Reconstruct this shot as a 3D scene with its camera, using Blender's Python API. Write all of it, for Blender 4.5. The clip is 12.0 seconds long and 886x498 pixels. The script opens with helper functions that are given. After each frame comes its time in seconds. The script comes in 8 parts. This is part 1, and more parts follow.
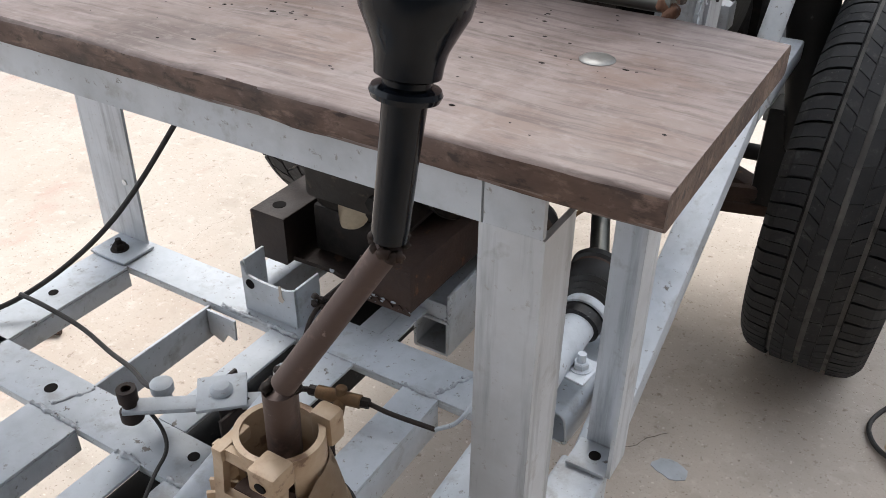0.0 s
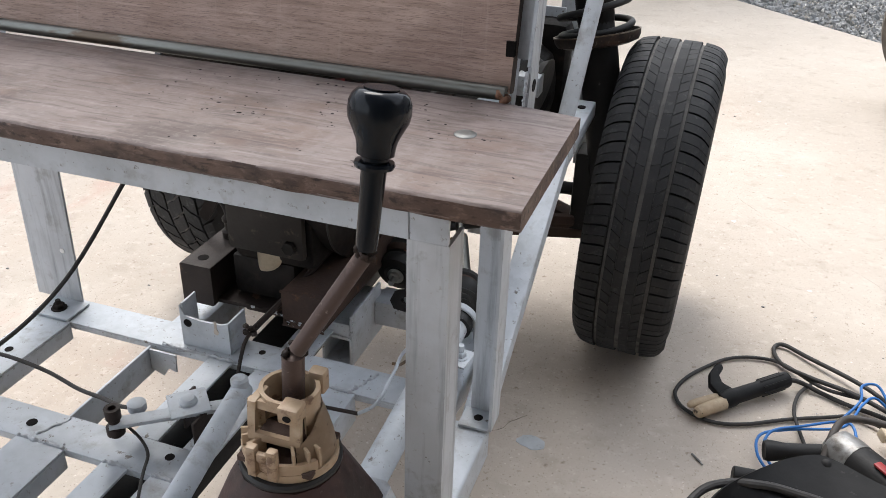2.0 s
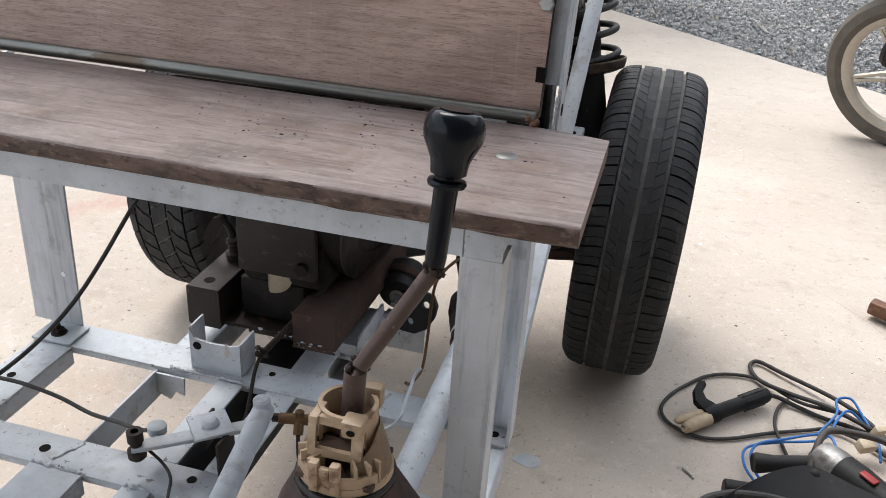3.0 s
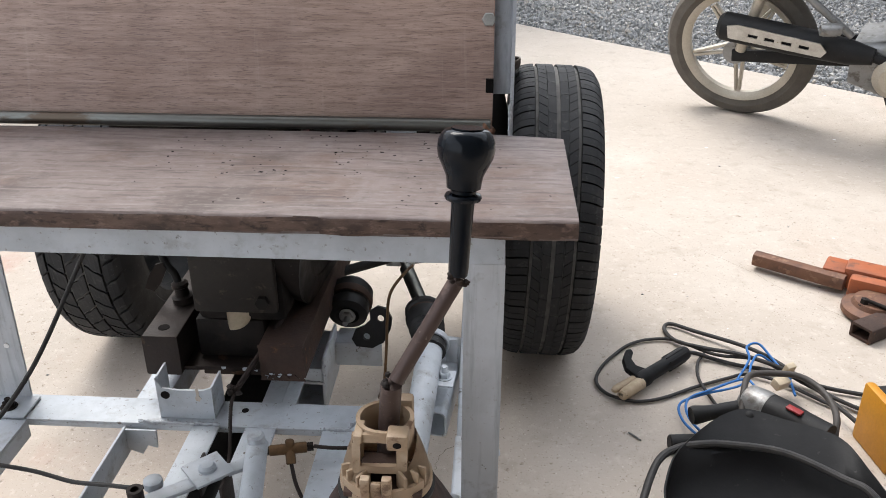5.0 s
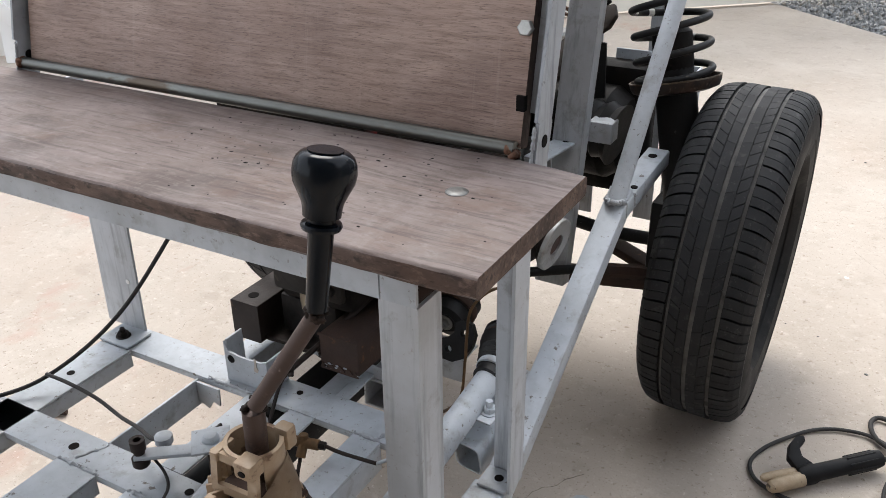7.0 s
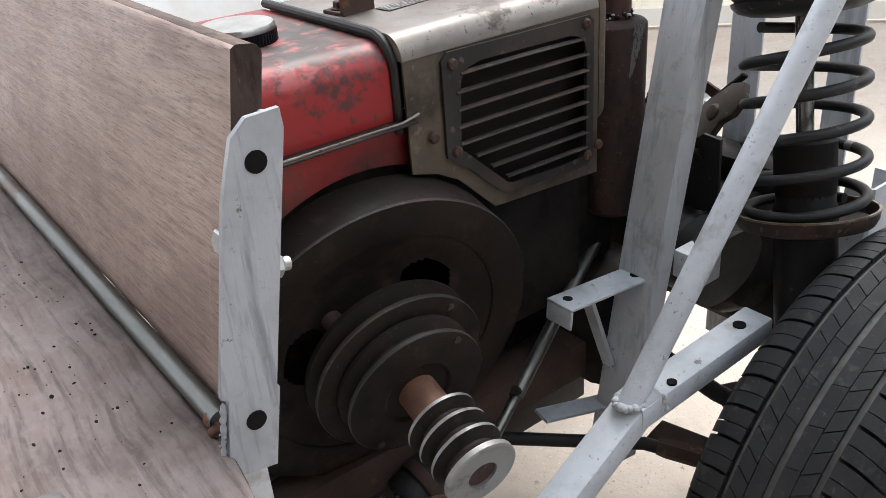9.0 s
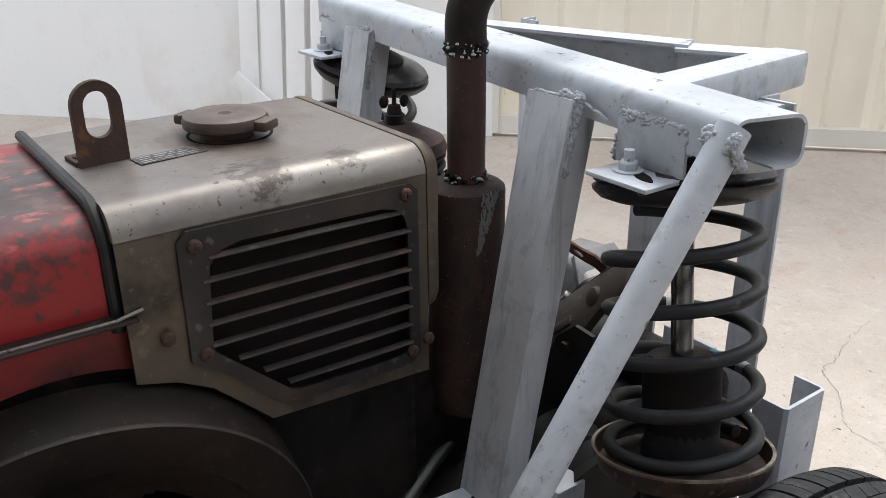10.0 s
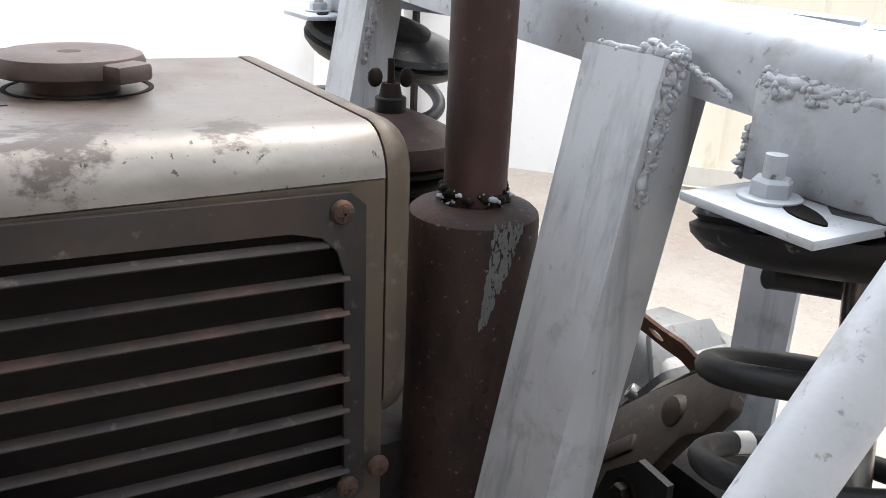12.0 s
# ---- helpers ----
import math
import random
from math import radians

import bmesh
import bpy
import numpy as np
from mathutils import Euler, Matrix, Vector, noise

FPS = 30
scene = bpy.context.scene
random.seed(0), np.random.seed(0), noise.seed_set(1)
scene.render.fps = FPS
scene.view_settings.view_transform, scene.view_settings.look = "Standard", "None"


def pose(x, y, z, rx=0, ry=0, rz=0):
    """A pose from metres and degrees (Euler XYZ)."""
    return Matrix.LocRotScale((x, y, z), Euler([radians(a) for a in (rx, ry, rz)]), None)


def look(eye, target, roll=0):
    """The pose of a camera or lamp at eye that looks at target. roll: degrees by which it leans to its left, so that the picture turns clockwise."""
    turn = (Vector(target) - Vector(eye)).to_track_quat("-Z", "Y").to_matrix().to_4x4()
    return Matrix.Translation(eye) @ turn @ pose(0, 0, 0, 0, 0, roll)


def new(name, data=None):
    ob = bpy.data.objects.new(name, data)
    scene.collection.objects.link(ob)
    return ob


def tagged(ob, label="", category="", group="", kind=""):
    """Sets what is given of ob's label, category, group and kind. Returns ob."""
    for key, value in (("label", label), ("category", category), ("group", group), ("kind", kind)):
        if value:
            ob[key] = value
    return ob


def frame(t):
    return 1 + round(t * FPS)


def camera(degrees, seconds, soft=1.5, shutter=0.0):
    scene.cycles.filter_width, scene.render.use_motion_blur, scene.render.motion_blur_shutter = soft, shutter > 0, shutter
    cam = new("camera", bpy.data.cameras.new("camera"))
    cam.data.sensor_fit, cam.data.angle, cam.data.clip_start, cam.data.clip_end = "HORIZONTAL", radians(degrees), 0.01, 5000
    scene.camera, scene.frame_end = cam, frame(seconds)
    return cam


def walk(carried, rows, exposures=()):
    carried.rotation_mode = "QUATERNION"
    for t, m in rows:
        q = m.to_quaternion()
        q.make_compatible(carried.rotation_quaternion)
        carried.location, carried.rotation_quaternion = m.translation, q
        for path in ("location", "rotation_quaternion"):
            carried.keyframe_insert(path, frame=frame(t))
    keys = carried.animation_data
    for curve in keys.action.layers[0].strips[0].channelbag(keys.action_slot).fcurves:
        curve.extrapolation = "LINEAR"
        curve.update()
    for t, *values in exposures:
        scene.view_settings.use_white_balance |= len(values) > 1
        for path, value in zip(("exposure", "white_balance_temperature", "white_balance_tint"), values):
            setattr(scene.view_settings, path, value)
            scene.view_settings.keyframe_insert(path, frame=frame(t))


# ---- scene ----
cam = camera(54.8, 12.0, 0.6)
PATH = [
    (0, (0.087, -0.33, 0.908), (-0.785, 1.106, -0.178), 0.4),
    (0.5, (0.13, -0.402, 0.951), (-0.649, 1.112, -0.098), 0.3),
    (1, (0.142, -0.488, 1.001), (-0.555, 1.077, -0.03), 1.4),
    (1.5, (0.129, -0.566, 1.018), (-0.462, 1.072, 0.034), 1.9),
    (2, (0.138, -0.593, 1.025), (-0.422, 1.064, 0.055), 1.7),
    (2.5, (0.123, -0.619, 1.022), (-0.397, 1.07, 0.086), 2.4),
    (3, (0.049, -0.648, 1.025), (-0.386, 1.079, 0.116), 3.5),
    (3.2, (0.016, -0.643, 1.018), (-0.381, 1.098, 0.117), 4.0),
    (4.8, (-0.078, -0.708, 1.045), (-0.188, 1.081, 0.157), -0.1),
    (5, (-0.077, -0.71, 1.046), (-0.19, 1.079, 0.16), -0.1),
    (5.5, (-0.053, -0.704, 1.04), (-0.204, 1.083, 0.156), -0.8),
    (6, (0.069, -0.674, 1.028), (-0.298, 1.084, 0.147), -0.7),
    (6.5, (0.177, -0.615, 1.039), (-0.468, 1.045, 0.129), -1.6),
    (6.7, (0.203, -0.573, 1.034), (-0.530, 1.054, 0.123), -1.0),
    (8.3, (0.509, -0.153, 1.1), (-0.885, 0.96, 0.195), -5.0),
    (8.5, (0.486, -0.084, 1.083), (-0.922, 1.008, 0.174), -4.7),
    (9, (0.359, 0.117, 1.076), (-1.071, 1.149, 0.133), -4.7),
    (9.5, (0.311, 0.231, 1.102), (-1.127, 1.33, 0.251), -3.9),
    (10, (0.288, 0.43, 1.082), (-1.21, 1.504, 0.306), -0.6),
    (10.5, (0.208, 0.633, 1.035), (-1.437, 1.513, 0.315), 1.6),
    (11, (0.108, 0.66, 1.023), (-1.515, 1.6, 0.33), 1.6),
    (11.5, (0.069, 0.676, 0.983), (-1.569, 1.597, 0.301), 2.0),
    (12, (0.059, 0.664, 0.965), (-1.571, 1.593, 0.269), 2.5),
]
LIGHT_STEPS = [(0.0, 0.66), (2.0, 0.57), (3.0, 0.52), (5.5, 0.56), (6.5, 0.47), (8.5, 0.46), (9.0, 0.80), (9.5, 0.52), (10.0, 0.30), (10.5, 0.20), (11.0, 0.26), (11.5, 0.68), (12.0, 1.02)]
walk(cam, [(t, look(eye, target, roll)) for t, eye, target, roll in PATH], LIGHT_STEPS)

# ---- world and light ----
SUN_EL, SUN_AZ = 55.0, 325.0
world = bpy.data.worlds.new("sky")
scene.world = world
world.use_nodes = True
wn = world.node_tree.nodes
sky = wn.new("ShaderNodeTexSky")
sky.sky_type, sky.sun_disc = "NISHITA", False
sky.sun_elevation, sky.sun_rotation = radians(SUN_EL), radians(SUN_AZ)
sky.air_density, sky.dust_density = 1.0, 4.0
haze = wn.new("ShaderNodeMix")
haze.data_type = "RGBA"
haze.inputs[0].default_value = 0.75
haze.inputs[7].default_value = (9.2, 9.7, 10.5, 1)
world.node_tree.links.new(sky.outputs[0], haze.inputs[6])
world.node_tree.links.new(haze.outputs[2], wn["Background"].inputs[0])
wn["Background"].inputs[1].default_value = 0.165
sun_data = bpy.data.lights.new("sun", "SUN")
sun_data.energy, sun_data.angle, sun_data.color = 2.0, radians(30), (1.0, 0.975, 0.945)
sun_ob = new("sun", sun_data)
az, el = radians(SUN_AZ), radians(SUN_EL)
sun_ob.matrix_world = look((0, 0, 0), (-math.sin(az) * math.cos(el), -math.cos(az) * math.cos(el), -math.sin(el)))
scene.view_settings.exposure = 0.55

# ---- building helpers ----
V = Vector


def thing(name, at, label, category, group="", kind=""):
    """An empty at the base of a thing, which carries its parts."""
    ob = new(name)
    ob.empty_display_size = 0.05
    ob.location = at
    return tagged(ob, label, category, group, kind)


def mesh_of(name, bm, material, smooth=35):
    bmesh.ops.recalc_face_normals(bm, faces=bm.faces)
    me = bpy.data.meshes.new(name)
    bm.to_mesh(me)
    bm.free()
    for p in me.polygons:
        p.use_smooth = True
    me.set_sharp_from_angle(angle=radians(smooth))
    me.materials.append(material)
    return me


def part(name, bm, material, parent, label=""):
    """One mesh under a thing or a part; its vertices are in world metres."""
    ob = new(name, mesh_of(name, bm, material, 180 if name.startswith("weld_") else 35))
    ob.parent = parent
    ob.matrix_parent_inverse = Matrix.Translation(-parent.location)
    if name.startswith("weld_") or name in ("ribs", "lettering", "paint_smear"):
        ob["kind"] = "stuff"
    return tagged(ob, label)


def solo(name, bm, material, label, category="", group="", kind=""):
    """A thing that is one mesh."""
    return tagged(new(name, mesh_of(name, bm, material)), label, category, group, kind)


def B():
    return bmesh.new()


def box(bm, a, b, bevel=0.0, m=None):
    (x0, y0, z0), (x1, y1, z1) = a, b
    vs = [bm.verts.new((x, y, z)) for x in (x0, x1) for y in (y0, y1) for z in (z0, z1)]
    fs = [bm.faces.new([vs[i] for i in f]) for f in ((0, 1, 3, 2), (4, 6, 7, 5), (0, 4, 5, 1), (2, 3, 7, 6), (0, 2, 6, 4), (1, 5, 7, 3))]
    if bevel:
        es = list({e for f in fs for e in f.edges})
        got = bmesh.ops.bevel(bm, geom=es, offset=bevel, segments=2, profile=0.5, affect="EDGES")
        vs = list({v for f in got["faces"] for v in f.verts} | {v for v in vs if v.is_valid})
    if m is not None:
        bmesh.ops.transform(bm, matrix=m, verts=vs)
    return vs


def frame_of(p0, p1, up):
    """Axes of a bar from p0 to p1: across, above, along."""
    w = (V(p1) - V(p0)).normalized()
    u = V(up) - w * w.dot(V(up))
    u.normalize()
    return w.cross(u).normalized() * -1, u, w


def prism(bm, profile, p0, p1, up=(0, 0, 1)):
    """A flat outline of (across, above) pushed from p0 to p1."""
    s, u, w = frame_of(p0, p1, up)
    rings = [[bm.verts.new(V(p) + s * a + u * b) for a, b in profile] for p in (p0, p1)]
    n = len(profile)
    for i in range(n):
        bm.faces.new((rings[0][i], rings[0][(i + 1) % n], rings[1][(i + 1) % n], rings[1][i]))
    bm.faces.new(rings[0][::-1])
    bm.faces.new(rings[1])
    return rings


def rounded(w, h, r=0.003, n=2, cx=0.0, cy=0.0):
    """Outline of a rectangle with rounded corners."""
    out = []
    for k, (sx, sy) in enumerate(((1, 1), (-1, 1), (-1, -1), (1, -1))):
        for j in range(n + 1):
            a = radians(90 * k + 90 * j / n)
            out.append((cx + sx * (w / 2 - r) + r * math.cos(a), cy + sy * (h / 2 - r) + r * math.sin(a)))
    return out


def bar(bm, p0, p1, w, h, up=(0, 0, 1), r=0.002):
    return prism(bm, rounded(w, h, r), p0, p1, up)


def angle_bar(bm, p0, p1, a, b, t=0.004, up=(0, 0, 1), sa=1, sb=1):
    """An L section: one leg a across (sign sa), one leg b above (sign sb)."""
    prof = [(0, 0), (a, 0), (a, t), (t * 1.6, t), (t, t * 1.6), (t, b), (0, b)]
    return prism(bm, [(x * sa, y * sb) for x, y in prof], p0, p1, up)


def hollow(bm, p0, p1, w, h, t=0.003, r=0.006, up=(0, 0, 1)):
    """A rectangular tube, open at both ends."""
    s, u, ww = frame_of(p0, p1, up)
    outs = [rounded(w, h, r, 3), rounded(w - 2 * t, h - 2 * t, max(r - t, 0.001), 3)]
    rings = [[[bm.verts.new(V(p) + s * a + u * b) for a, b in prof] for prof in outs] for p in (p0, p1)]
    n = len(outs[0])
    for i in range(n):
        j = (i + 1) % n
        bm.faces.new((rings[0][0][i], rings[0][0][j], rings[1][0][j], rings[1][0][i]))
        bm.faces.new((rings[0][1][j], rings[0][1][i], rings[1][1][i], rings[1][1][j]))
        for e in (0, 1):
            bm.faces.new((rings[e][0][i], rings[e][1][i], rings[e][1][j], rings[e][0][j]))


def lathe(bm, profile, p0, p1, seg=32, cap=True):
    """Rings of (radius, distance along p0-p1 as a share 0..1 of it) turned round the axis."""
    L = (V(p1) - V(p0)).length
    s, u, w = frame_of(p0, p1, (0, 0, 1) if abs((V(p1) - V(p0)).normalized().z) < 0.9 else (0, 1, 0))
    rings = []
    for r, d in profile:
        c = V(p0) + w * d * L
        rings.append([bm.verts.new(c + (s * math.cos(2 * math.pi * k / seg) + u * math.sin(2 * math.pi * k / seg)) * max(r, 1e-4)) for k in range(seg)])
    for a, b in zip(rings, rings[1:]):
        for k in range(seg):
            bm.faces.new((a[k], a[(k + 1) % seg], b[(k + 1) % seg], b[k]))
    if cap:
        bm.faces.new(rings[0][::-1])
        bm.faces.new(rings[-1])
    return rings


def cyl(bm, p0, p1, r, seg=20, bevel=0.0):
    L = (V(p1) - V(p0)).length
    e = bevel / L if L else 0
    prof = [(r - bevel, 0), (r, e), (r, 1 - e), (r - bevel, 1)] if bevel else [(r, 0), (r, 1)]
    return lathe(bm, prof, p0, p1, seg)


def smooth_path(pts, n=8):
    """A curve through the points."""
    pts = [V(p) for p in pts]
    ext = [pts[0] * 2 - pts[1]] + pts + [pts[-1] * 2 - pts[-2]]
    out = []
    for i in range(1, len(ext) - 2):
        a, b, c, d = ext[i - 1:i + 3]
        for k in range(n):
            t = k / n
            out.append(0.5 * (2 * b + (c - a) * t + (2 * a - 5 * b + 4 * c - d) * t * t + (3 * b - a - 3 * c + d) * t ** 3))
    return out + [pts[-1]]


def sweep(bm, path, r, seg=10, cap=True):
    """A round rod along a path; r may be one radius or one for each point."""
    path = [V(p) for p in path]
    n = len(path)
    tans = [(path[min(i + 1, n - 1)] - path[max(i - 1, 0)]).normalized() for i in range(n)]
    u = tans[0].orthogonal().normalized()
    rings = []
    for i, (p, w) in enumerate(zip(path, tans)):
        u = (u - w * w.dot(u)).normalized()
        s = w.cross(u)
        rr = r[i] if isinstance(r, (list, tuple)) else r
        rings.append([bm.verts.new(p + (u * math.cos(2 * math.pi * k / seg) + s * math.sin(2 * math.pi * k / seg)) * rr) for k in range(seg)])
    for a, b in zip(rings, rings[1:]):
        for k in range(seg):
            bm.faces.new((a[k], a[(k + 1) % seg], b[(k + 1) % seg], b[k]))
    if cap:
        bm.faces.new(rings[0][::-1])
        bm.faces.new(rings[-1])


def blob(bm, c, r, squash=(1, 1, 1), seg=8, jitter=0.0, rng=random):
    rows = max(4, seg // 2 + 1)

    def at(x, y, z):
        k = r * (1 + (rng.random() - 0.5) * jitter)
        return bm.verts.new((c[0] + x * squash[0] * k, c[1] + y * squash[1] * k, c[2] + z * squash[2] * k))

    ends = at(0, 0, 1), at(0, 0, -1)
    rings = []
    for i in range(1, rows):
        p = math.pi * i / rows
        rings.append([at(math.sin(p) * math.cos(2 * math.pi * j / seg), math.sin(p) * math.sin(2 * math.pi * j / seg), math.cos(p)) for j in range(seg)])
    for j in range(seg):
        k = (j + 1) % seg
        bm.faces.new((ends[0], rings[0][j], rings[0][k]))
        bm.faces.new((ends[1], rings[-1][k], rings[-1][j]))
        for a, b in zip(rings, rings[1:]):
            bm.faces.new((a[j], b[j], b[k], a[k]))


def bead(bm, p0, p1, r, rng, lump=0.6):
    """A lumpy weld bead from p0 to p1: one rippled strip with a few drops beside it."""
    p0, p1 = V(p0), V(p1)
    L = (p1 - p0).length
    w = (p1 - p0).normalized()
    u = w.orthogonal().normalized()
    s = w.cross(u)
    n = max(8, int(L / (r * 0.28)))
    o = rng.random() * 50
    rings = []
    for i in range(n + 1):
        t = i / n
        fade = min(1.0, 0.35 + min(t, 1 - t) * n * 0.22)
        side = noise.noise((o + t * L * 90, 3.1, 0)) * r * lump * 0.4
        rise = noise.noise((o + t * L * 140, 7.7, 0)) * r * lump * 0.6
        rr = r * 0.72 * fade * (1 + 0.45 * noise.noise((o + t * L * 210, 0.4, 0)) + 0.12 * math.sin(t * L / r * 2.6))
        c = p0.lerp(p1, t) + u * side + s * rise
        rings.append([bm.verts.new(c + (u * math.cos(2 * math.pi * k / 12) + s * math.sin(2 * math.pi * k / 12)) * rr * (1 + 0.35 * noise.noise((o + t * L * 260, k * 1.3, 1)))) for k in range(12)])
    for a, b in zip(rings, rings[1:]):
        for k in range(12):
            bm.faces.new((a[k], a[(k + 1) % 12], b[(k + 1) % 12], b[k]))
    bm.faces.new(rings[0][::-1])
    bm.faces.new(rings[-1])
    for i in range(max(2, n // 6)):
        c = p0.lerp(p1, rng.random()) + V([(rng.random() - 0.5) * r * 1.9 for _ in range(3)])
        blob(bm, c, r * (0.2 + 0.35 * rng.random()), (1, 1, 1), 9, 0.15, rng)


def crust(bm, p0, p1, across, r, rng, lumps=50):
    """A ragged weld crust: uneven lumps crowded along a line, spread over a width."""
    p0, p1, across = V(p0), V(p1), V(across)
    bead(bm, p0, p1, r * 1.25, rng, 0.8)
    for k in range(lumps):
        t = (k + rng.random()) / lumps
        w = noise.noise((t * 9.0, p0.x * 40, p0.z * 40)) * 0.5 + (rng.random() - 0.5)
        blob(bm, p0.lerp(p1, t) + across * w * 0.85, r * (0.42 + 0.40 * rng.random() ** 2), (0.8 + 0.9 * rng.random(), 0.8 + 0.6 * rng.random(), 0.7 + 0.8 * rng.random()), 7, 0.8, rng)


def bolt_head(bm, c, axis, r, h, washer=0.0):
    """A hexagon head (and washer) that stands on c along axis."""
    c, w = V(c), V(axis).normalized()
    at = c
    if washer:
        lathe(bm, [(washer, 0), (washer, 0.8), (washer * 0.96, 1)], at, at + w * 0.0016, 20)
        at = at + w * 0.0016
    lathe(bm, [(r, 0), (r, 0.8), (r * 0.85, 1)], at, at + w * h, 6)
    return at + w * h


def plate(bm, outline, p, u, v, t):
    """A flat plate: outline of (a, b) on axes u, v at p, t thick along u x v."""
    u, v = V(u).normalized(), V(v).normalized()
    w = u.cross(v).normalized()
    lo = [bm.verts.new(V(p) + u * a + v * b) for a, b in outline]
    hi = [bm.verts.new(x.co + w * t) for x in lo]
    n = len(lo)
    bm.faces.new(lo[::-1])
    bm.faces.new(hi)
    for i in range(n):
        bm.faces.new((lo[i], lo[(i + 1) % n], hi[(i + 1) % n], hi[i]))


def holed_plate(bm, outline, holes, p, u, v, t):
    """A plate with holes, each hole an outline of its own."""
    u, v = V(u).normalized(), V(v).normalized()
    w = u.cross(v).normalized()
    loops = [outline] + list(holes)
    for side in (0, 1):
        edges = []
        for loop in loops:
            vs = [bm.verts.new(V(p) + u * a + v * b + w * (t * side)) for a, b in loop]
            edges += [bm.edges.new((vs[i], vs[(i + 1) % len(vs)])) for i in range(len(vs))]
        bmesh.ops.triangle_fill(bm, edges=edges, use_beauty=True)
    for loop in loops:
        lo = [bm.verts.new(V(p) + u * a + v * b) for a, b in loop]
        hi = [bm.verts.new(x.co + w * t) for x in lo]
        n = len(lo)
        for i in range(n):
            bm.faces.new((lo[i], lo[(i + 1) % n], hi[(i + 1) % n], hi[i]))
    bmesh.ops.remove_doubles(bm, verts=bm.verts, dist=1e-5)


def ring2(r, n=16, cx=0.0, cy=0.0, sx=1.0, sy=1.0):
    return [(cx + sx * r * math.cos(2 * math.pi * i / n), cy + sy * r * math.sin(2 * math.pi * i / n)) for i in range(n)]


# ---- materials ----
def surf(name, c1, c2, rough=(0.5, 0.7), metal=0.0, scale=6.0, stretch=(1, 1, 1), bump=0.15, fine=180.0,
         spots=None, spots2=None, coat=0.0, detail=6.0, soft=0.06, spec=0.4):
    """Two colours mixed by broad noise, up to two kinds of spots (colour, cover 0..1, scale), grain relief."""
    m = bpy.data.materials.new(name)
    m.use_nodes = True
    nt = m.node_tree
    N, L = nt.nodes, nt.links
    bsdf = N["Principled BSDF"]
    tc = N.new("ShaderNodeTexCoord")
    mp = N.new("ShaderNodeMapping")
    mp.inputs["Scale"].default_value = stretch
    L.new(tc.outputs["Object"], mp.inputs["Vector"])

    def noise_at(sc, det=detail, rgh=0.6):
        n = N.new("ShaderNodeTexNoise")
        n.inputs["Scale"].default_value, n.inputs["Detail"].default_value, n.inputs["Roughness"].default_value = sc, det, rgh
        L.new(mp.outputs[0], n.inputs["Vector"])
        return n.outputs["Fac"]

    def ramp(src, lo, hi):
        r = N.new("ShaderNodeMapRange")
        r.inputs["From Min"].default_value, r.inputs["From Max"].default_value = lo, hi
        L.new(src, r.inputs["Value"])
        return r.outputs[0]

    def mix(f, a, b):
        x = N.new("ShaderNodeMix")
        x.data_type = "RGBA"
        for sock, val in ((x.inputs[6], a), (x.inputs[7], b)):
            if isinstance(val, tuple):
                sock.default_value = (*val, 1)
            else:
                L.new(val, sock)
        L.new(f, x.inputs[0])
        return x.outputs[2]

    broad = ramp(noise_at(scale), 0.3, 0.7)
    col = mix(broad, c1, c2)
    grain = noise_at(fine, 3.0, 0.7)
    col = mix(ramp(grain, 0.25, 0.75), mix(broad, tuple(v * 0.82 for v in c1), tuple(v * 0.82 for v in c2)), col)
    rgh = N.new("ShaderNodeMapRange")
    rgh.inputs["To Min"].default_value, rgh.inputs["To Max"].default_value = rough
    L.new(noise_at(scale * 2.7), rgh.inputs["Value"])
    for sp in (spots, spots2):
        if sp:
            c, cover, sc = sp
            col = mix(ramp(noise_at(sc, 8.0, 0.65), 0.73 - 0.4 * cover - soft / 2, 0.73 - 0.4 * cover + soft / 2), col, c)
    L.new(col, bsdf.inputs["Base Color"])
    L.new(rgh.outputs[0], bsdf.inputs["Roughness"])
    bsdf.inputs["Metallic"].default_value = metal
    bsdf.inputs["Specular IOR Level"].default_value = spec
    bsdf.inputs["Coat Weight"].default_value = coat
    bsdf.inputs["Coat Roughness"].default_value = 0.15
    if bump:
        b = N.new("ShaderNodeBump")
        b.inputs["Strength"].default_value, b.inputs["Distance"].default_value = bump, 0.002
        L.new(grain, b.inputs["Height"])
        L.new(b.outputs[0], bsdf.inputs["Normal"])
    return m


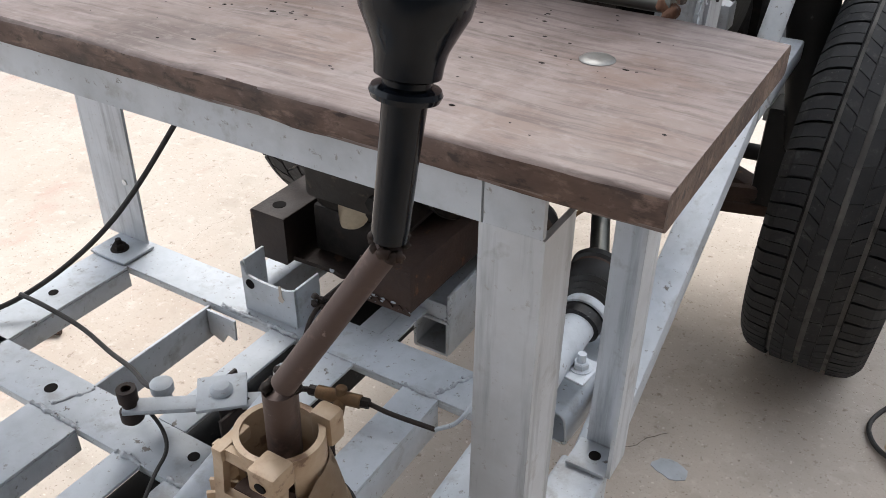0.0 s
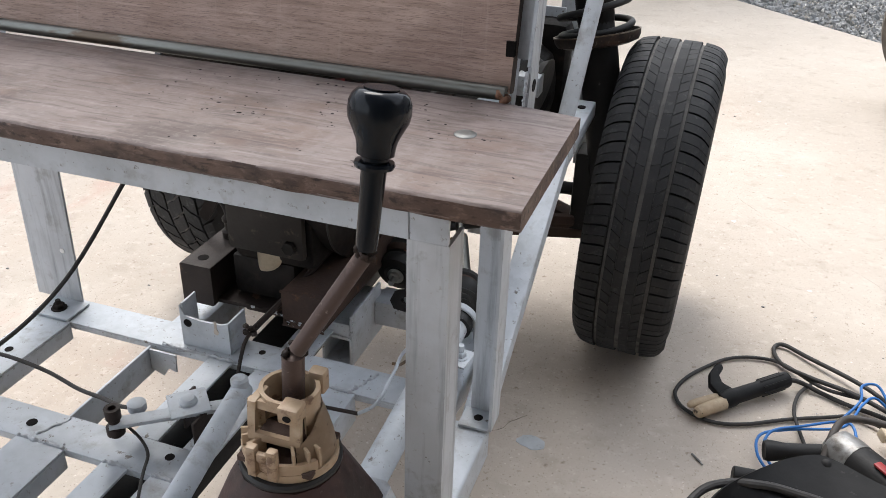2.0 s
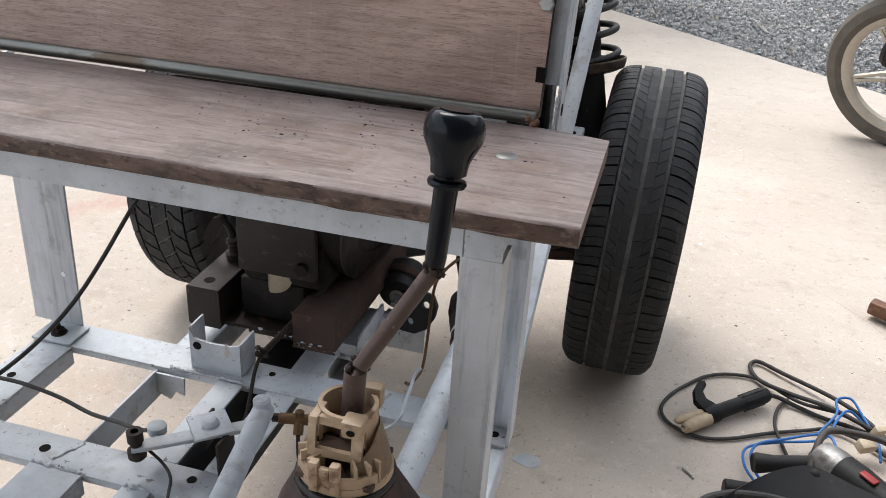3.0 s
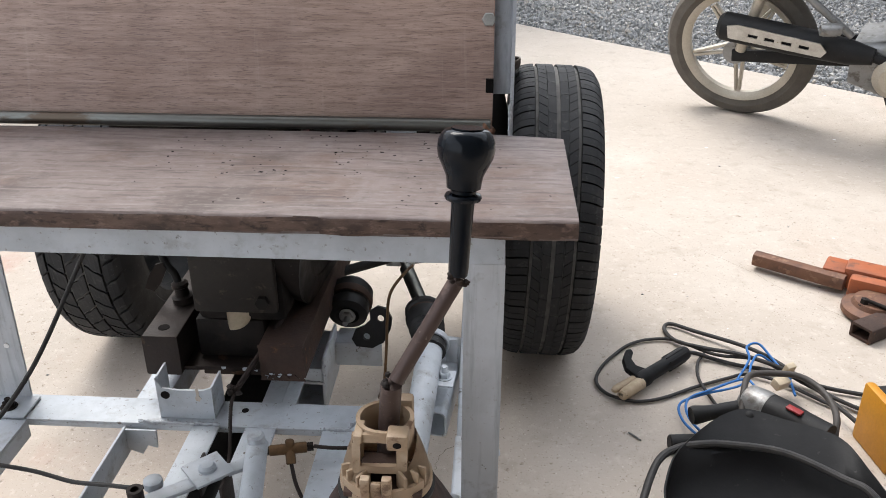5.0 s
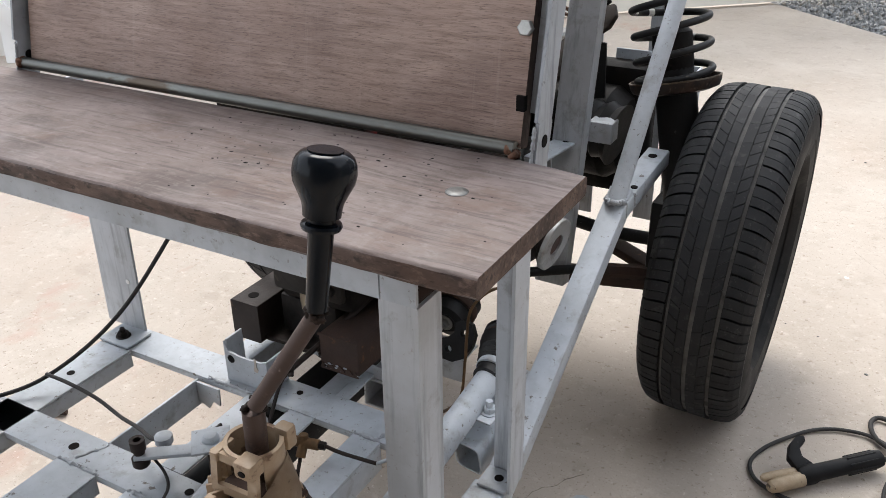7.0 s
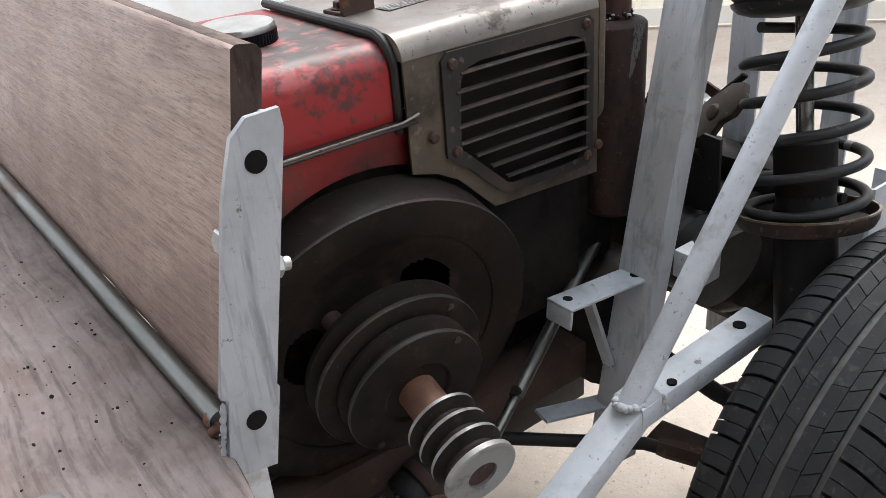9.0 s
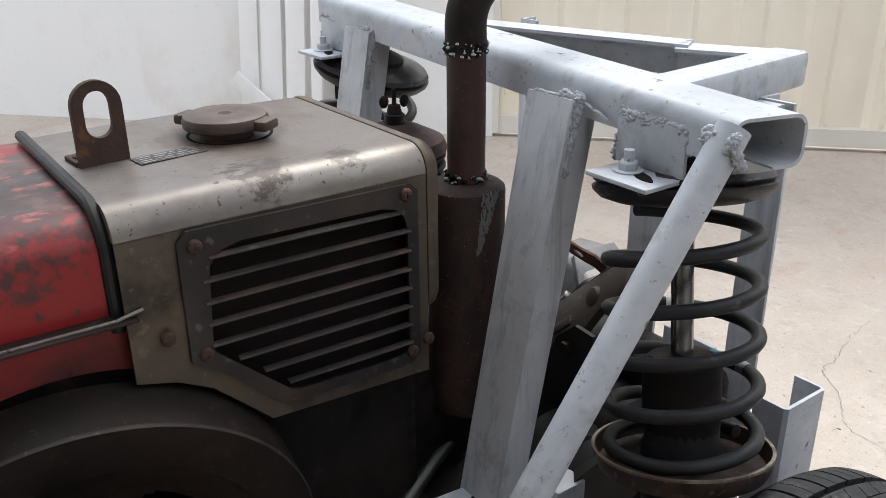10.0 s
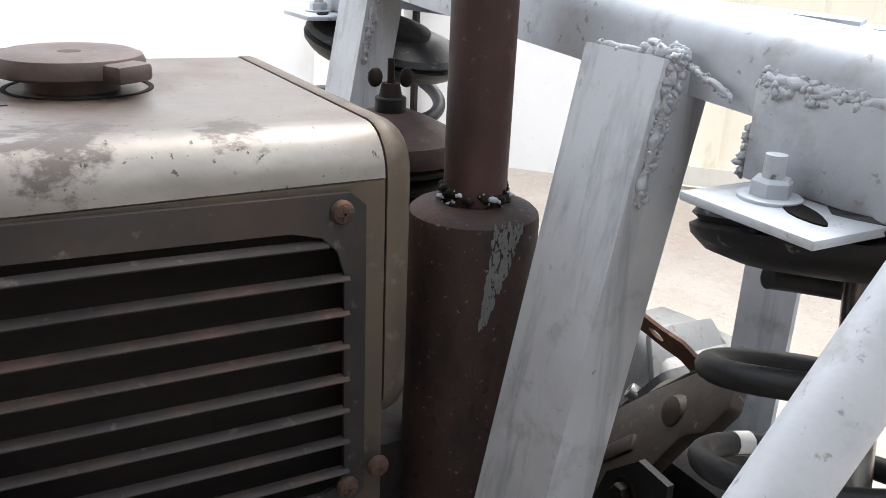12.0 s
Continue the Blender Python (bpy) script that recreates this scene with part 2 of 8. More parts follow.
def layered(name, base, layers, rough=(0.5, 0.7), metal=0.0, bumps=((180, (1, 1, 1), 0.15),), spec=0.4, coat=0.0, rough_scale=14.0, warp=0.0):
    """A base colour under layers of (colour, amount, scale, stretch, from, to[, (axis, from, to)]), with relief of several scales."""
    m = bpy.data.materials.new(name)
    m.use_nodes = True
    nt = m.node_tree
    N, L = nt.nodes, nt.links
    bsdf = N["Principled BSDF"]
    tc = N.new("ShaderNodeTexCoord")
    sep = N.new("ShaderNodeSeparateXYZ")
    L.new(tc.outputs["Object"], sep.inputs[0])
    at = tc.outputs["Object"]
    if warp:
        wn_ = N.new("ShaderNodeTexNoise")
        wn_.inputs["Scale"].default_value = 5.0
        L.new(at, wn_.inputs["Vector"])
        mul = N.new("ShaderNodeVectorMath")
        mul.operation = "SCALE"
        mul.inputs["Scale"].default_value = warp
        L.new(wn_.outputs["Color"], mul.inputs[0])
        add = N.new("ShaderNodeVectorMath")
        L.new(at, add.inputs[0])
        L.new(mul.outputs[0], add.inputs[1])
        at = add.outputs[0]

    def noise_at(sc, stretch, det=7.0, rgh=0.62):
        mp = N.new("ShaderNodeMapping")
        mp.inputs["Scale"].default_value = stretch
        L.new(at, mp.inputs["Vector"])
        n = N.new("ShaderNodeTexNoise")
        n.inputs["Scale"].default_value, n.inputs["Detail"].default_value, n.inputs["Roughness"].default_value = sc, det, rgh
        L.new(mp.outputs[0], n.inputs["Vector"])
        return n.outputs["Fac"]

    def ramp(src, lo, hi, top=1.0):
        r = N.new("ShaderNodeMapRange")
        r.inputs["From Min"].default_value, r.inputs["From Max"].default_value, r.inputs["To Max"].default_value = lo, hi, top
        L.new(src, r.inputs["Value"])
        return r.outputs[0]

    col = None
    for lay in layers:
        c, amount, sc, stretch, lo, hi = lay[:6]
        if len(lay) > 6 and isinstance(lay[6][0], tuple):
            place, reach, edge = lay[6]
            far = N.new("ShaderNodeVectorMath")
            far.operation = "DISTANCE"
            far.inputs[1].default_value = place
            L.new(tc.outputs["Object"], far.inputs[0])
            both = N.new("ShaderNodeMath")
            L.new(noise_at(sc, stretch), both.inputs[0])
            L.new(ramp(far.outputs["Value"], reach, edge, 0.6), both.inputs[1])
            f = ramp(both.outputs[0], lo, hi, amount)
        else:
            f = ramp(noise_at(sc, stretch), lo, hi, amount)
        if len(lay) > 6 and not isinstance(lay[6][0], tuple):
            axis, a, b = lay[6]
            g = ramp(sep.outputs[axis], a, b)
            mm = N.new("ShaderNodeMath")
            mm.operation = "MULTIPLY"
            L.new(f, mm.inputs[0])
            L.new(g, mm.inputs[1])
            f = mm.outputs[0]
        x = N.new("ShaderNodeMix")
        x.data_type = "RGBA"
        if col is None:
            x.inputs[6].default_value = (*base, 1)
        else:
            L.new(col, x.inputs[6])
        x.inputs[7].default_value = (*c, 1)
        L.new(f, x.inputs[0])
        col = x.outputs[2]
    L.new(col, bsdf.inputs["Base Color"])
    rg = N.new("ShaderNodeMapRange")
    rg.inputs["From Min"].default_value, rg.inputs["From Max"].default_value = 0.3, 0.7
    rg.inputs["To Min"].default_value, rg.inputs["To Max"].default_value = rough
    L.new(noise_at(rough_scale, (1, 1, 1)), rg.inputs["Value"])
    L.new(rg.outputs[0], bsdf.inputs["Roughness"])
    bsdf.inputs["Metallic"].default_value = metal
    bsdf.inputs["Specular IOR Level"].default_value = spec
    bsdf.inputs["Coat Weight"].default_value = coat
    nrm = None
    for sc, stretch, k in bumps:
        b = N.new("ShaderNodeBump")
        b.inputs["Strength"].default_value, b.inputs["Distance"].default_value = k, 0.0015
        L.new(noise_at(sc, stretch, 4.0), b.inputs["Height"])
        if nrm is not None:
            L.new(nrm, b.inputs["Normal"])
        nrm = b.outputs[0]
    if nrm is not None:
        L.new(nrm, bsdf.inputs["Normal"])
    return m


INSIDE = surf("raw_plaster", (0.42, 0.41, 0.40), (0.36, 0.35, 0.34), (0.8, 0.95), 0, 1.0)


def plain(name, c, rough=0.5, metal=0.0):
    return surf(name, c, tuple(v * 0.85 for v in c), (rough * 0.85, min(1, rough * 1.15)), metal, 25.0, bump=0.06)


GREY = layered("grey_paint", (0.465, 0.50, 0.54), [((0.345, 0.37, 0.395), 0.8, 9, (1, 1, 1), 0.44, 0.66), ((0.575, 0.60, 0.63), 0.6, 5, (1, 1, 1), 0.50, 0.72),
         ((0.33, 0.35, 0.375), 0.45, 9, (5, 5, 5), 0.5, 0.7),
         ((0.25, 0.24, 0.23), 0.6, 26, (1, 1, 1), 0.57, 0.69), ((0.12, 0.10, 0.085), 0.9, 46, (1, 1, 1), 0.655, 0.685), ((0.20, 0.18, 0.165), 0.7, 150, (1, 1, 1), 0.62, 0.68)],
               (0.38, 0.6), bumps=((160, (1, 1, 1), 0.14), (34, (1, 1, 1), 0.12)))
GREY_UP = layered("grey_paint_brushed", (0.505, 0.53, 0.56), [((0.385, 0.40, 0.415), 0.8, 9, (1, 1, 1), 0.44, 0.66), ((0.575, 0.60, 0.63), 0.6, 5, (1, 1, 1), 0.50, 0.72),
         ((0.235, 0.25, 0.27), 0.75, 7, (9, 9, 0.7), 0.50, 0.68), ((0.53, 0.56, 0.60), 0.5, 8, (14, 14, 0.8), 0.54, 0.7),
         ((0.25, 0.24, 0.23), 0.6, 26, (1, 1, 1), 0.57, 0.69), ((0.12, 0.10, 0.085), 0.9, 46, (1, 1, 1), 0.69, 0.715), ((0.30, 0.28, 0.26), 0.5, 170, (1, 1, 1), 0.63, 0.70)],
                  (0.38, 0.6), bumps=((9, (16, 16, 1), 0.16), (160, (1, 1, 1), 0.10)))
# darker copy of the brushed grey; the post web's shade is in its colour
GREY_SHADED = layered("shaded_grey_paint", (0.40, 0.425, 0.455), [((0.29, 0.305, 0.325), 0.8, 12, (1, 1, 1), 0.46, 0.64), ((0.48, 0.51, 0.545), 0.6, 7, (1, 1, 0.6), 0.50, 0.70),
         ((0.17, 0.18, 0.20), 0.75, 12, (7, 7, 0.7), 0.52, 0.66), ((0.10, 0.085, 0.075), 0.9, 60, (1, 1, 1), 0.65, 0.69), ((0.22, 0.21, 0.20), 0.5, 190, (1, 1, 1), 0.62, 0.69)],
                  (0.4, 0.62), bumps=((12, (14, 14, 1), 0.18), (160, (1, 1, 1), 0.12)))
GREY_WELD = surf("painted_weld", (0.46, 0.49, 0.52), (0.36, 0.37, 0.39), (0.45, 0.7), 0, 40, bump=0.3, fine=300, spots=((0.10, 0.08, 0.07), 0.14, 60))
WOOD = layered("seat_wood", (0.167, 0.1307, 0.1203), [
    ((0.2337, 0.1927, 0.181), 0.8, 4.0, (1, 1.8, 1.8), 0.44, 0.66), ((0.08586, 0.06296, 0.05552), 0.8, 8, (1, 1.5, 1.5), 0.50, 0.66), ((0.1431, 0.09351, 0.07403), 0.6, 13, (1, 1.2, 1.2), 0.52, 0.66),
    ((0.07, 0.050, 0.045), 0.60, 3.0, (2.6, 46, 46), 0.50, 0.64), ((0.2967, 0.2537, 0.2411), 0.45, 3.0, (2.2, 40, 40), 0.54, 0.72), ((0.06201, 0.04579, 0.04113), 0.38, 60, (1, 2.4, 2.4), 0.54, 0.70),
    ((0.2767, 0.2433, 0.2344), 0.32, 85, (1, 1.6, 1.6), 0.54, 0.72), ((0.3244, 0.2957, 0.293), 0.30, 9, (2.2, 1, 1), 0.58, 0.76), ((0.05247, 0.03816, 0.03496), 0.4, 16, (0.6, 5, 5), 0.62, 0.72)],
    (0.46, 0.78), bumps=((3.0, (3, 60, 60), 0.14), (70, (1, 2, 2), 0.30), (12, (1, 1, 1), 0.30)), warp=0.03, spec=0.32)
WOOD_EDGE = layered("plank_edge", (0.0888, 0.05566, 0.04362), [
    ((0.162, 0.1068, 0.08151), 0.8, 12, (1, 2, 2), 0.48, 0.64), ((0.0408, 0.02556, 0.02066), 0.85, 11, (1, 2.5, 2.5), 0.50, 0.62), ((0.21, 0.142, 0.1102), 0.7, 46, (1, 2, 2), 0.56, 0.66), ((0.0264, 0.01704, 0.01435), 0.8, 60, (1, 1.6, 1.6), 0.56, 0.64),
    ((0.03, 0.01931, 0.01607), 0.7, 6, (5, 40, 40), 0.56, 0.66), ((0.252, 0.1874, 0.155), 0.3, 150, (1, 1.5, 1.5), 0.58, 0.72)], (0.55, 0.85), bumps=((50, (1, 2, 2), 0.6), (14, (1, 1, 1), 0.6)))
# end grain of the backrest, darkened further with the shade on that end
SHADED_END_GRAIN = layered("shaded_end_grain", (0.052, 0.036, 0.030), [((0.085, 0.060, 0.048), 0.8, 14, (1, 1, 1), 0.48, 0.64), ((0.022, 0.015, 0.013), 0.8, 22, (1, 3, 1), 0.50, 0.62), ((0.13, 0.098, 0.08), 0.6, 90, (1, 2, 1), 0.58, 0.67)], (0.6, 0.85), bumps=((60, (1, 2, 1), 0.5),), spec=0.2)
PLY = layered("backrest_wood", (0.3838, 0.2694, 0.223), [
    ((0.4966, 0.3699, 0.3111), 0.7, 2.6, (1, 2.0, 2.0), 0.47, 0.68), ((0.2483, 0.1658, 0.1379), 0.7, 5.5, (1, 1.6, 1.6), 0.50, 0.68),
    ((0.1806, 0.1184, 0.0983), 0.55, 3.0, (6.5, 90, 90), 0.47, 0.66), ((0.5568, 0.4217, 0.3594), 0.40, 3.0, (5.5, 80, 80), 0.52, 0.70), ((0.096, 0.06136, 0.05148), 0.6, 9.0, (9, 120, 120), 0.54, 0.64), ((0.1806, 0.1184, 0.0983), 0.35, 3.0, (1.6, 34, 34), 0.52, 0.68),
    ((0.6019, 0.4883, 0.4255), 0.16, 3.5, (40, 3, 1.2), 0.60, 0.72)], (0.38, 0.62), bumps=((3.0, (6, 90, 90), 0.26), (9.0, (5, 60, 60), 0.20)), warp=0.012)
RUST = surf("rusty_steel", (0.0782, 0.04488, 0.03264), (0.04216, 0.0272, 0.02244), (0.65, 0.9), 0.1, 14, bump=0.4, fine=220, spots=((0.136, 0.0612, 0.0306), 0.20, 30))
RUSTY_BRIGHT = layered("bright_rust", (0.17, 0.085, 0.052), [((0.10, 0.055, 0.042), 0.8, 20, (1, 1, 1), 0.45, 0.64), ((0.28, 0.16, 0.10), 0.7, 45, (1, 1, 1), 0.56, 0.66)], (0.5, 0.8), 0.2)
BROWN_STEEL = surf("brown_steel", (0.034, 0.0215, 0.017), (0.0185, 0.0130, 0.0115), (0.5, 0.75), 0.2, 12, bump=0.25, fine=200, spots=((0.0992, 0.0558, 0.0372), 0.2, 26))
PRIMER = layered("oxide_primer", (0.04082, 0.01968, 0.01722), [((0.0652, 0.03247, 0.02755), 0.8, 9, (1, 1, 1), 0.46, 0.68), ((0.01588, 0.01033, 0.009344), 0.85, 14, (1, 1, 0.6), 0.52, 0.64), ((0.09072, 0.05412, 0.04428), 0.6, 60, (1, 1, 1), 0.60, 0.68), ((0.1134, 0.08856, 0.07872), 0.6, 150, (1, 1, 1), 0.65, 0.70)],
                 (0.45, 0.8), bumps=((130, (1, 1, 1), 0.3), (40, (1, 1, 1), 0.2)), spec=0.35)
GRIME = layered("oily_grime", (0.00868, 0.00713, 0.0062), [((0.0186, 0.01364, 0.01116), 0.8, 9, (1, 1, 1), 0.48, 0.68), ((0.03844, 0.0248, 0.0186), 0.6, 26, (1, 1, 1), 0.58, 0.70), ((0.00372, 0.0031, 0.0031), 0.8, 14, (1, 1, 1), 0.52, 0.62)],
                (0.45, 0.85), bumps=((120, (1, 1, 1), 0.4), (25, (1, 1, 1), 0.4)), spec=0.2)
IRON = layered("dark_iron", (0.01555, 0.0123, 0.01089), [((0.02786, 0.01906, 0.01512), 0.8, 8, (1, 1, 1), 0.46, 0.68), ((0.05508, 0.03321, 0.02419), 0.6, 24, (1, 1, 1), 0.58, 0.70), ((0.00648, 0.005535, 0.004838), 0.7, 13, (1, 1, 1), 0.52, 0.64), ((0.0648, 0.05227, 0.04536), 0.5, 140, (1, 1, 1), 0.63, 0.69)],
               (0.42, 0.75), 0.0, bumps=((200, (1, 1, 1), 0.15), (30, (1, 1, 1), 0.15)), spec=0.14)
BLACK = surf("black_paint", (0.0144, 0.0144, 0.0152), (0.0224, 0.0216, 0.0208), (0.42, 0.65), 0.0, 18, bump=0.12, spec=0.2, spots=((0.08, 0.08, 0.08), 0.10, 60))
KNOB = surf("glossy_black_plastic", (0.005, 0.0075, 0.011), (0.007, 0.009, 0.013), (0.10, 0.16), 0.0, 30, bump=0.015, spec=0.16)
DISH_RUST = layered("oily_rust", (0.026, 0.019, 0.016), [((0.070, 0.036, 0.024), 0.8, 20, (1, 1, 1), 0.46, 0.62), ((0.012, 0.010, 0.009), 0.8, 32, (1, 1, 1), 0.50, 0.62), ((0.14, 0.115, 0.095), 0.6, 110, (1, 1, 1), 0.60, 0.67)], (0.4, 0.7), 0.2, bumps=((90, (1, 1, 1), 0.3),), spec=0.35)
SPRING = surf("spring_coating", (0.012, 0.0125, 0.0135), (0.019, 0.019, 0.0195), (0.40, 0.6), 0.0, 25, bump=0.12, spec=0.3, spots=((0.0525, 0.049, 0.0455), 0.16, 50))
RUBBER = layered("tyre_rubber", (0.01116, 0.01116, 0.01172), [((0.0212, 0.02065, 0.02009), 0.8, 10, (1, 1, 1), 0.45, 0.7), ((0.04185, 0.03962, 0.03683), 0.55, 38, (1, 1, 1), 0.56, 0.70), ((0.06138, 0.05859, 0.0558), 0.5, 120, (1, 1, 1), 0.64, 0.70)],
                 (0.55, 0.82), bumps=((220, (1, 1, 1), 0.2),), spec=0.3)
TREAD = layered("dusty_tread_rubber", (0.01728, 0.01813, 0.01989), [((0.0288, 0.0296, 0.0312), 0.8, 9, (1, 1, 1), 0.45, 0.68), ((0.01728, 0.01776, 0.0195), 0.7, 22, (1, 1, 1), 0.52, 0.66), ((0.072, 0.07104, 0.0702), 0.6, 60, (1, 1, 1), 0.58, 0.69), ((0.108, 0.1073, 0.1076), 0.5, 150, (1, 1, 1), 0.63, 0.70)],
                (0.6, 0.85), bumps=((220, (1, 1, 1), 0.2),), spec=0.3)
GROOVE = layered("dusty_groove", (0.105, 0.102, 0.098), [((0.19, 0.184, 0.175), 0.8, 20, (1, 1, 1), 0.42, 0.66), ((0.035, 0.034, 0.033), 0.6, 50, (1, 1, 1), 0.55, 0.66)], (0.8, 0.95), spec=0.2)
RIMPAINT = surf("dusty_rim_paint", (0.034, 0.034, 0.036), (0.052, 0.050, 0.050), (0.5, 0.75), 0.2, 20, bump=0.12, spots=((0.10, 0.07, 0.05), 0.16, 50))
BOOT = surf("soft_rubber", (0.012, 0.012, 0.0126), (0.0192, 0.018, 0.0174), (0.45, 0.7), 0.0, 20, bump=0.12)
CHALKED = layered("chalky_rubber", (0.011, 0.011, 0.0115), [((0.018, 0.017, 0.017), 0.8, 20, (1, 1, 1), 0.45, 0.66), ((0.22, 0.22, 0.21), 0.5, 38, (1, 1, 3.5), 0.62, 0.69), ((0.20, 0.20, 0.195), 0.5, 130, (1, 1, 1), 0.64, 0.70)], (0.35, 0.6), bumps=((150, (1, 1, 1), 0.2), (40, (1, 1, 3), 0.25)), spec=0.35)
CHROME = surf("bare_steel", (0.55, 0.55, 0.53), (0.38, 0.37, 0.35), (0.22, 0.42), 1.0, 30, bump=0.08, spots=((0.22, 0.17, 0.13), 0.15, 40))
ROD = surf("oiled_rod", (0.200, 0.204, 0.188), (0.115, 0.113, 0.104), (0.3, 0.52), 0.9, 9, (0.3, 1, 1), 0.08, spots=((0.1008, 0.0792, 0.0612), 0.25, 20))
PISTON = surf("oily_chrome_rod", (0.34, 0.34, 0.33), (0.20, 0.19, 0.18), (0.16, 0.32), 1.0, 12, (1, 1, 0.2), 0.04, spots=((0.06, 0.045, 0.035), 0.22, 16))
ZINC = surf("zinc_bolt", (0.50, 0.50, 0.48), (0.36, 0.36, 0.34), (0.3, 0.5), 0.9, 60, bump=0.12)
ALU = layered("cast_aluminium", (0.2808, 0.2808, 0.2769), [((0.1872, 0.1833, 0.1755), 0.8, 12, (1, 1, 1), 0.45, 0.66), ((0.0936, 0.078, 0.0663), 0.75, 26, (1, 1, 1), 0.55, 0.66), ((0.39, 0.39, 0.3822), 0.5, 50, (1, 1, 1), 0.60, 0.70)],
              (0.36, 0.6), 0.6, bumps=((260, (1, 1, 1), 0.2), (50, (1, 1, 1), 0.15)))
# the near-black layer below the flange paints soot and shade together
RED = layered("red_tank_paint", (0.27, 0.017, 0.018), [((0.33, 0.06, 0.055), 0.5, 12, (1, 1, 1), 0.52, 0.72), ((0.21, 0.018, 0.018), 0.8, 6, (1, 1, 1), 0.45, 0.68), ((0.075, 0.055, 0.048), 0.95, 22, (1, 1, 1), 0.72, 0.90, ((-0.455, 0.475, 0.866), 0.150, 0.055)), ((0.035, 0.030, 0.028), 0.8, 60, (1, 1, 1), 0.74, 0.86, ((-0.40, 0.50, 0.866), 0.14, 0.03)), ((0.42, 0.10, 0.095), 0.7, 46, (1, 0.6, 1), 0.53, 0.62, (2, 0.835, 0.858)), ((0.11, 0.06, 0.05), 0.85, 40, (1, 1, 1), 0.55, 0.63, (2, 0.835, 0.862)), ((0.08, 0.045, 0.03), 0.8, 9, (1, 1, 0.5), 0.48, 0.60, (2, 0.825, 0.792)), ((0.012, 0.009, 0.009), 0.93, 6, (1, 1, 1), 0.32, 0.54, (2, 0.789, 0.762)), ((0.05, 0.04, 0.036), 0.8, 120, (1, 1, 1), 0.63, 0.67)],
              (0.34, 0.6), bumps=((90, (1, 1, 1), 0.1), (20, (1, 1, 1), 0.12)))
HOOD = layered("worn_hood_steel", (0.160, 0.140, 0.126), [
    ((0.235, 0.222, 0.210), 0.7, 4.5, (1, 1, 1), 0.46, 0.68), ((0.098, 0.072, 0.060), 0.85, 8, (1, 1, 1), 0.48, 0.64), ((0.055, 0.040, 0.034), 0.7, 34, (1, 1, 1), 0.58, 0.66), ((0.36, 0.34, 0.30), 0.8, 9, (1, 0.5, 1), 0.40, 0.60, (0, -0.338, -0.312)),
    ((0.115, 0.085, 0.066), 0.75, 9, (1, 0.6, 1), 0.50, 0.64, (0, -0.345, -0.320)), ((0.055, 0.040, 0.034), 0.75, 110, (1, 0.6, 1), 0.56, 0.66, (0, -0.345, -0.325)), ((0.08, 0.06, 0.05), 0.4, 130, (1, 1, 1), 0.66, 0.71),
    ((0.13, 0.088, 0.050), 0.8, 6, (1, 1, 0.5), 0.36, 0.60, (1, 0.820, 0.838)), ((0.060, 0.040, 0.030), 0.7, 24, (1, 1, 0.5), 0.52, 0.62, (1, 0.815, 0.838)), ((0.035, 0.027, 0.023), 0.85, 190, (1, 1, 1), 0.635, 0.665)], (0.36, 0.58), 0.42, bumps=((120, (1, 1, 1), 0.12), (20, (1, 1, 1), 0.16)), rough_scale=9)
HOOD_TOP = layered("worn_hood_sheet", (0.155, 0.138, 0.124), [
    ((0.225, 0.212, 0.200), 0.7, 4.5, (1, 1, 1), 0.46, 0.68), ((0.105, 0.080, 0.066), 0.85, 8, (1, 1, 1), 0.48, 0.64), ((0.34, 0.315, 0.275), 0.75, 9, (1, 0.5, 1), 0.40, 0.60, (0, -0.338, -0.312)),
    ((0.050, 0.038, 0.033), 0.8, 95, (1, 0.7, 1), 0.98, 1.10, ((-0.335, 0.690, 0.870), 0.075, 0.020)), ((0.050, 0.038, 0.033), 0.8, 110, (1, 0.7, 1), 1.00, 1.12, ((-0.330, 0.770, 0.866), 0.06, 0.010)),
    ((0.085, 0.060, 0.047), 0.8, 30, (1, 1, 1), 0.86, 1.02, ((-0.45, 0.716, 0.875), 0.10, 0.045)), ((0.125, 0.100, 0.080), 0.4, 14, (1, 1, 0.6), 0.46, 0.72),
    ((0.035, 0.027, 0.023), 0.85, 190, (1, 1, 1), 0.635, 0.665)], (0.34, 0.56), 0.42, bumps=((120, (1, 1, 1), 0.12), (20, (1, 1, 1), 0.16)), rough_scale=9)
TAN = layered("aged_nylon", (0.352, 0.2565, 0.17), [((0.484, 0.387, 0.285), 0.8, 14, (1, 1, 1), 0.48, 0.66), ((0.1936, 0.1125, 0.065), 0.8, 22, (1, 1, 1), 0.52, 0.66), ((0.088, 0.045, 0.025), 0.7, 44, (1, 1, 1), 0.58, 0.66)],
              (0.36, 0.6), bumps=((140, (1, 1, 1), 0.12),))
DULLZINC = surf("dull_zinc", (0.24, 0.245, 0.24), (0.15, 0.15, 0.145), (0.38, 0.55), 0.7, 60, bump=0.12)
BRASS = surf("dull_brass", (0.20, 0.115, 0.055), (0.11, 0.07, 0.04), (0.45, 0.65), 0.6, 50, bump=0.2)
LEVER = layered("heat_stained_tube", (0.0697, 0.04675, 0.0408), [((0.04675, 0.034, 0.03145), 0.8, 16, (1, 1, 1), 0.46, 0.62), ((0.17, 0.119, 0.102), 0.7, 36, (1, 1, 1), 0.56, 0.66), ((0.02975, 0.02975, 0.0357), 0.7, 26, (1, 1, 1), 0.56, 0.66), ((0.255, 0.2125, 0.187), 0.6, 110, (1, 1, 1), 0.63, 0.68)],
                (0.36, 0.62), 0.35, bumps=((160, (1, 1, 1), 0.2),))
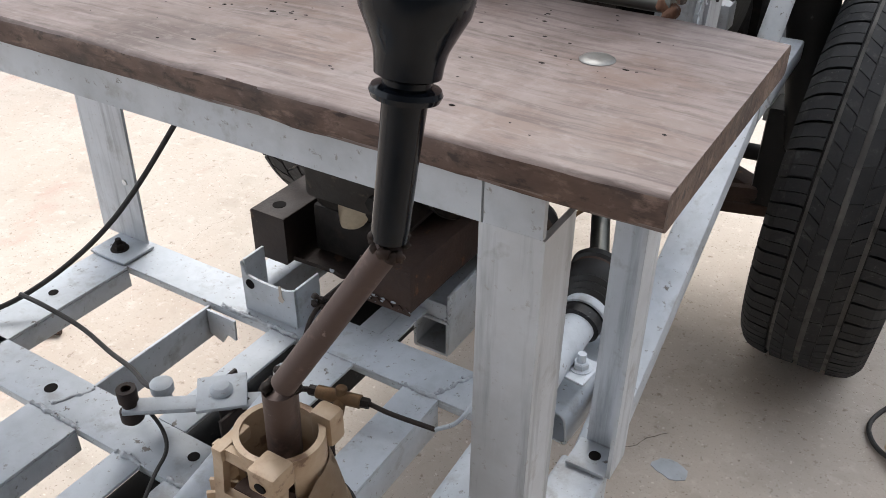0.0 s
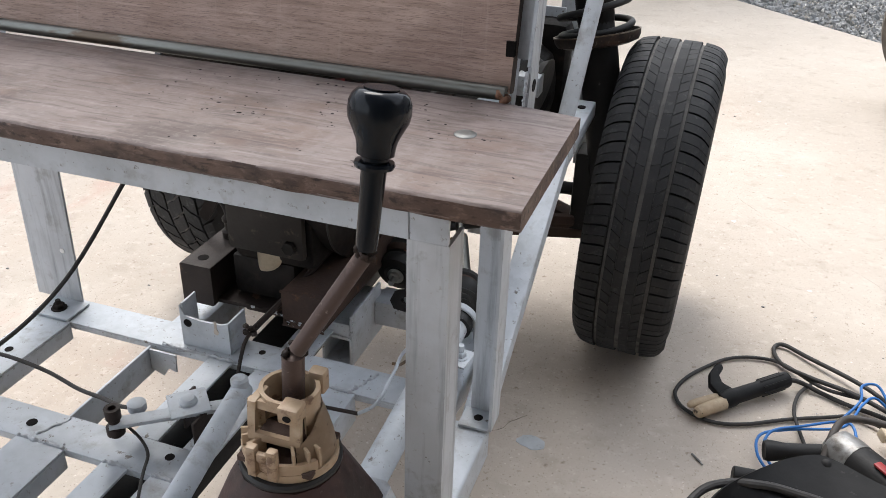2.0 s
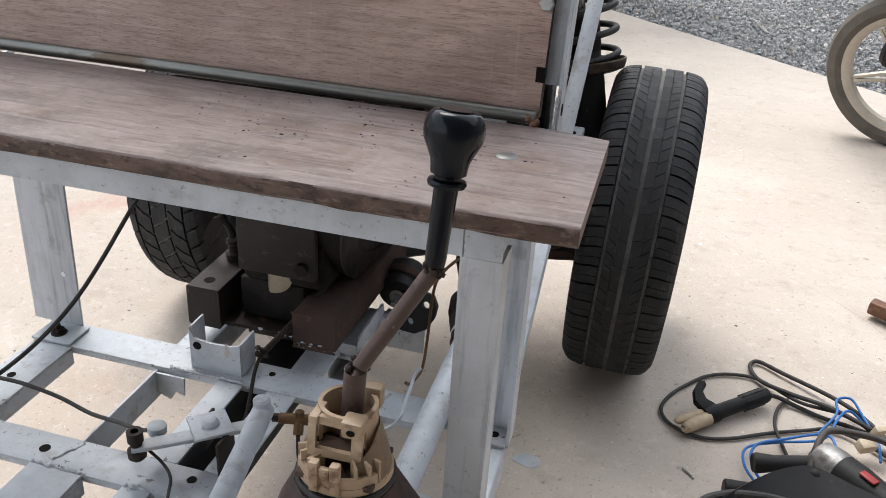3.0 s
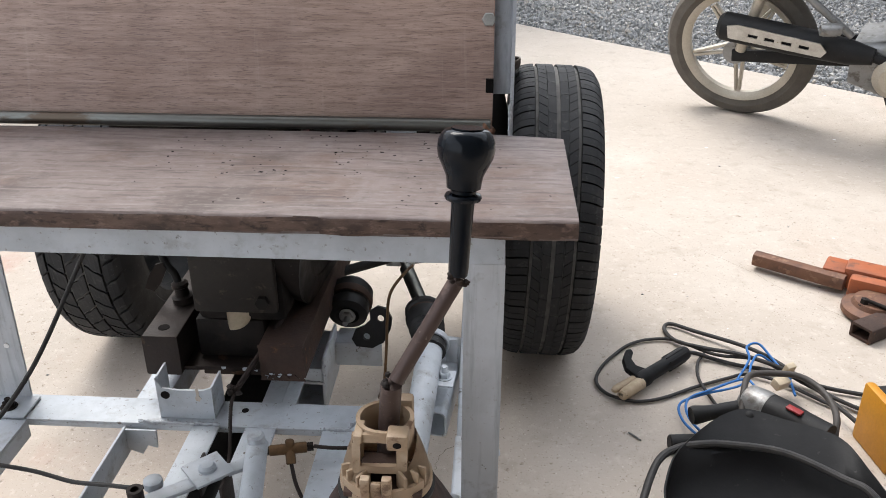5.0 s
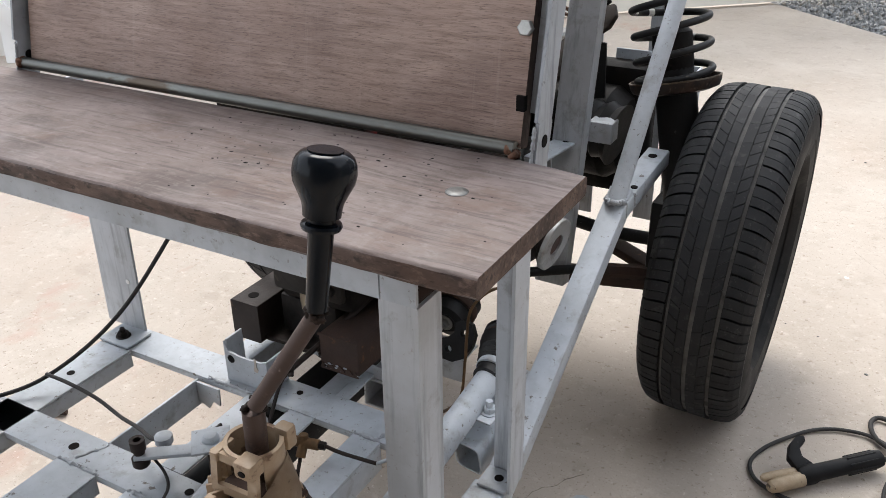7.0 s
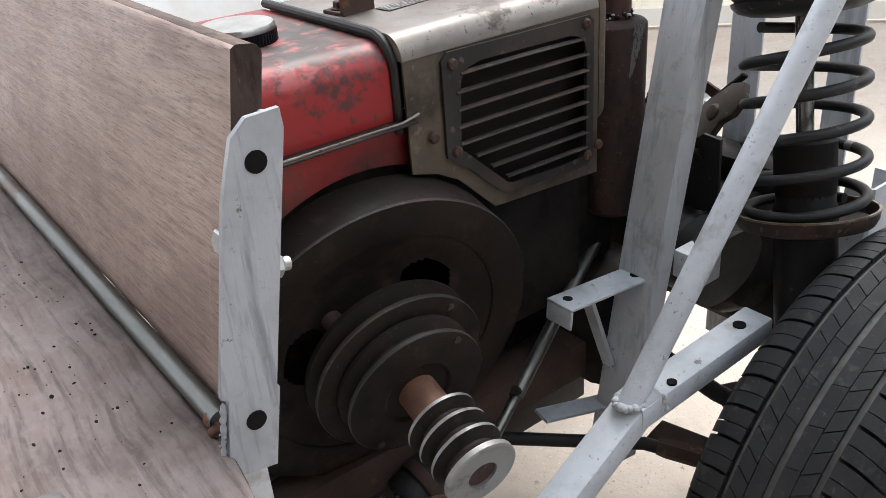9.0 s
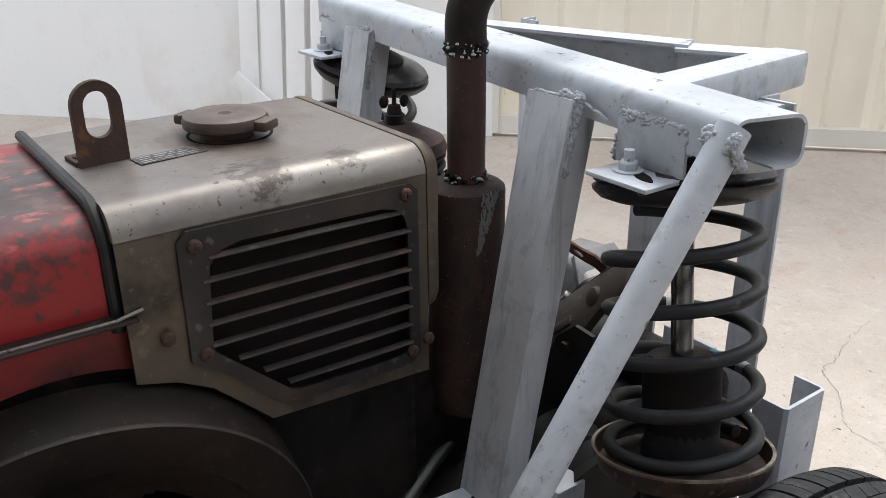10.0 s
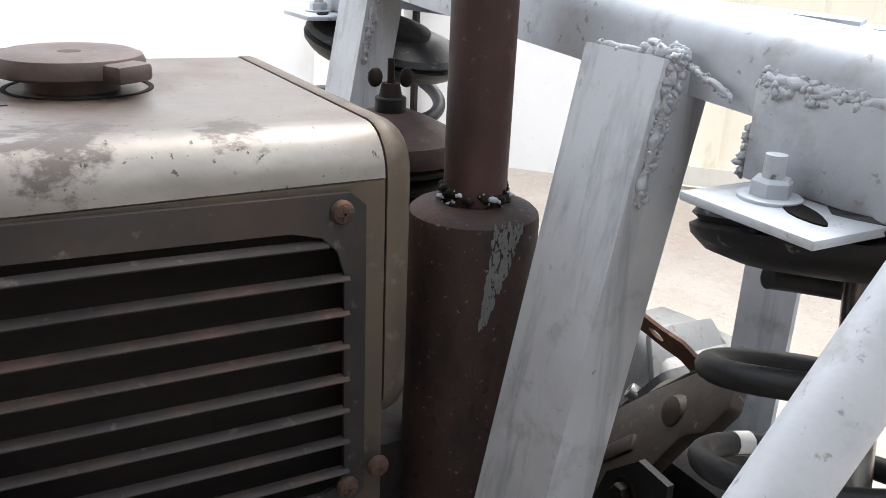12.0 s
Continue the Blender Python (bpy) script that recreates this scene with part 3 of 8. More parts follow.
CABLE = surf("black_cable", (0.022, 0.021, 0.021), (0.04, 0.037, 0.035), (0.5, 0.75), 0.0, 40, bump=0.1)
BLUE = plain("blue_wire", (0.02, 0.16, 0.48), 0.45)
ORANGE = layered("orange_vise_paint", (0.36, 0.10, 0.036), [((0.24, 0.085, 0.045), 0.8, 14, (1, 1, 1), 0.45, 0.64), ((0.13, 0.06, 0.04), 0.8, 30, (1, 1, 1), 0.55, 0.64)], (0.5, 0.75))
YELLOW = plain("amber_plastic", (0.58, 0.25, 0.012), 0.45)
SOCKET = plain("ivory_plastic", (0.60, 0.50, 0.36), 0.5)
REDBTN = plain("red_button", (0.30, 0.022, 0.022), 0.45)
WHITE = layered("white_wall_paint", (0.82, 0.815, 0.80), [((0.77, 0.755, 0.725), 0.6, 1.3, (1, 1, 0.6), 0.48, 0.68), ((0.66, 0.57, 0.45), 0.5, 2.2, (1, 1, 0.8), 0.54, 0.70, (2, 0.9, 0.1)), ((0.70, 0.68, 0.65), 0.35, 30, (1, 1, 1), 0.6, 0.7)], (0.7, 0.9), bumps=((60, (1, 1, 1), 0.08),))
GATE = layered("cream_gate_paint", (0.70, 0.67, 0.60), [((0.62, 0.58, 0.50), 0.6, 1.6, (1, 1, 0.4), 0.48, 0.68), ((0.48, 0.40, 0.30), 0.6, 7, (1, 1, 0.5), 0.60, 0.70, (2, 0.5, 0.1)), ((0.76, 0.74, 0.68), 0.5, 4, (1, 1, 0.3), 0.5, 0.7)], (0.45, 0.7))
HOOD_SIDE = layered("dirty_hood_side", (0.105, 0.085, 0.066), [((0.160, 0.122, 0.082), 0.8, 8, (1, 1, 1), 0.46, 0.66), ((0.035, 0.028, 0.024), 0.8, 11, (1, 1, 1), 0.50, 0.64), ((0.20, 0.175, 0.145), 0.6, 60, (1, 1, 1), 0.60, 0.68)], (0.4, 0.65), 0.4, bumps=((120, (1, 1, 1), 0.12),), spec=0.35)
CONCRETE = layered("yard_concrete", (0.4795, 0.4186, 0.3583), [
    ((0.4037, 0.3497, 0.2953), 0.8, 1.1, (1, 1, 1), 0.45, 0.66), ((0.5451, 0.4876, 0.4261), 0.7, 2.6, (1, 1, 1), 0.50, 0.70), ((0.434, 0.3448, 0.2759), 0.55, 0.7, (1.6, 0.8, 1), 0.52, 0.66),
    ((0.3633, 0.3054, 0.2517), 0.5, 13, (1, 1, 1), 0.54, 0.68), ((0.5855, 0.5319, 0.4696), 0.5, 34, (1, 1, 1), 0.56, 0.68), ((0.2324, 0.1819, 0.1398), 0.8, 60, (1, 1, 1), 0.61, 0.70), ((0.1517, 0.1179, 0.09419), 0.9, 210, (1, 1, 1), 0.61, 0.68), ((0.6865, 0.6304, 0.5713), 0.8, 130, (1, 1, 1), 0.62, 0.69),
    ((0.4239, 0.1675, 0.1162), 0.30, 6, (1, 0.6, 1), 0.55, 0.70, (0, -0.75, -1.0))], (0.72, 0.95), bumps=((150, (1, 1, 1), 0.55), (40, (1, 1, 1), 0.35), (6, (1, 1, 1), 0.3)))
TEAL = plain("teal_paint", (0.02, 0.16, 0.19), 0.5)
STONE = layered("gravel_stone", (0.3294, 0.3272, 0.322), [((0.183, 0.1904, 0.1955), 0.9, 22, (1, 1, 1), 0.48, 0.56), ((0.6344, 0.6069, 0.5635), 0.9, 31, (1, 1, 1), 0.58, 0.62), ((0.4148, 0.3689, 0.3105), 0.8, 17, (1, 1, 1), 0.58, 0.63)], (0.75, 0.95))
EARTH = layered("stony_ground", (0.228, 0.2242, 0.2185), [((0.12, 0.118, 0.115), 0.9, 30, (1, 1, 1), 0.48, 0.60), ((0.48, 0.472, 0.4485), 0.9, 60, (1, 1, 1), 0.56, 0.62)], (0.85, 1.0), bumps=((60, (1, 1, 1), 0.8),))
CRACK = plain("crack_dirt", (0.10, 0.082, 0.066), 0.95)
DARK = surf("dark_void", (0.008, 0.007, 0.007), (0.014, 0.012, 0.011), (0.8, 0.95), 0, 20, bump=0.1, spec=0.1)

# ---- the yard ----
WN = V((-0.675, 0.738, 0)).normalized()      # out of the yard, through the wall
WS = V((0.738, 0.675, 0)).normalized()       # along the wall
WO = V((-2.775, 2.92, 0))                    # where wall and gate meet


def yard(s, n, z=0.0):
    return WO + WS * s + WN * n + V((0, 0, z))


def on_slab(s, n, z=0.0):
    """A place by the slab's own edges, which run a little askew to the wall."""
    return V((-2.76 + 0.686 * s - 0.728 * n, 2.86 + 0.728 * s + 0.686 * n, z))


bm = B()
edge = 3.06   # slab edge along the wall's direction
n0, n1, s0, s1 = -9.0, 1.0, -9.0, edge
N1, N2 = 40, 46
grid = [[bm.verts.new(on_slab(s0 + (s1 - s0) * i / N1, n0 + (n1 - n0) * j / N2)) for j in range(N2 + 1)] for i in range(N1 + 1)]
for i in range(N1):
    for j in range(N2):
        bm.faces.new((grid[i][j], grid[i + 1][j], grid[i + 1][j + 1], grid[i][j + 1]))
low = [[bm.verts.new(row[j].co - V((0, 0, 0.09))) for j in range(N2 + 1)] for row in (grid[N1],)][0]
for j in range(N2):
    bm.faces.new((grid[N1][j], low[j], low[j + 1], grid[N1][j + 1]))
floor = solo("floor", bm, CONCRETE, "worn beige concrete yard slab with stains and cracks", "floor", kind="structure")

bm = B()
box(bm, (-60, -60, -0.30), (60, 60, -0.06))
ground = solo("ground", bm, EARTH, "stony grey ground beyond the slab", "ground", kind="structure")

rng = random.Random(5)
bm = B()
base = bmesh.new()
bmesh.ops.create_icosphere(base, subdivisions=1, radius=1.0)
tri = [[v.index for v in f.verts] for f in base.faces]
base.verts.ensure_lookup_table()
pts0 = [v.co.copy() for v in base.verts]
base.free()
vv, ff = [], []
for k in range(26000):
    s = edge + 0.004 + 2.4 * rng.random() ** 1.3
    n = -5.2 + 5.4 * rng.random()
    c = on_slab(s, n, -0.050 + 0.034 * rng.random())
    r = 0.006 + 0.010 * rng.random() ** 1.6
    q = Euler([rng.random() * 6.3 for _ in range(3)]).to_matrix()
    sq = V((0.7 + 0.6 * rng.random(), 0.7 + 0.6 * rng.random(), 0.45 + 0.4 * rng.random()))
    o = len(vv)
    for p in pts0:
        w = p * (0.8 + 0.4 * rng.random())
        vv.append(c + q @ V((w.x * sq.x, w.y * sq.y, w.z * sq.z)) * r)
    ff += [[o + i for i in f] for f in tri]
me = bpy.data.meshes.new("gravel")
me.from_pydata([tuple(v) for v in vv], [], ff)
me.materials.append(STONE)
tagged(new("gravel", me), "loose blue-grey crushed stone beside the slab", "gravel", kind="stuff")

bm = B()


def yard_box(bm, sa, sb, na, nb, za, zb):
    vs = [bm.verts.new(yard(s, n, z)) for s in (sa, sb) for n in (na, nb) for z in (za, zb)]
    for f in ((0, 1, 3, 2), (4, 6, 7, 5), (0, 4, 5, 1), (2, 3, 7, 6), (0, 2, 6, 4), (1, 5, 7, 3)):
        bm.faces.new([vs[i] for i in f])


yard_box(bm, -9, 0, 0, 0.18, 0, 2.6)
wall = solo("wall_north", bm, WHITE, "white rendered boundary wall, stained near the foot", "wall", kind="structure")

# ribbed sheet gate that carries on from the wall
gate = thing("gate", yard(1.5, 0.1), "cream ribbed sheet-metal sliding gate", "gate", kind="structure")
bm = B()
prof = []
s = 0.02
while s < 3.6:
    prof += [(s, 0.05), (s + 0.15, 0.05), (s + 0.175, 0.02), (s + 0.265, 0.02)]
    s += 0.29
lo = [bm.verts.new(yard(a, b, 0.10)) for a, b in prof]
hi = [bm.verts.new(yard(a, b, 2.3)) for a, b in prof]
for i in range(len(prof) - 1):
    bm.faces.new((lo[i], lo[i + 1], hi[i + 1], hi[i]))
bmesh.ops.solidify(bm, geom=bm.faces[:], thickness=0.004)
part("sheet", bm, GATE, gate)
bm = B()
yard_box(bm, 0.02, 3.6, 0.0, 0.07, 0.02, 0.10)
part("bottom_rail", bm, GATE, gate)
bm = B()
yard_box(bm, 0.0, 0.03, -0.01, 0.09, 0.02, 2.35)
part("gate_post", bm, GATE, gate)
bm = B()
yard_box(bm, 0.05, 0.055, -0.02, 0.0, 0.2, 0.42)
part("latch", bm, GATE, gate)

# white boards that lean on the wall
for k, (sa, w, h, tilt) in enumerate(((-1.14, 0.09, 1.9, 0.05), (-1.02, 0.10, 1.9, 0.04), (-0.90, 0.09, 1.9, 0.05), (-0.79, 0.05, 1.9, 0.03))):
    bm = B()
    p0, p1 = yard(sa, -0.16 - 0.02 * k, 0.0), yard(sa + tilt, -0.02, h)
    bar(bm, p0, p1, w, 0.02, up=WN)
    solo("board", bm, WHITE, "white-painted board leaning upright on the wall", "board", "boards on the wall")
bm = B()
bar(bm, yard(-1.18, -0.22, 0.29), yard(-0.90, -0.20, 0.03), 0.07, 0.02, up=WN)
solo("board", bm, WHITE, "short white board leaning askew on the boards", "board", "boards on the wall")
bm = B()
yard_box(bm, -0.755, -0.735, -0.04, 0, 0, 2.3)
solo("trim", bm, IRON, "dark steel strip upright on the wall", "trim", kind="structure")

# cracks of the slab
bm = B()
rng = random.Random(11)


def crack(a, b, w):
    a, b = V(a), V(b)
    n = 26
    side = (b - a).cross(V((0, 0, 1))).normalized()
    last = None
    off = 0
    for i in range(n + 1):
        off += (rng.random() - 0.5) * 0.012
        c = a.lerp(b, i / n) + side * off * math.sin(math.pi * i / n) * 1.5
        ww = w * (0.15 + 0.55 * rng.random())
        pair = [bm.verts.new((c + side * ww)[:2] + (0.0015,)), bm.verts.new((c - side * ww)[:2] + (0.0015,))]
        if last:
            bm.faces.new((last[0], last[1], pair[1], pair[0]))
        last = pair


crack((0.22, 1.75, 0), (0.80, 1.05, 0), 0.0005)
crack((0.80, 1.05, 0), (1.5, 0.95, 0), 0.0010)
crack((-0.22, 0.35, 0), (-0.10, 0.62, 0), 0.0011)
crack((0.19, 0.46, 0), (0.23, 0.56, 0), 0.0007)
crack((-0.70, 2.55, 0), (-0.66, 2.34, 0), 0.0011)
crack((-0.66, 2.34, 0), (-0.56, 2.16, 0), 0.0013)
crack((-0.56, 2.16, 0), (-0.39, 2.03, 0), 0.0010)
crack((-0.39, 2.03, 0), (-0.1, 1.95, 0), 0.0008)
crack((-1.07, 0.60, 0), (-1.08, 0.75, 0), 0.0005)
solo("floor_cracks", bm, CRACK, "fine dark cracks in the slab", "crack", kind="structure")

# crumbs and flakes on the slab
bm = B()
rng = random.Random(3)
for k in range(170):
    x, y = rng.uniform(-1.6, 1.6), rng.uniform(-0.2, 3.2)
    r = 0.0008 + 0.0026 * rng.random() ** 2
    blob(bm, (x, y, r * 0.3), r, (1 + rng.random(), 1, 0.5), 5, 0.5, rng)
solo("crumbs", bm, EARTH, "dark crumbs and grit scattered on the slab", "grit", kind="stuff")
bm = B()
for k in range(46):
    x, y = rng.uniform(0.2, 1.9), rng.uniform(1.0, 3.2)
    r = 0.0015 + 0.005 * rng.random() ** 2
    blob(bm, (x, y, 0.0006), r, (1 + rng.random(), 1, 0.12), 6, 0.6, rng)
solo("paint_flakes", bm, WHITE, "pale paint flecks scattered on the slab", "flecks", kind="stuff")
bm = B()
plate(bm, [(0.025 * math.cos(a) * (0.8 + 0.4 * rng.random()), 0.018 * math.sin(a) * (0.8 + 0.4 * rng.random())) for a in [i * 0.45 for i in range(14)]], (-0.076, 0.554, 0.0), (1, 0, 0), (0, 1, 0), 0.0012)
solo("paint_spot", bm, GREY, "small spilt spot of grey paint on the slab", "spot", kind="structure")

# unseen plain wall added to block low sky beyond the gravel
bm = B()
yard_box(bm, 5.6, 5.8, -9, 0.3, -0.1, 3.6)
solo("shade_wall_far_end", bm, INSIDE, "unseen plain wall added beyond the gravel to block low sky", "wall", kind="structure")
# unseen roof over the near side and walls round it, added to cut sky light
bm = B()
box(bm, (-1.5, -5.0, 2.75), (3.6, 0.05, 2.83))
solo("shade_roof", bm, INSIDE, "unseen plain grey roof added to shade the work place", "roof", kind="structure")
bm = B()
box(bm, (-1.5, -5.2, 0), (3.6, -5.0, 2.75))
solo("shade_wall_south", bm, INSIDE, "unseen plain grey wall added behind the work place to cut light", "wall", kind="structure")
bm = B()
box(bm, (3.6, -5.2, 0), (3.75, 0.4, 2.83))
solo("shade_wall_east", bm, INSIDE, "unseen plain grey wall added beside the work place to cut light", "wall", kind="structure")

# ---- the welded frame ----
ZD = 0.289
frame_thing = thing("cart_frame", (-0.45, 0.4, 0), "welded steel cart frame roughly painted light grey", "vehicle frame")


def fp(name, bm, label="", mat=GREY):
    return part(name, bm, mat, frame_thing, label)


def flat(name, x0, x1, y0, y1, drop=0.028, edge="x", sign=-1):
    """An angle bar laid with its flat leg up; the other leg hangs from one edge."""
    bm = B()
    box(bm, (x0, y0, ZD - 0.004), (x1, y1, ZD), 0.001)
    if edge == "x":
        y = y0 if sign < 0 else y1 - 0.004
        box(bm, (x0, y + 0.0006, ZD - drop), (x1, y + 0.004, ZD - 0.0045), 0.001)
    else:
        x = x0 if sign < 0 else x1 - 0.004
        box(bm, (x + 0.0006, y0, ZD - drop), (x + 0.004, y1, ZD - 0.0045), 0.001)
    return fp(name, bm)


flat("deck_bar", -0.79, -0.196, 0.238, 0.296, 0.012, "x", -1)
flat("deck_bar", -0.86, -0.385, 0.0105, 0.064, 0.012, "x", -1)
flat("deck_bar", -0.796, -0.732, -0.62, 0.2375, 0.03, "y", 1)
flat("deck_bar", -0.622, -0.549, -0.62, 0.0100, 0.03, "y", 1)
flat("deck_bar", -0.493, -0.456, -0.62, 0.0100, 0.03, "y", -1)
flat("deck_bar", -0.424, -0.375, -0.62, 0.0100, 0.03, "y", -1)
flat("deck_bar", -0.491, -0.453, 0.0645, 0.2375, 0.03, "y", -1)
flat("deck_bar", -0.416, -0.372, 0.0645, 0.2375, 0.045, "y", -1)
flat("deck_bar", -0.306, -0.262, -0.35, 0.2375, 0.045, "y", 1)
# an angle standing on its leg
bm = B()
box(bm, (-0.592, 0.0645, ZD - 0.05), (-0.588, 0.2375, ZD - 0.005), 0.001)
fp("deck_bar", bm)
bm = B()
plate(bm, [(0, 0), (0.045, 0), (0.043, -0.03), (0.03, -0.026), (0.02, -0.042), (0, -0.034)], (-0.587, 0.232, ZD - 0.006), (1, 0, 0), (0, 0, 1), 0.003)
fp("gusset", bm)
# longitudinals that carry on under the engine
for x0, x1 in ((-0.60, -0.553),):
    bm = B()
    box(bm, (x0, 0.2965, ZD - 0.05), (x1, 0.95, ZD - 0.006), 0.003)
    fp("chassis_bar", bm)
bm = B()
box(bm, (-0.490, -0.62, 0.200), (-0.410, 0.93, 0.248), 0.003)
fp("tunnel_channel", bm, "black steel channel under the deck", BLACK)
bm = B()
box(bm, (-0.53, 0.40, 0.262), (-0.41, 0.93, 0.30), 0.003)
fp("tray", bm, "dark brown steel tray", BROWN_STEEL)
# front-to-back side tubes low on the right
bm = B()
hollow(bm, (-0.0965, -0.30, ZD - 0.026), (-0.0965, 0.2375, ZD - 0.026), 0.048, 0.05, 0.003, 0.004)
fp("side_tube", bm)
bm = B()
hollow(bm, (-0.157, 0.288, 0.268), (-0.132, 0.440, 0.300), 0.044, 0.052, 0.003, 0.010)
fp("side_tube", bm)
# welds of the deck
rng = random.Random(21)
bm = B()
for p0, p1 in (((-0.622, 0.012, ZD), (-0.549, 0.012, ZD)), ((-0.493, 0.011, ZD), (-0.456, 0.011, ZD)), ((-0.424, 0.012, ZD), (-0.38, 0.012, ZD)),
               ((-0.60, 0.02, ZD), (-0.58, 0.06, ZD)), ((-0.306, 0.238, ZD), (-0.262, 0.238, ZD)), ((-0.27, 0.24, ZD), (-0.25, 0.29, ZD)), ((-0.57, 0.239, ZD + 0.002), (-0.45, 0.239, ZD + 0.002))):
    bead(bm, p0, p1, 0.0035, rng, 1.2)
fp("weld_bead", bm, "lumpy painted welds", GREY_WELD)
# dark holes drilled in the bars
for c, r in (((-0.621, 0.036), 0.007), ((-0.421, 0.045), 0.006), ((-0.426, 0.275), 0.005), ((-0.765, 0.15), 0.006)):
    bm = B()
    lathe(bm, [(r, 0), (r, 1)], (c[0], c[1], ZD - 0.003), (c[0], c[1], ZD + 0.0007), 16)
    fp("hole", bm, "drilled hole", DARK)

# seat posts
bm = B()
angle_bar(bm, (-0.064, 0.020, 0.20), (-0.063, 0.020, 0.669), 0.040, 0.040, 0.004, (0, 1, 0), -1, 1)
fp("seat_post", bm, "", GREY_UP)
bm = B()
angle_bar(bm, (-0.068, 0.268, ZD), (-0.068, 0.268, 0.7035), 0.038, 0.038, 0.004, (0, 1, 0), -1, -1)
fp("seat_post", bm, "", GREY_UP)
bm = B()
angle_bar(bm, (-0.832, 0.285, ZD + 0.004), (-0.822, 0.285, 0.704), 0.083, 0.035, 0.004, (0, 1, 0), 1, 1)
fp("seat_post", bm, "", GREY_UP)
bm = B()
angle_bar(bm, (-0.84, 0.020, ZD), (-0.84, 0.020, 0.657), 0.040, 0.040, 0.004, (0, 1, 0), 1, 1)
fp("seat_post", bm, "", GREY_UP)
bm = B()
box(bm, (-0.112, 0.226, ZD + 0.001), (-0.0725, 0.2635, ZD + 0.005), 0.001)
fp("foot_plate", bm)
bm = B()
box(bm, (-0.80, 0.235, ZD + 0.001), (-0.735, 0.285, ZD + 0.005), 0.001)
fp("foot_plate", bm)
bm = B()
bolt_head(bm, (-0.768, 0.257, ZD + 0.005), (0, 0, 1), 0.009, 0.007, 0.012)
cyl(bm, (-0.768, 0.257, ZD + 0.012), (-0.768, 0.257, ZD + 0.02), 0.004, 10)
fp("bolt", bm, "dark anchor bolt", IRON)
bm = B()
cyl(bm, (-0.09, 0.246, ZD + 0.004), (-0.09, 0.246, ZD + 0.0058), 0.006, 14)
fp("hole", bm, "drilled hole", DARK)
bm = B()
cyl(bm, (-0.766, 0.2835, 0.381), (-0.766, 0.2848, 0.381), 0.004, 12)
fp("hole", bm, "drilled hole", WHITE)
# seat beams
bm = B()
angle_bar(bm, (-0.88, 0.0185, 0.7035), (-0.101, 0.0185, 0.7035), 0.035, 0.0335, 0.004, (0, 0, 1), 1, -1)
fp("seat_beam", bm)
bm = B()
angle_bar(bm, (-0.0995, 0.0187, 0.7035), (-0.064, 0.0187, 0.7035), 0.035, 0.0335, 0.004, (0, 0, 1), 1, -1)
fp("seat_beam", bm)
bm = B()
box(bm, (-0.88, 0.225, 0.660), (-0.066, 0.229, 0.7035), 0.001)
fp("seat_beam", bm)

# sloping side rail, arm and diagonal tube
for sx, xr in ((1, -0.101),):
    bm = B()
    bar(bm, (xr, 0.225, 0.232), (xr, 0.700, 0.507), 0.037, 0.030, (0, 0, 1), 0.003)
    fp("side_rail", bm)
    bm = B()
    bar(bm, (xr + 0.001, 0.668, 0.494), (xr + 0.001, 0.890, 0.504), 0.038, 0.029, (0, 0, 1), 0.003)
    fp("rail_arm", bm)
    bm = B()
    sweep(bm, [(xr, 0.668, 0.500), (xr + 0.021, 0.955, 0.920)], 0.0135, 20)
    fp("diagonal_tube", bm)
    bm = B()
    for k in range(34):
        a = 2 * math.pi * k / 34 + 0.2 * rng.random()
        blob(bm, (xr + 0.0145 * math.cos(a), 0.673 + 0.019 * math.sin(a), 0.507 + 0.004 * rng.random()), 0.0030 + 0.0022 * rng.random(), (1, 1, 0.9), 9, 0.2, rng)
    bead(bm, (xr + 0.0195, 0.700, 0.512), (xr + 0.0195, 0.706, 0.488), 0.004, rng, 0.5)
    crust(bm, (xr + 0.006, 0.941, 0.916), (xr + 0.036, 0.940, 0.913), (0.0, 0.007, 0.011), 0.0036, rng, 220)
    crust(bm, (xr + 0.032, 0.941, 0.916), (xr + 0.040, 0.942, 0.896), (0.004, 0.004, 0.0), 0.0032, rng, 90)
    fp("weld_bead", bm, "lumpy painted welds", GREY_WELD)
    bm = B()
    lathe(bm, [(0.0075, 0), (0.0075, 1)], (xr + 0.001, 0.854, 0.514), (xr + 0.001, 0.854, 0.5186), 16)
    fp("hole", bm, "drilled hole", DARK)
    bm = B()
    lathe(bm, [(0.0055, 0), (0.0055, 1)], (xr + 0.012, 0.722, 0.508), (xr + 0.012, 0.722, 0.5130), 16)
    fp("hole", bm, "drilled hole", DARK)

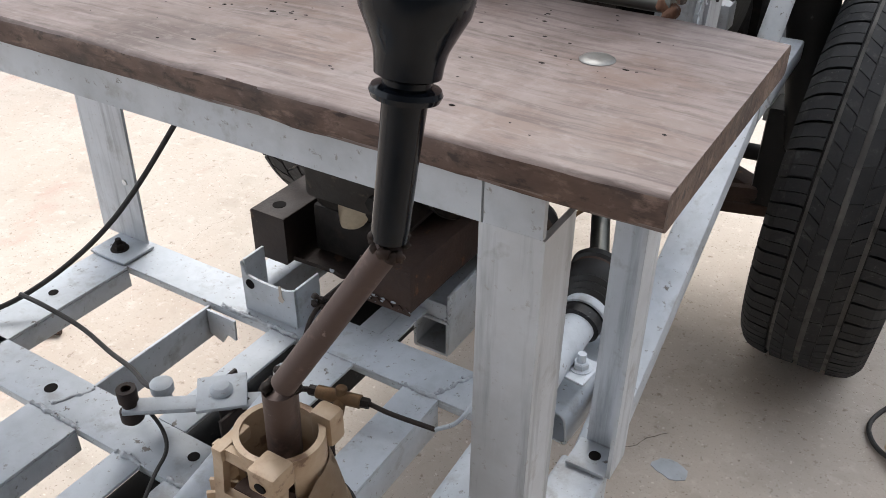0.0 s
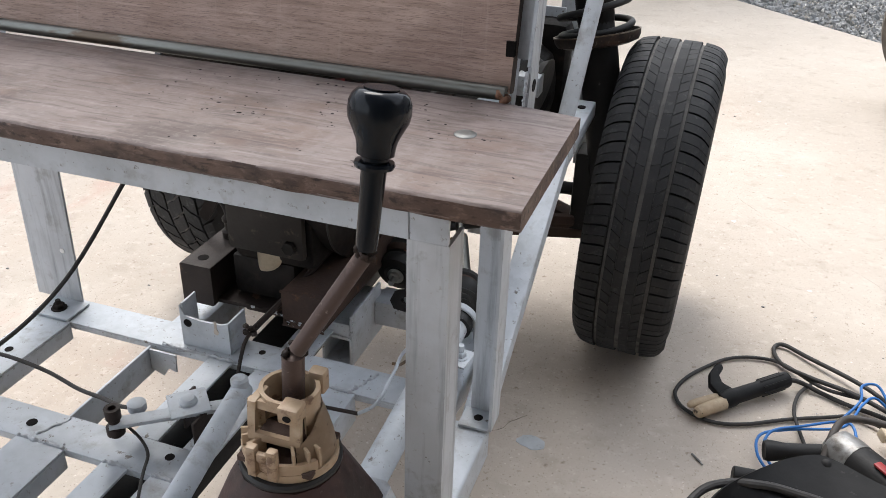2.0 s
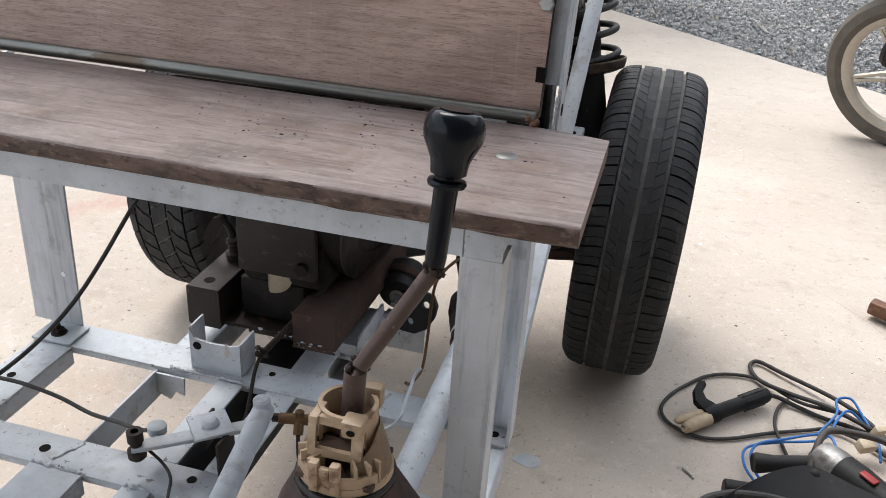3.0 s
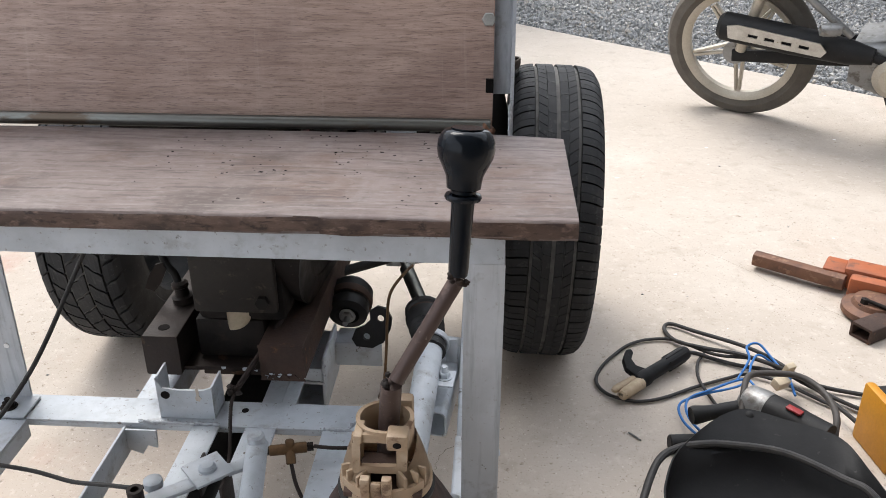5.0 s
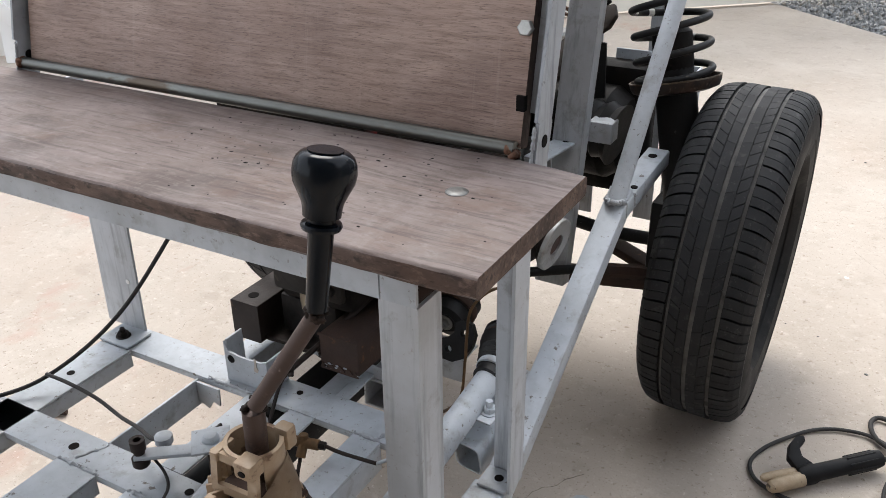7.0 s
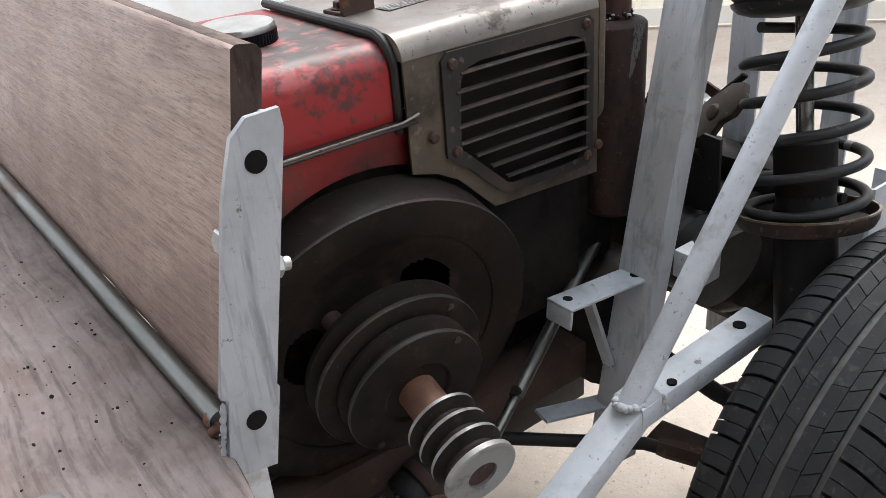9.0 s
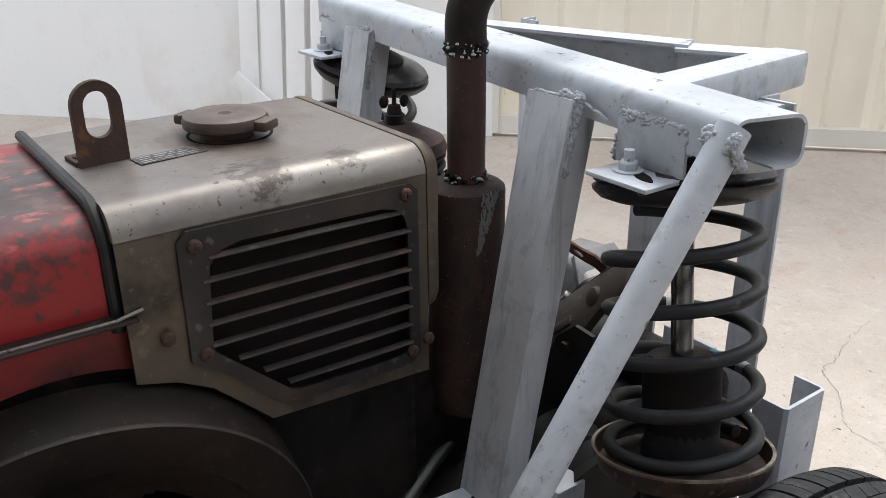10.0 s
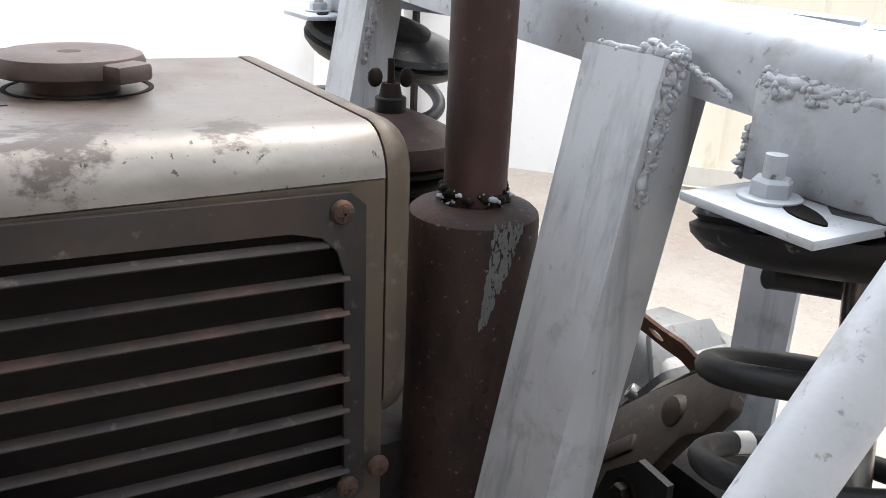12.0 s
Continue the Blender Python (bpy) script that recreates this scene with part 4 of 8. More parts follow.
# rear uprights with their brackets
for xc, yc, lift in ((-0.226, 0.934, 0.0), (-0.600, 0.962, 0.010)):
    bm = B()
    angle_bar(bm, (xc - 0.006, yc - 0.122, 0.25), (xc, yc, 0.917 + lift), 0.056, 0.032, 0.004, (0, 1, 0), -1, 1)
    fp("upright", bm, "", GREY_UP)
    bm = B()
    bead(bm, (xc - 0.050, yc + 0.002, 0.9175 + lift), (xc - 0.016, yc + 0.003, 0.9175 + lift), 0.0026, rng, 0.4)
    crust(bm, (xc - 0.020, yc + 0.004, 0.919 + lift), (xc + 0.004, yc + 0.010, 0.918 + lift), (0.002, 0.004, 0.006), 0.0028, rng, 90)
    crust(bm, (xc + 0.002, yc + 0.006, 0.918 + lift), (xc - 0.001, yc - 0.006, 0.850 + lift), (0.005, 0.006, 0.0), 0.0024, rng, 240)
    crust(bm, (xc + 0.002, yc + 0.010, 0.915 + lift), (xc + 0.032, yc + 0.010, 0.905 + lift), (0.0, 0.002, 0.003), 0.0014, rng, 50)
    fp("weld_bead", bm, "lumpy painted welds", GREY_WELD)
bm = B()
tip = Matrix.Translation((-0.2625, 0.733, 0.5275)) @ Matrix.Rotation(radians(-5.6), 4, "X")
box(bm, (-0.0205, -0.004, -0.004), (0.0205, 0.140, 0.0), 0.001, tip)
box(bm, (-0.0205, -0.004, -0.028), (0.0205, 0.0, -0.0042), 0.001, tip)
fp("bracket_plate", bm)
for x, y in ((-0.0035, 0.014), (0.0035, 0.1275)):
    bm = B()
    lathe(bm, [(0.0062, 0), (0.0062, 1)], tip @ V((x, y, -0.002)), tip @ V((x, y, 0.0006)), 14)
    fp("hole", bm, "drilled hole", DARK)
bm = B()
bar(bm, (-0.262, 0.775, 0.520), (-0.285, 0.862, 0.32), 0.020, 0.006, (0, 1, 0), 0.001)
fp("bracket_strut", bm)
bm = B()
bar(bm, (-0.30, 0.73, 0.335), (-0.27, 0.90, 0.30), 0.03, 0.005, (0, 0, 1), 0.001)
fp("bracket_strut", bm)
bm = B()
box(bm, (-0.238, 0.908, 0.503), (-0.192, 0.946, 0.542), 0.003)
fp("stub_block", bm)

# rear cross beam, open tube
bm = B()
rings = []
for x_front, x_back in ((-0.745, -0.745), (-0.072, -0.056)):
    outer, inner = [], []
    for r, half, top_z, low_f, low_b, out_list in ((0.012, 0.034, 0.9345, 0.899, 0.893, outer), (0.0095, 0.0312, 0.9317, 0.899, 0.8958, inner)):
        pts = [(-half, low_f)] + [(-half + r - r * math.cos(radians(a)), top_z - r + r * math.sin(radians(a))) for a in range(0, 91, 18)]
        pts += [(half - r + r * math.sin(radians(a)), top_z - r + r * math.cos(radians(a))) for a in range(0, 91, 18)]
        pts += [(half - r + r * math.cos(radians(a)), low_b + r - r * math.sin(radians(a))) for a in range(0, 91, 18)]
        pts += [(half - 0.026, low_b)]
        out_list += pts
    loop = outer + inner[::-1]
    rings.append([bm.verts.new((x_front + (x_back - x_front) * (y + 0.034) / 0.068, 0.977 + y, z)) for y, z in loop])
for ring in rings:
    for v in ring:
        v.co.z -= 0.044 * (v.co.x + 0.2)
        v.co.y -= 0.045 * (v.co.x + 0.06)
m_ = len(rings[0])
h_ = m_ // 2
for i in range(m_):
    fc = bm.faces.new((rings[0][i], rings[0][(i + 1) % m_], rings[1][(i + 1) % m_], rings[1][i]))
    # inner top and front faces get dark brown to hold their shade
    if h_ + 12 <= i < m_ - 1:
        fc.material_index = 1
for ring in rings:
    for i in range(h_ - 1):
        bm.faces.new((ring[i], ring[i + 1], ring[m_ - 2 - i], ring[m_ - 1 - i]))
beam = fp("cross_beam", bm, "open channel, inner top and front painted dark for shade")
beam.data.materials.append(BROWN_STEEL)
# spring hats: welded angle with a bolt
for xh, hat in ((-0.149, Matrix.Translation((0, 0.006, 0.0))), (-0.704, Matrix.Translation((0, 0.034, 0.018)))):
    bm = B()
    box(bm, (xh - 0.030, 0.900, 0.869), (xh + 0.034, 0.9425, 0.873), 0.001)
    box(bm, (xh - 0.034, 0.9385, 0.8733), (xh + 0.036, 0.9428, 0.913), 0.001)
    bm.transform(hat)
    fp("spring_bracket", bm)
    bm = B()
    crust(bm, (xh - 0.034, 0.941, 0.915), (xh + 0.037, 0.941, 0.913), (0.0, 0.003, 0.007), 0.0026, rng, 300)
    crust(bm, (xh + 0.036, 0.941, 0.913), (xh + 0.037, 0.943, 0.893), (0.003, 0.004, 0.0), 0.0025, rng, 80)
    crust(bm, (xh - 0.034, 0.941, 0.895), (xh - 0.036, 0.940, 0.874), (0.003, 0.004, 0.0), 0.0020, rng, 50)
    bm.transform(hat)
    fp("weld_bead", bm, "lumpy painted welds", GREY_WELD)
    bm = B()
    top = bolt_head(bm, (xh - 0.008, 0.926, 0.873), (0, 0, 1), 0.0082, 0.007, 0.0125)
    cyl(bm, top, top + V((0, 0, 0.009)), 0.0042, 12)
    bm.transform(hat)
    fp("bolt", bm, "grey-painted nut and stud")
    bm = B()
    plate(bm, [(0.0085 * (1.0 + 0.5 * rng.random()) * 1.5 * math.cos(i * 0.42), 0.0046 * (0.7 + 0.6 * rng.random()) * math.sin(i * 0.42)) for i in range(15)], (xh + 0.012, 0.922, 0.8725), (0.9, -0.4, 0), (0.4, 0.9, 0), 0.0012)
    bm.transform(hat)
    fp("hole", bm, "ragged slot", DARK)
# rear hoop behind the beam
bm = B()
bar(bm, (-0.196, 1.012, 0.910), (-0.272, 1.312, 0.893), 0.044, 0.040, (0, 0, 1), 0.006)
fp("rear_rail", bm)
bm = B()
angle_bar(bm, (-0.735, 1.045, 0.935), (-0.365, 1.262, 0.917), 0.040, 0.042, 0.004, (0, 0, 1), -1, -1)
fp("rear_beam", bm)
bm = B()
angle_bar(bm, (-0.375, 1.250, 0.914), (-0.268, 1.318, 0.912), 0.045, 0.045, 0.004, (0, 0, 1), -1, -1)
fp("rear_beam", bm)
for x, y, w in ((-0.20, 1.19, 0.040), (-0.335, 1.17, 0.050), (-0.79, 1.38, 0.04)):
    bm = B()
    angle_bar(bm, (x - w / 2, y, 0.24), (x - w / 2, y, 0.885), w, 0.03, 0.004, (0, 1, 0), 1, 1)
    fp("rear_post", bm, "", GREY_UP)
bm = B()
bar(bm, (-0.335, 1.185, 0.868), (-0.19, 1.19, 0.868), 0.03, 0.03, (0, 0, 1), 0.002)
fp("rear_beam", bm)
bm = B()
prism(bm, [(-0.154, 1.232), (-0.154, 1.229), (-0.123, 1.229), (-0.121, 1.227), (-0.121, 1.165), (-0.123, 1.163), (-0.157, 1.163), (-0.157, 1.160), (-0.121, 1.160), (-0.117, 1.164), (-0.117, 1.228), (-0.121, 1.232)],
      (0, 0, 0.28), (0, 0, 0.577), (0, 1, 0))
fp("rear_channel", bm)
bm = B()
box(bm, (-0.27, 1.14, 0.50), (-0.20, 1.145, 0.62), 0.001)
bolt_head(bm, (-0.215, 1.14, 0.59), (0.3, -1, 0), 0.008, 0.006, 0.011)
fp("rear_plate", bm)

# U bracket and channel pieces on the deck
bm = B()
plate(bm, [(-0.542, 0.2895), (-0.463, 0.2895), (-0.463, 0.343), (-0.476, 0.338), (-0.510, 0.337), (-0.534, 0.340), (-0.542, 0.356)], (0, 0.252, 0), (1, 0, 0), (0, 0, 1), -0.0035)
bmesh.ops.recalc_face_normals(bm, faces=bm.faces)
box(bm, (-0.542, 0.2560, 0.2895), (-0.5385, 0.290, 0.358), 0.0008)
box(bm, (-0.4655, 0.2558, 0.2895), (-0.462, 0.296, 0.343), 0.0008)
fp("u_bracket", bm)
bm = B()
plate(bm, ring2(0.0065, 14), (-0.530, 0.2518, 0.329), (1, 0, 0), (0, 0, 1), 0.0006)
fp("hole", bm, "drilled hole", DARK)
bm = B()
plate(bm, [(-0.002, 0.018), (0.002, 0.018), (0.002, 0.004), (0.005, 0), (0.002, -0.005), (-0.003, -0.004), (-0.004, 0.001), (-0.002, 0.004)], (-0.4835, 0.2517, 0.325), (1, 0, 0), (0, 0, 1), 0.0006)
fp("slot", bm, "cut slot showing the pale slab", CONCRETE)
bm = B()
hollow(bm, (-0.3535, 0.368, 0.250), (-0.3535, 0.52, 0.250), 0.050, 0.052, 0.0035, 0.003)
chn = fp("channel", bm)
bm = B()
box(bm, (-0.3785, 0.3695, 0.2765), (-0.3325, 0.373, 0.300), 0.001)
box(bm, (-0.332, 0.3695, 0.226), (-0.3275, 0.480, 0.315), 0.001)
part("channel_cheek", bm, GREY, chn, "welded cheek plates")
bm = B()
bead(bm, (-0.376, 0.3685, 0.2765), (-0.334, 0.3685, 0.2765), 0.003, rng, 1.2)
bead(bm, (-0.3290, 0.3690, 0.312), (-0.3290, 0.3690, 0.280), 0.003, rng, 1.2)
part("weld_bead", bm, GREY_WELD, chn)
bm = B()
box(bm, (-0.408, 0.2968, ZD - 0.006), (-0.379, 0.42, ZD - 0.002), 0.001)
box(bm, (-0.379, 0.2968, ZD - 0.006), (-0.357, 0.367, ZD - 0.002), 0.001)
fp("deck_bar", bm)
bm = B()
box(bm, (-0.3265, 0.452, 0.253), (-0.250, 0.456, 0.2955), 0.001)
box(bm, (-0.3265, 0.4565, 0.2915), (-0.250, 0.500, 0.2955), 0.001)
fp("cross_angle", bm)

# engine bearers
bm = B()
bar(bm, (-0.556, 0.318, 0.350), (-0.556, 0.92, 0.350), 0.053, 0.066, (0, 0, 1), 0.003)
bearer = solo("engine_bearer", bm, BROWN_STEEL, "dark brown square steel bearer under the engine", "bearer", "engine bearers")
bm = B()
cyl(bm, (-0.557, 0.343, 0.3825), (-0.557, 0.343, 0.3836), 0.0085, 16)
part("hole", bm, DARK, bearer, "bolt hole")
bm = B()
plate(bm, [(-0.529, 0.328), (-0.47, 0.330), (-0.455, 0.3265), (-0.44, 0.332), (-0.425, 0.326), (-0.409, 0.329), (-0.409, 0.90), (-0.529, 0.90)], (0, 0, 0.320), (1, 0, 0), (0, 1, 0), 0.006)
bed = part("cross_plate", bm, BROWN_STEEL, bearer, "dark brown bed plate")
bm = B()
for k in range(9):
    blob(bm, (-0.470 + 0.055 * rng.random(), 0.3268 + 0.003 * rng.random(), 0.3215 + 0.004 * rng.random()), 0.0016 + 0.0025 * rng.random(), (1.6, 0.5, 0.8), 7, 0.6, rng)
part("paint_flecks", bm, GREY, bearer, "ragged flecks of grey paint")
bm = B()
bar(bm, (-0.375, 0.308, 0.3515), (-0.365, 0.92, 0.3515), 0.066, 0.058, (0, 0, 1), 0.004)
bearer = solo("engine_bearer", bm, RUST, "rusty brown timber-like bearer with a torn painted end", "bearer", "engine bearers")
bm = B()
rng = random.Random(14)
edge_pts = [(-0.408 + 0.066 * i / 12, 0.308 + (0.016 * rng.random() if 0 < i < 12 else 0.0)) for i in range(13)]
plate(bm, edge_pts + [(-0.342, 0.3050), (-0.408, 0.3050)], (0, 0, 0.3775), (1, 0, 0), (0, 1, 0), 0.0035)
low = [(-0.408 + 0.066 * i / 14, 0.3235 + (0.012 * rng.random() if 0 < i < 14 else 0.0)) for i in range(15)]
part("torn_end", bm, RUST, bearer, "torn rusty end")
bm = B()
plate(bm, low + [(-0.342, 0.3215), (-0.408, 0.3215)], (0, 0.3072, 0), (1, 0, 0), (0, 0, 1), 0.0015)
part("torn_end", bm, RUST, bearer, "torn rusty end")
bm = B()
for k in range(18):
    blob(bm, (-0.406 + 0.064 * rng.random(), 0.3064, 0.3245 + 0.008 * rng.random() ** 2), 0.0008 + 0.0014 * rng.random(), (1.8, 0.4, 0.7), 6, 0.6, rng)
part("paint_flecks", bm, GREY, bearer, "ragged flecks of grey paint")

# ---- bench ----
bench = thing("bench", (-0.455, 0.12, 0.70), "weathered brown hardwood plank bench with upright backrest", "bench")


def plank(name, x0, x1, y0, y1, z0, z1, mat, nx=60, amp=0.0012, lean=0.0, label="", wave=None):
    """A sawn board with slightly uneven, worn edges."""
    bm = B()
    sec = rounded(y1 - y0, z1 - z0, 0.005, 3)
    rings = []
    for i in range(nx + 1):
        x = x0 + (x1 - x0) * i / nx
        row = []
        for k, (a, b) in enumerate(sec):
            j = noise.noise((x * 14, k * 0.9, z0 * 9)) * amp + noise.noise((x * 50, k * 1.7, z0 * 5)) * amp * 0.6
            row.append(bm.verts.new((x, (y0 + y1) / 2 + a + (j if a < 0 else -j), (z0 + z1) / 2 + b + j * 0.5)))
        rings.append(row)
    n = len(sec)
    for a, b in zip(rings, rings[1:]):
        for k in range(n):
            bm.faces.new((a[k], a[(k + 1) % n], b[(k + 1) % n], b[k]))
    bm.faces.new(rings[0][::-1])
    bm.faces.new(rings[-1])
    if lean:
        bmesh.ops.rotate(bm, verts=bm.verts, cent=(0, (y0 + y1) / 2, z0), matrix=Matrix.Rotation(-lean, 3, "X"))
    ob = part(name, bm, mat, bench, label)
    return ob


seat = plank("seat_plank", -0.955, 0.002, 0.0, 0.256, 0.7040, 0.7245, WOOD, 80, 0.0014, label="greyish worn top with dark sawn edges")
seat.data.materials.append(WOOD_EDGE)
for v in seat.data.vertices:
    if v.co.y > 0.128:
        v.co.y -= 0.009 + 0.011 * max(0.0, (v.co.x + 0.09) / 0.09) ** 1.5
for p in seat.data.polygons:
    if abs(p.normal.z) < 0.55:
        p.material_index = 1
LEAN_B = math.atan2(0.301 - 0.257, 0.962 - 0.733)
back = plank("backrest", -0.840, -0.080, 0.2575, 0.2765, 0.7275, 0.966, PLY, 70, 0.0007, LEAN_B, "dark reddish-brown board with fine grain")
back.data.materials.append(WOOD_EDGE)
back.data.materials.append(SHADED_END_GRAIN)
for p in back.data.polygons:
    if abs(p.normal.y) < 0.5:
        p.material_index = 2 if abs(p.normal.x) > 0.7 else 1


def on_back(x, z, out=0.0):
    """A place on the backrest's face."""
    k = z - 0.733
    return V((x, 0.2575 + k * math.tan(LEAN_B) - out, z))


for c in (on_back(-0.0865, 0.849), on_back(-0.815, 0.849)):
    n = V((0, -math.cos(LEAN_B), math.sin(LEAN_B)))
    bm = B()
    bolt_head(bm, c, n, 0.0085, 0.006, 0)
    part("bolt", bm, ZINC, bench, "zinc hexagon bolt head")
for x in (-0.091, -0.83):
    bm = B()
    lathe(bm, [(0.0112, 0), (0.0112, 0.3), (0.0098, 0.7), (0.005, 1)], (x, 0.141, 0.7243), (x, 0.141, 0.7268), 24)
    part("carriage_bolt", bm, DULLZINC, bench, "dull domed bolt head")
bm = B()
box(bm, on_back(-0.0885, 0.768, 0.0006), on_back(-0.0795, 0.784, -0.004))
part("scorch_mark", bm, DARK, bench, "burnt notch at the board's edge")
# worm holes and crumbs on the seat
rng = random.Random(8)
bm = B()
for k in range(170):
    x = -0.02 - 0.42 * rng.random() ** 1.2
    y = 0.10 + 0.13 * rng.random() if k % 3 else 0.02 + 0.2 * rng.random()
    r = 0.0005 + 0.0010 * rng.random() ** 2
    blob(bm, (x, y, 0.7246), r, (1 + rng.random(), 1, 0.25), 6, 0.4, rng)
for x, y, r in ((-0.318, 0.108, 0.003), (-0.305, 0.112, 0.002), (-0.20, 0.175, 0.003), (-0.185, 0.165, 0.002), (-0.07, 0.19, 0.0022), (-0.02, 0.16, 0.002), (-0.035, 0.09, 0.0022), (-0.03, 0.20, 0.002), (-0.15, 0.19, 0.002)):
    blob(bm, (x, y, 0.7246), r * 0.62, (1.6, 1, 0.2), 7, 0.4, rng)
solo("seat_grit", bm, DARK, "dark specks and worm holes on the bench", "grit", kind="stuff")

# round bar along the seat's back
bm = B()
sweep(bm, [(-0.852, 0.2505, 0.7325), (-0.785, 0.2505, 0.7325), (-0.40, 0.2505, 0.7325), (-0.082, 0.2500, 0.7325)], 0.0078, 18)
rod_lump = B()
for x in (-0.084, -0.848):
    for k in range(12):
        blob(rod_lump, (x + 0.008 * (rng.random() - 0.5), 0.250 + 0.014 * (rng.random() - 0.5), 0.731 + 0.012 * (rng.random() - 0.5)), 0.0035 + 0.002 * rng.random(), (1, 1, 1), 9, 0.3, rng)
rod = solo("back_rod", bm, ROD, "oily steel round bar welded along the backrest foot", "rod")
part("weld_rust", rod_lump, RUSTY_BRIGHT, rod, "rusty weld at the bar's ends")
# backrest posts: angle with holes
for sx, xb in ((1, -0.060), (-1, -0.849)):
    post = thing("backrest_post", (xb, 0.27, 0.70), "light grey painted flat steel post holding the backrest", "post", "backrest posts")
    n = V((0, math.cos(LEAN_B), -math.sin(LEAN_B)))
    up = V((0, math.sin(LEAN_B), math.cos(LEAN_B)))
    bm = B()
    o = V((xb, 0.2275, 0.691))
    prof = [(0.008, 0.018), (0.041, 0.018), (0.042, 0.075), (0.040, 0.078), (0.043, 0.24), (0.040, 0.2515), (0.020, 0.247), (0.011, 0.236), (0.006, 0.20), (0.003, 0.077), (0.008, 0.075)]
    prof = [(a, b) for a, b in prof]
    plate(bm, prof, o, n, up, 0.004 * sx)
    part("web", bm, GREY_SHADED, post)
    bm = B()
    box(bm, (0, 0, 0), (0.030, 0.004, 0.165), 0.0008)
    m = Matrix.Translation(o + n * 0.0385 + up * 0.080 + V((-0.030 if sx > 0 else 0.004, 0, 0))) @ Matrix.Rotation(-LEAN_B, 4, "X")
    bmesh.ops.transform(bm, matrix=m, verts=bm.verts)
    part("flange", bm, GREY_UP, post)
    for k in (0.056, 0.222):
        bm = B()
        plate(bm, ring2(0.0068, 16), o + n * 0.026 + up * k + V((-0.0007 * sx if sx < 0 else 0.0, 0, 0)), n, up, 0.0047 * sx)
        part("hole", bm, DARK, post, "bolt hole")
    bm = B()
    bead(bm, o + n * 0.006 + up * 0.030, o + n * 0.006 + up * 0.072, 0.0024, rng, 0.3)
    part("weld_bead", bm, GREY_WELD, post)
    bm = B()
    c = o + n * 0.0428 + up * 0.15 + V((-0.012 * sx, 0, 0))
    bolt_head(bm, c, n, 0.008, 0.006, 0.011)
    cyl(bm, c + n * 0.006, c + n * 0.013, 0.0045, 12)
    part("nut", bm, ZINC, post, "bright nut and bolt end")

# ---- wheels ----
TYRE_R, TYRE_W = 0.307, 0.174


def tyre_profile(w, r):
    h = w / 2
    pts = [(0.188, -h * 0.80), (0.195, -h * 0.93), (0.201, -h * 0.985), (0.204, -h * 0.975), (0.222, -h * 1.03), (0.226, -h * 1.02), (r - 0.078, -h * 1.045), (r - 0.058, -h * 1.035), (r - 0.036, -h * 0.985), (r - 0.0185, -h * 0.86)]
    return pts, h


def tyre(bm, c, w, r):
    """Carcass with open sides at the rim."""
    pts, h = tyre_profile(w, r)
    base = r - 0.0045
    prof = pts + [(base - 0.005, -h * 0.6), (base - 0.001, -h * 0.48), (base, 0), (base - 0.001, h * 0.48), (base - 0.005, h * 0.6)] + [(a, -b) for a, b in pts[::-1]]
    n = 96
    rings = [[bm.verts.new(V(c) + V((b, a * math.cos(2 * math.pi * k / n), a * math.sin(2 * math.pi * k / n)))) for k in range(n)] for a, b in prof]
    for p, q in zip(rings, rings[1:]):
        for k in range(n):
            bm.faces.new((p[k], p[(k + 1) % n], q[(k + 1) % n], q[k]))


def block(vv, ff, c, cells, r0, crown):
    """One tread block: outline of (x across, angle) lifted from r0 to the crown."""
    o = len(vv)
    n = len(cells)
    for lift in (0, 1):
        for x, a in cells:
            rr = crown(x) if lift else min(r0, crown(x) - 0.006) - 0.004
            vv.append((c[0] + x, c[1] + rr * math.cos(a), c[2] + rr * math.sin(a)))
    m = n // 2
    for i in range(m - 1):
        ff.append([o + n + i, o + n + i + 1, o + n + n - 2 - i, o + n + n - 1 - i])
    for i in range(n):
        j = (i + 1) % n
        ff.append([o + i, o + j, o + n + j, o + n + i])


def road_tread(c, w, r):
    """Three dusty grooves between ribs with slanted cuts; curved cuts on the shoulders."""
    vv, ff = [], []
    h = w / 2

    def crown(x):
        q = abs(x) / h
        return r - 0.010 * max(0, (q - 0.40) / 0.55) ** 2.1 - 0.30 * max(0, q - 0.80) ** 2

    def lane(xa, xb, N, gaps, slope, bend, cols):
        da = 2 * math.pi / N
        for k in range(N):
            a0, a1 = k * da, (k + 1 - gaps[k % len(gaps)]) * da
            xs = [h * (xa + (xb - xa) * i / cols) for i in range(cols + 1)]
            low_e = []
            for i, x in enumerate(xs):
                t = i / cols
                e = t if bend > 0 else 1 - t
                low_e.append((x, a0 + slope * 0.030 * t + abs(bend) * 0.030 * e * e))
            high_e = [(x, a + (a1 - a0)) for x, a in low_e]
            block(vv, ff, c, low_e + high_e[::-1], r - 0.0085, crown)

    lane(-1.0, -0.51, 108, (0.06, 0.21), 0.0, -1.1, 6)
    lane(-0.425, -0.235, 84, (0.06,), 1.3, 0.0, 2)
    lane(-0.225, -0.045, 42, (0.015,), 0.5, 0.0, 2)
    lane(0.045, 0.225, 42, (0.015,), -0.5, 0.0, 2)
    lane(0.235, 0.415, 84, (0.06,), -1.3, 0.0, 2)
    lane(0.50, 1.0, 108, (0.06, 0.21), 0.0, 1.1, 6)
    return vv, ff


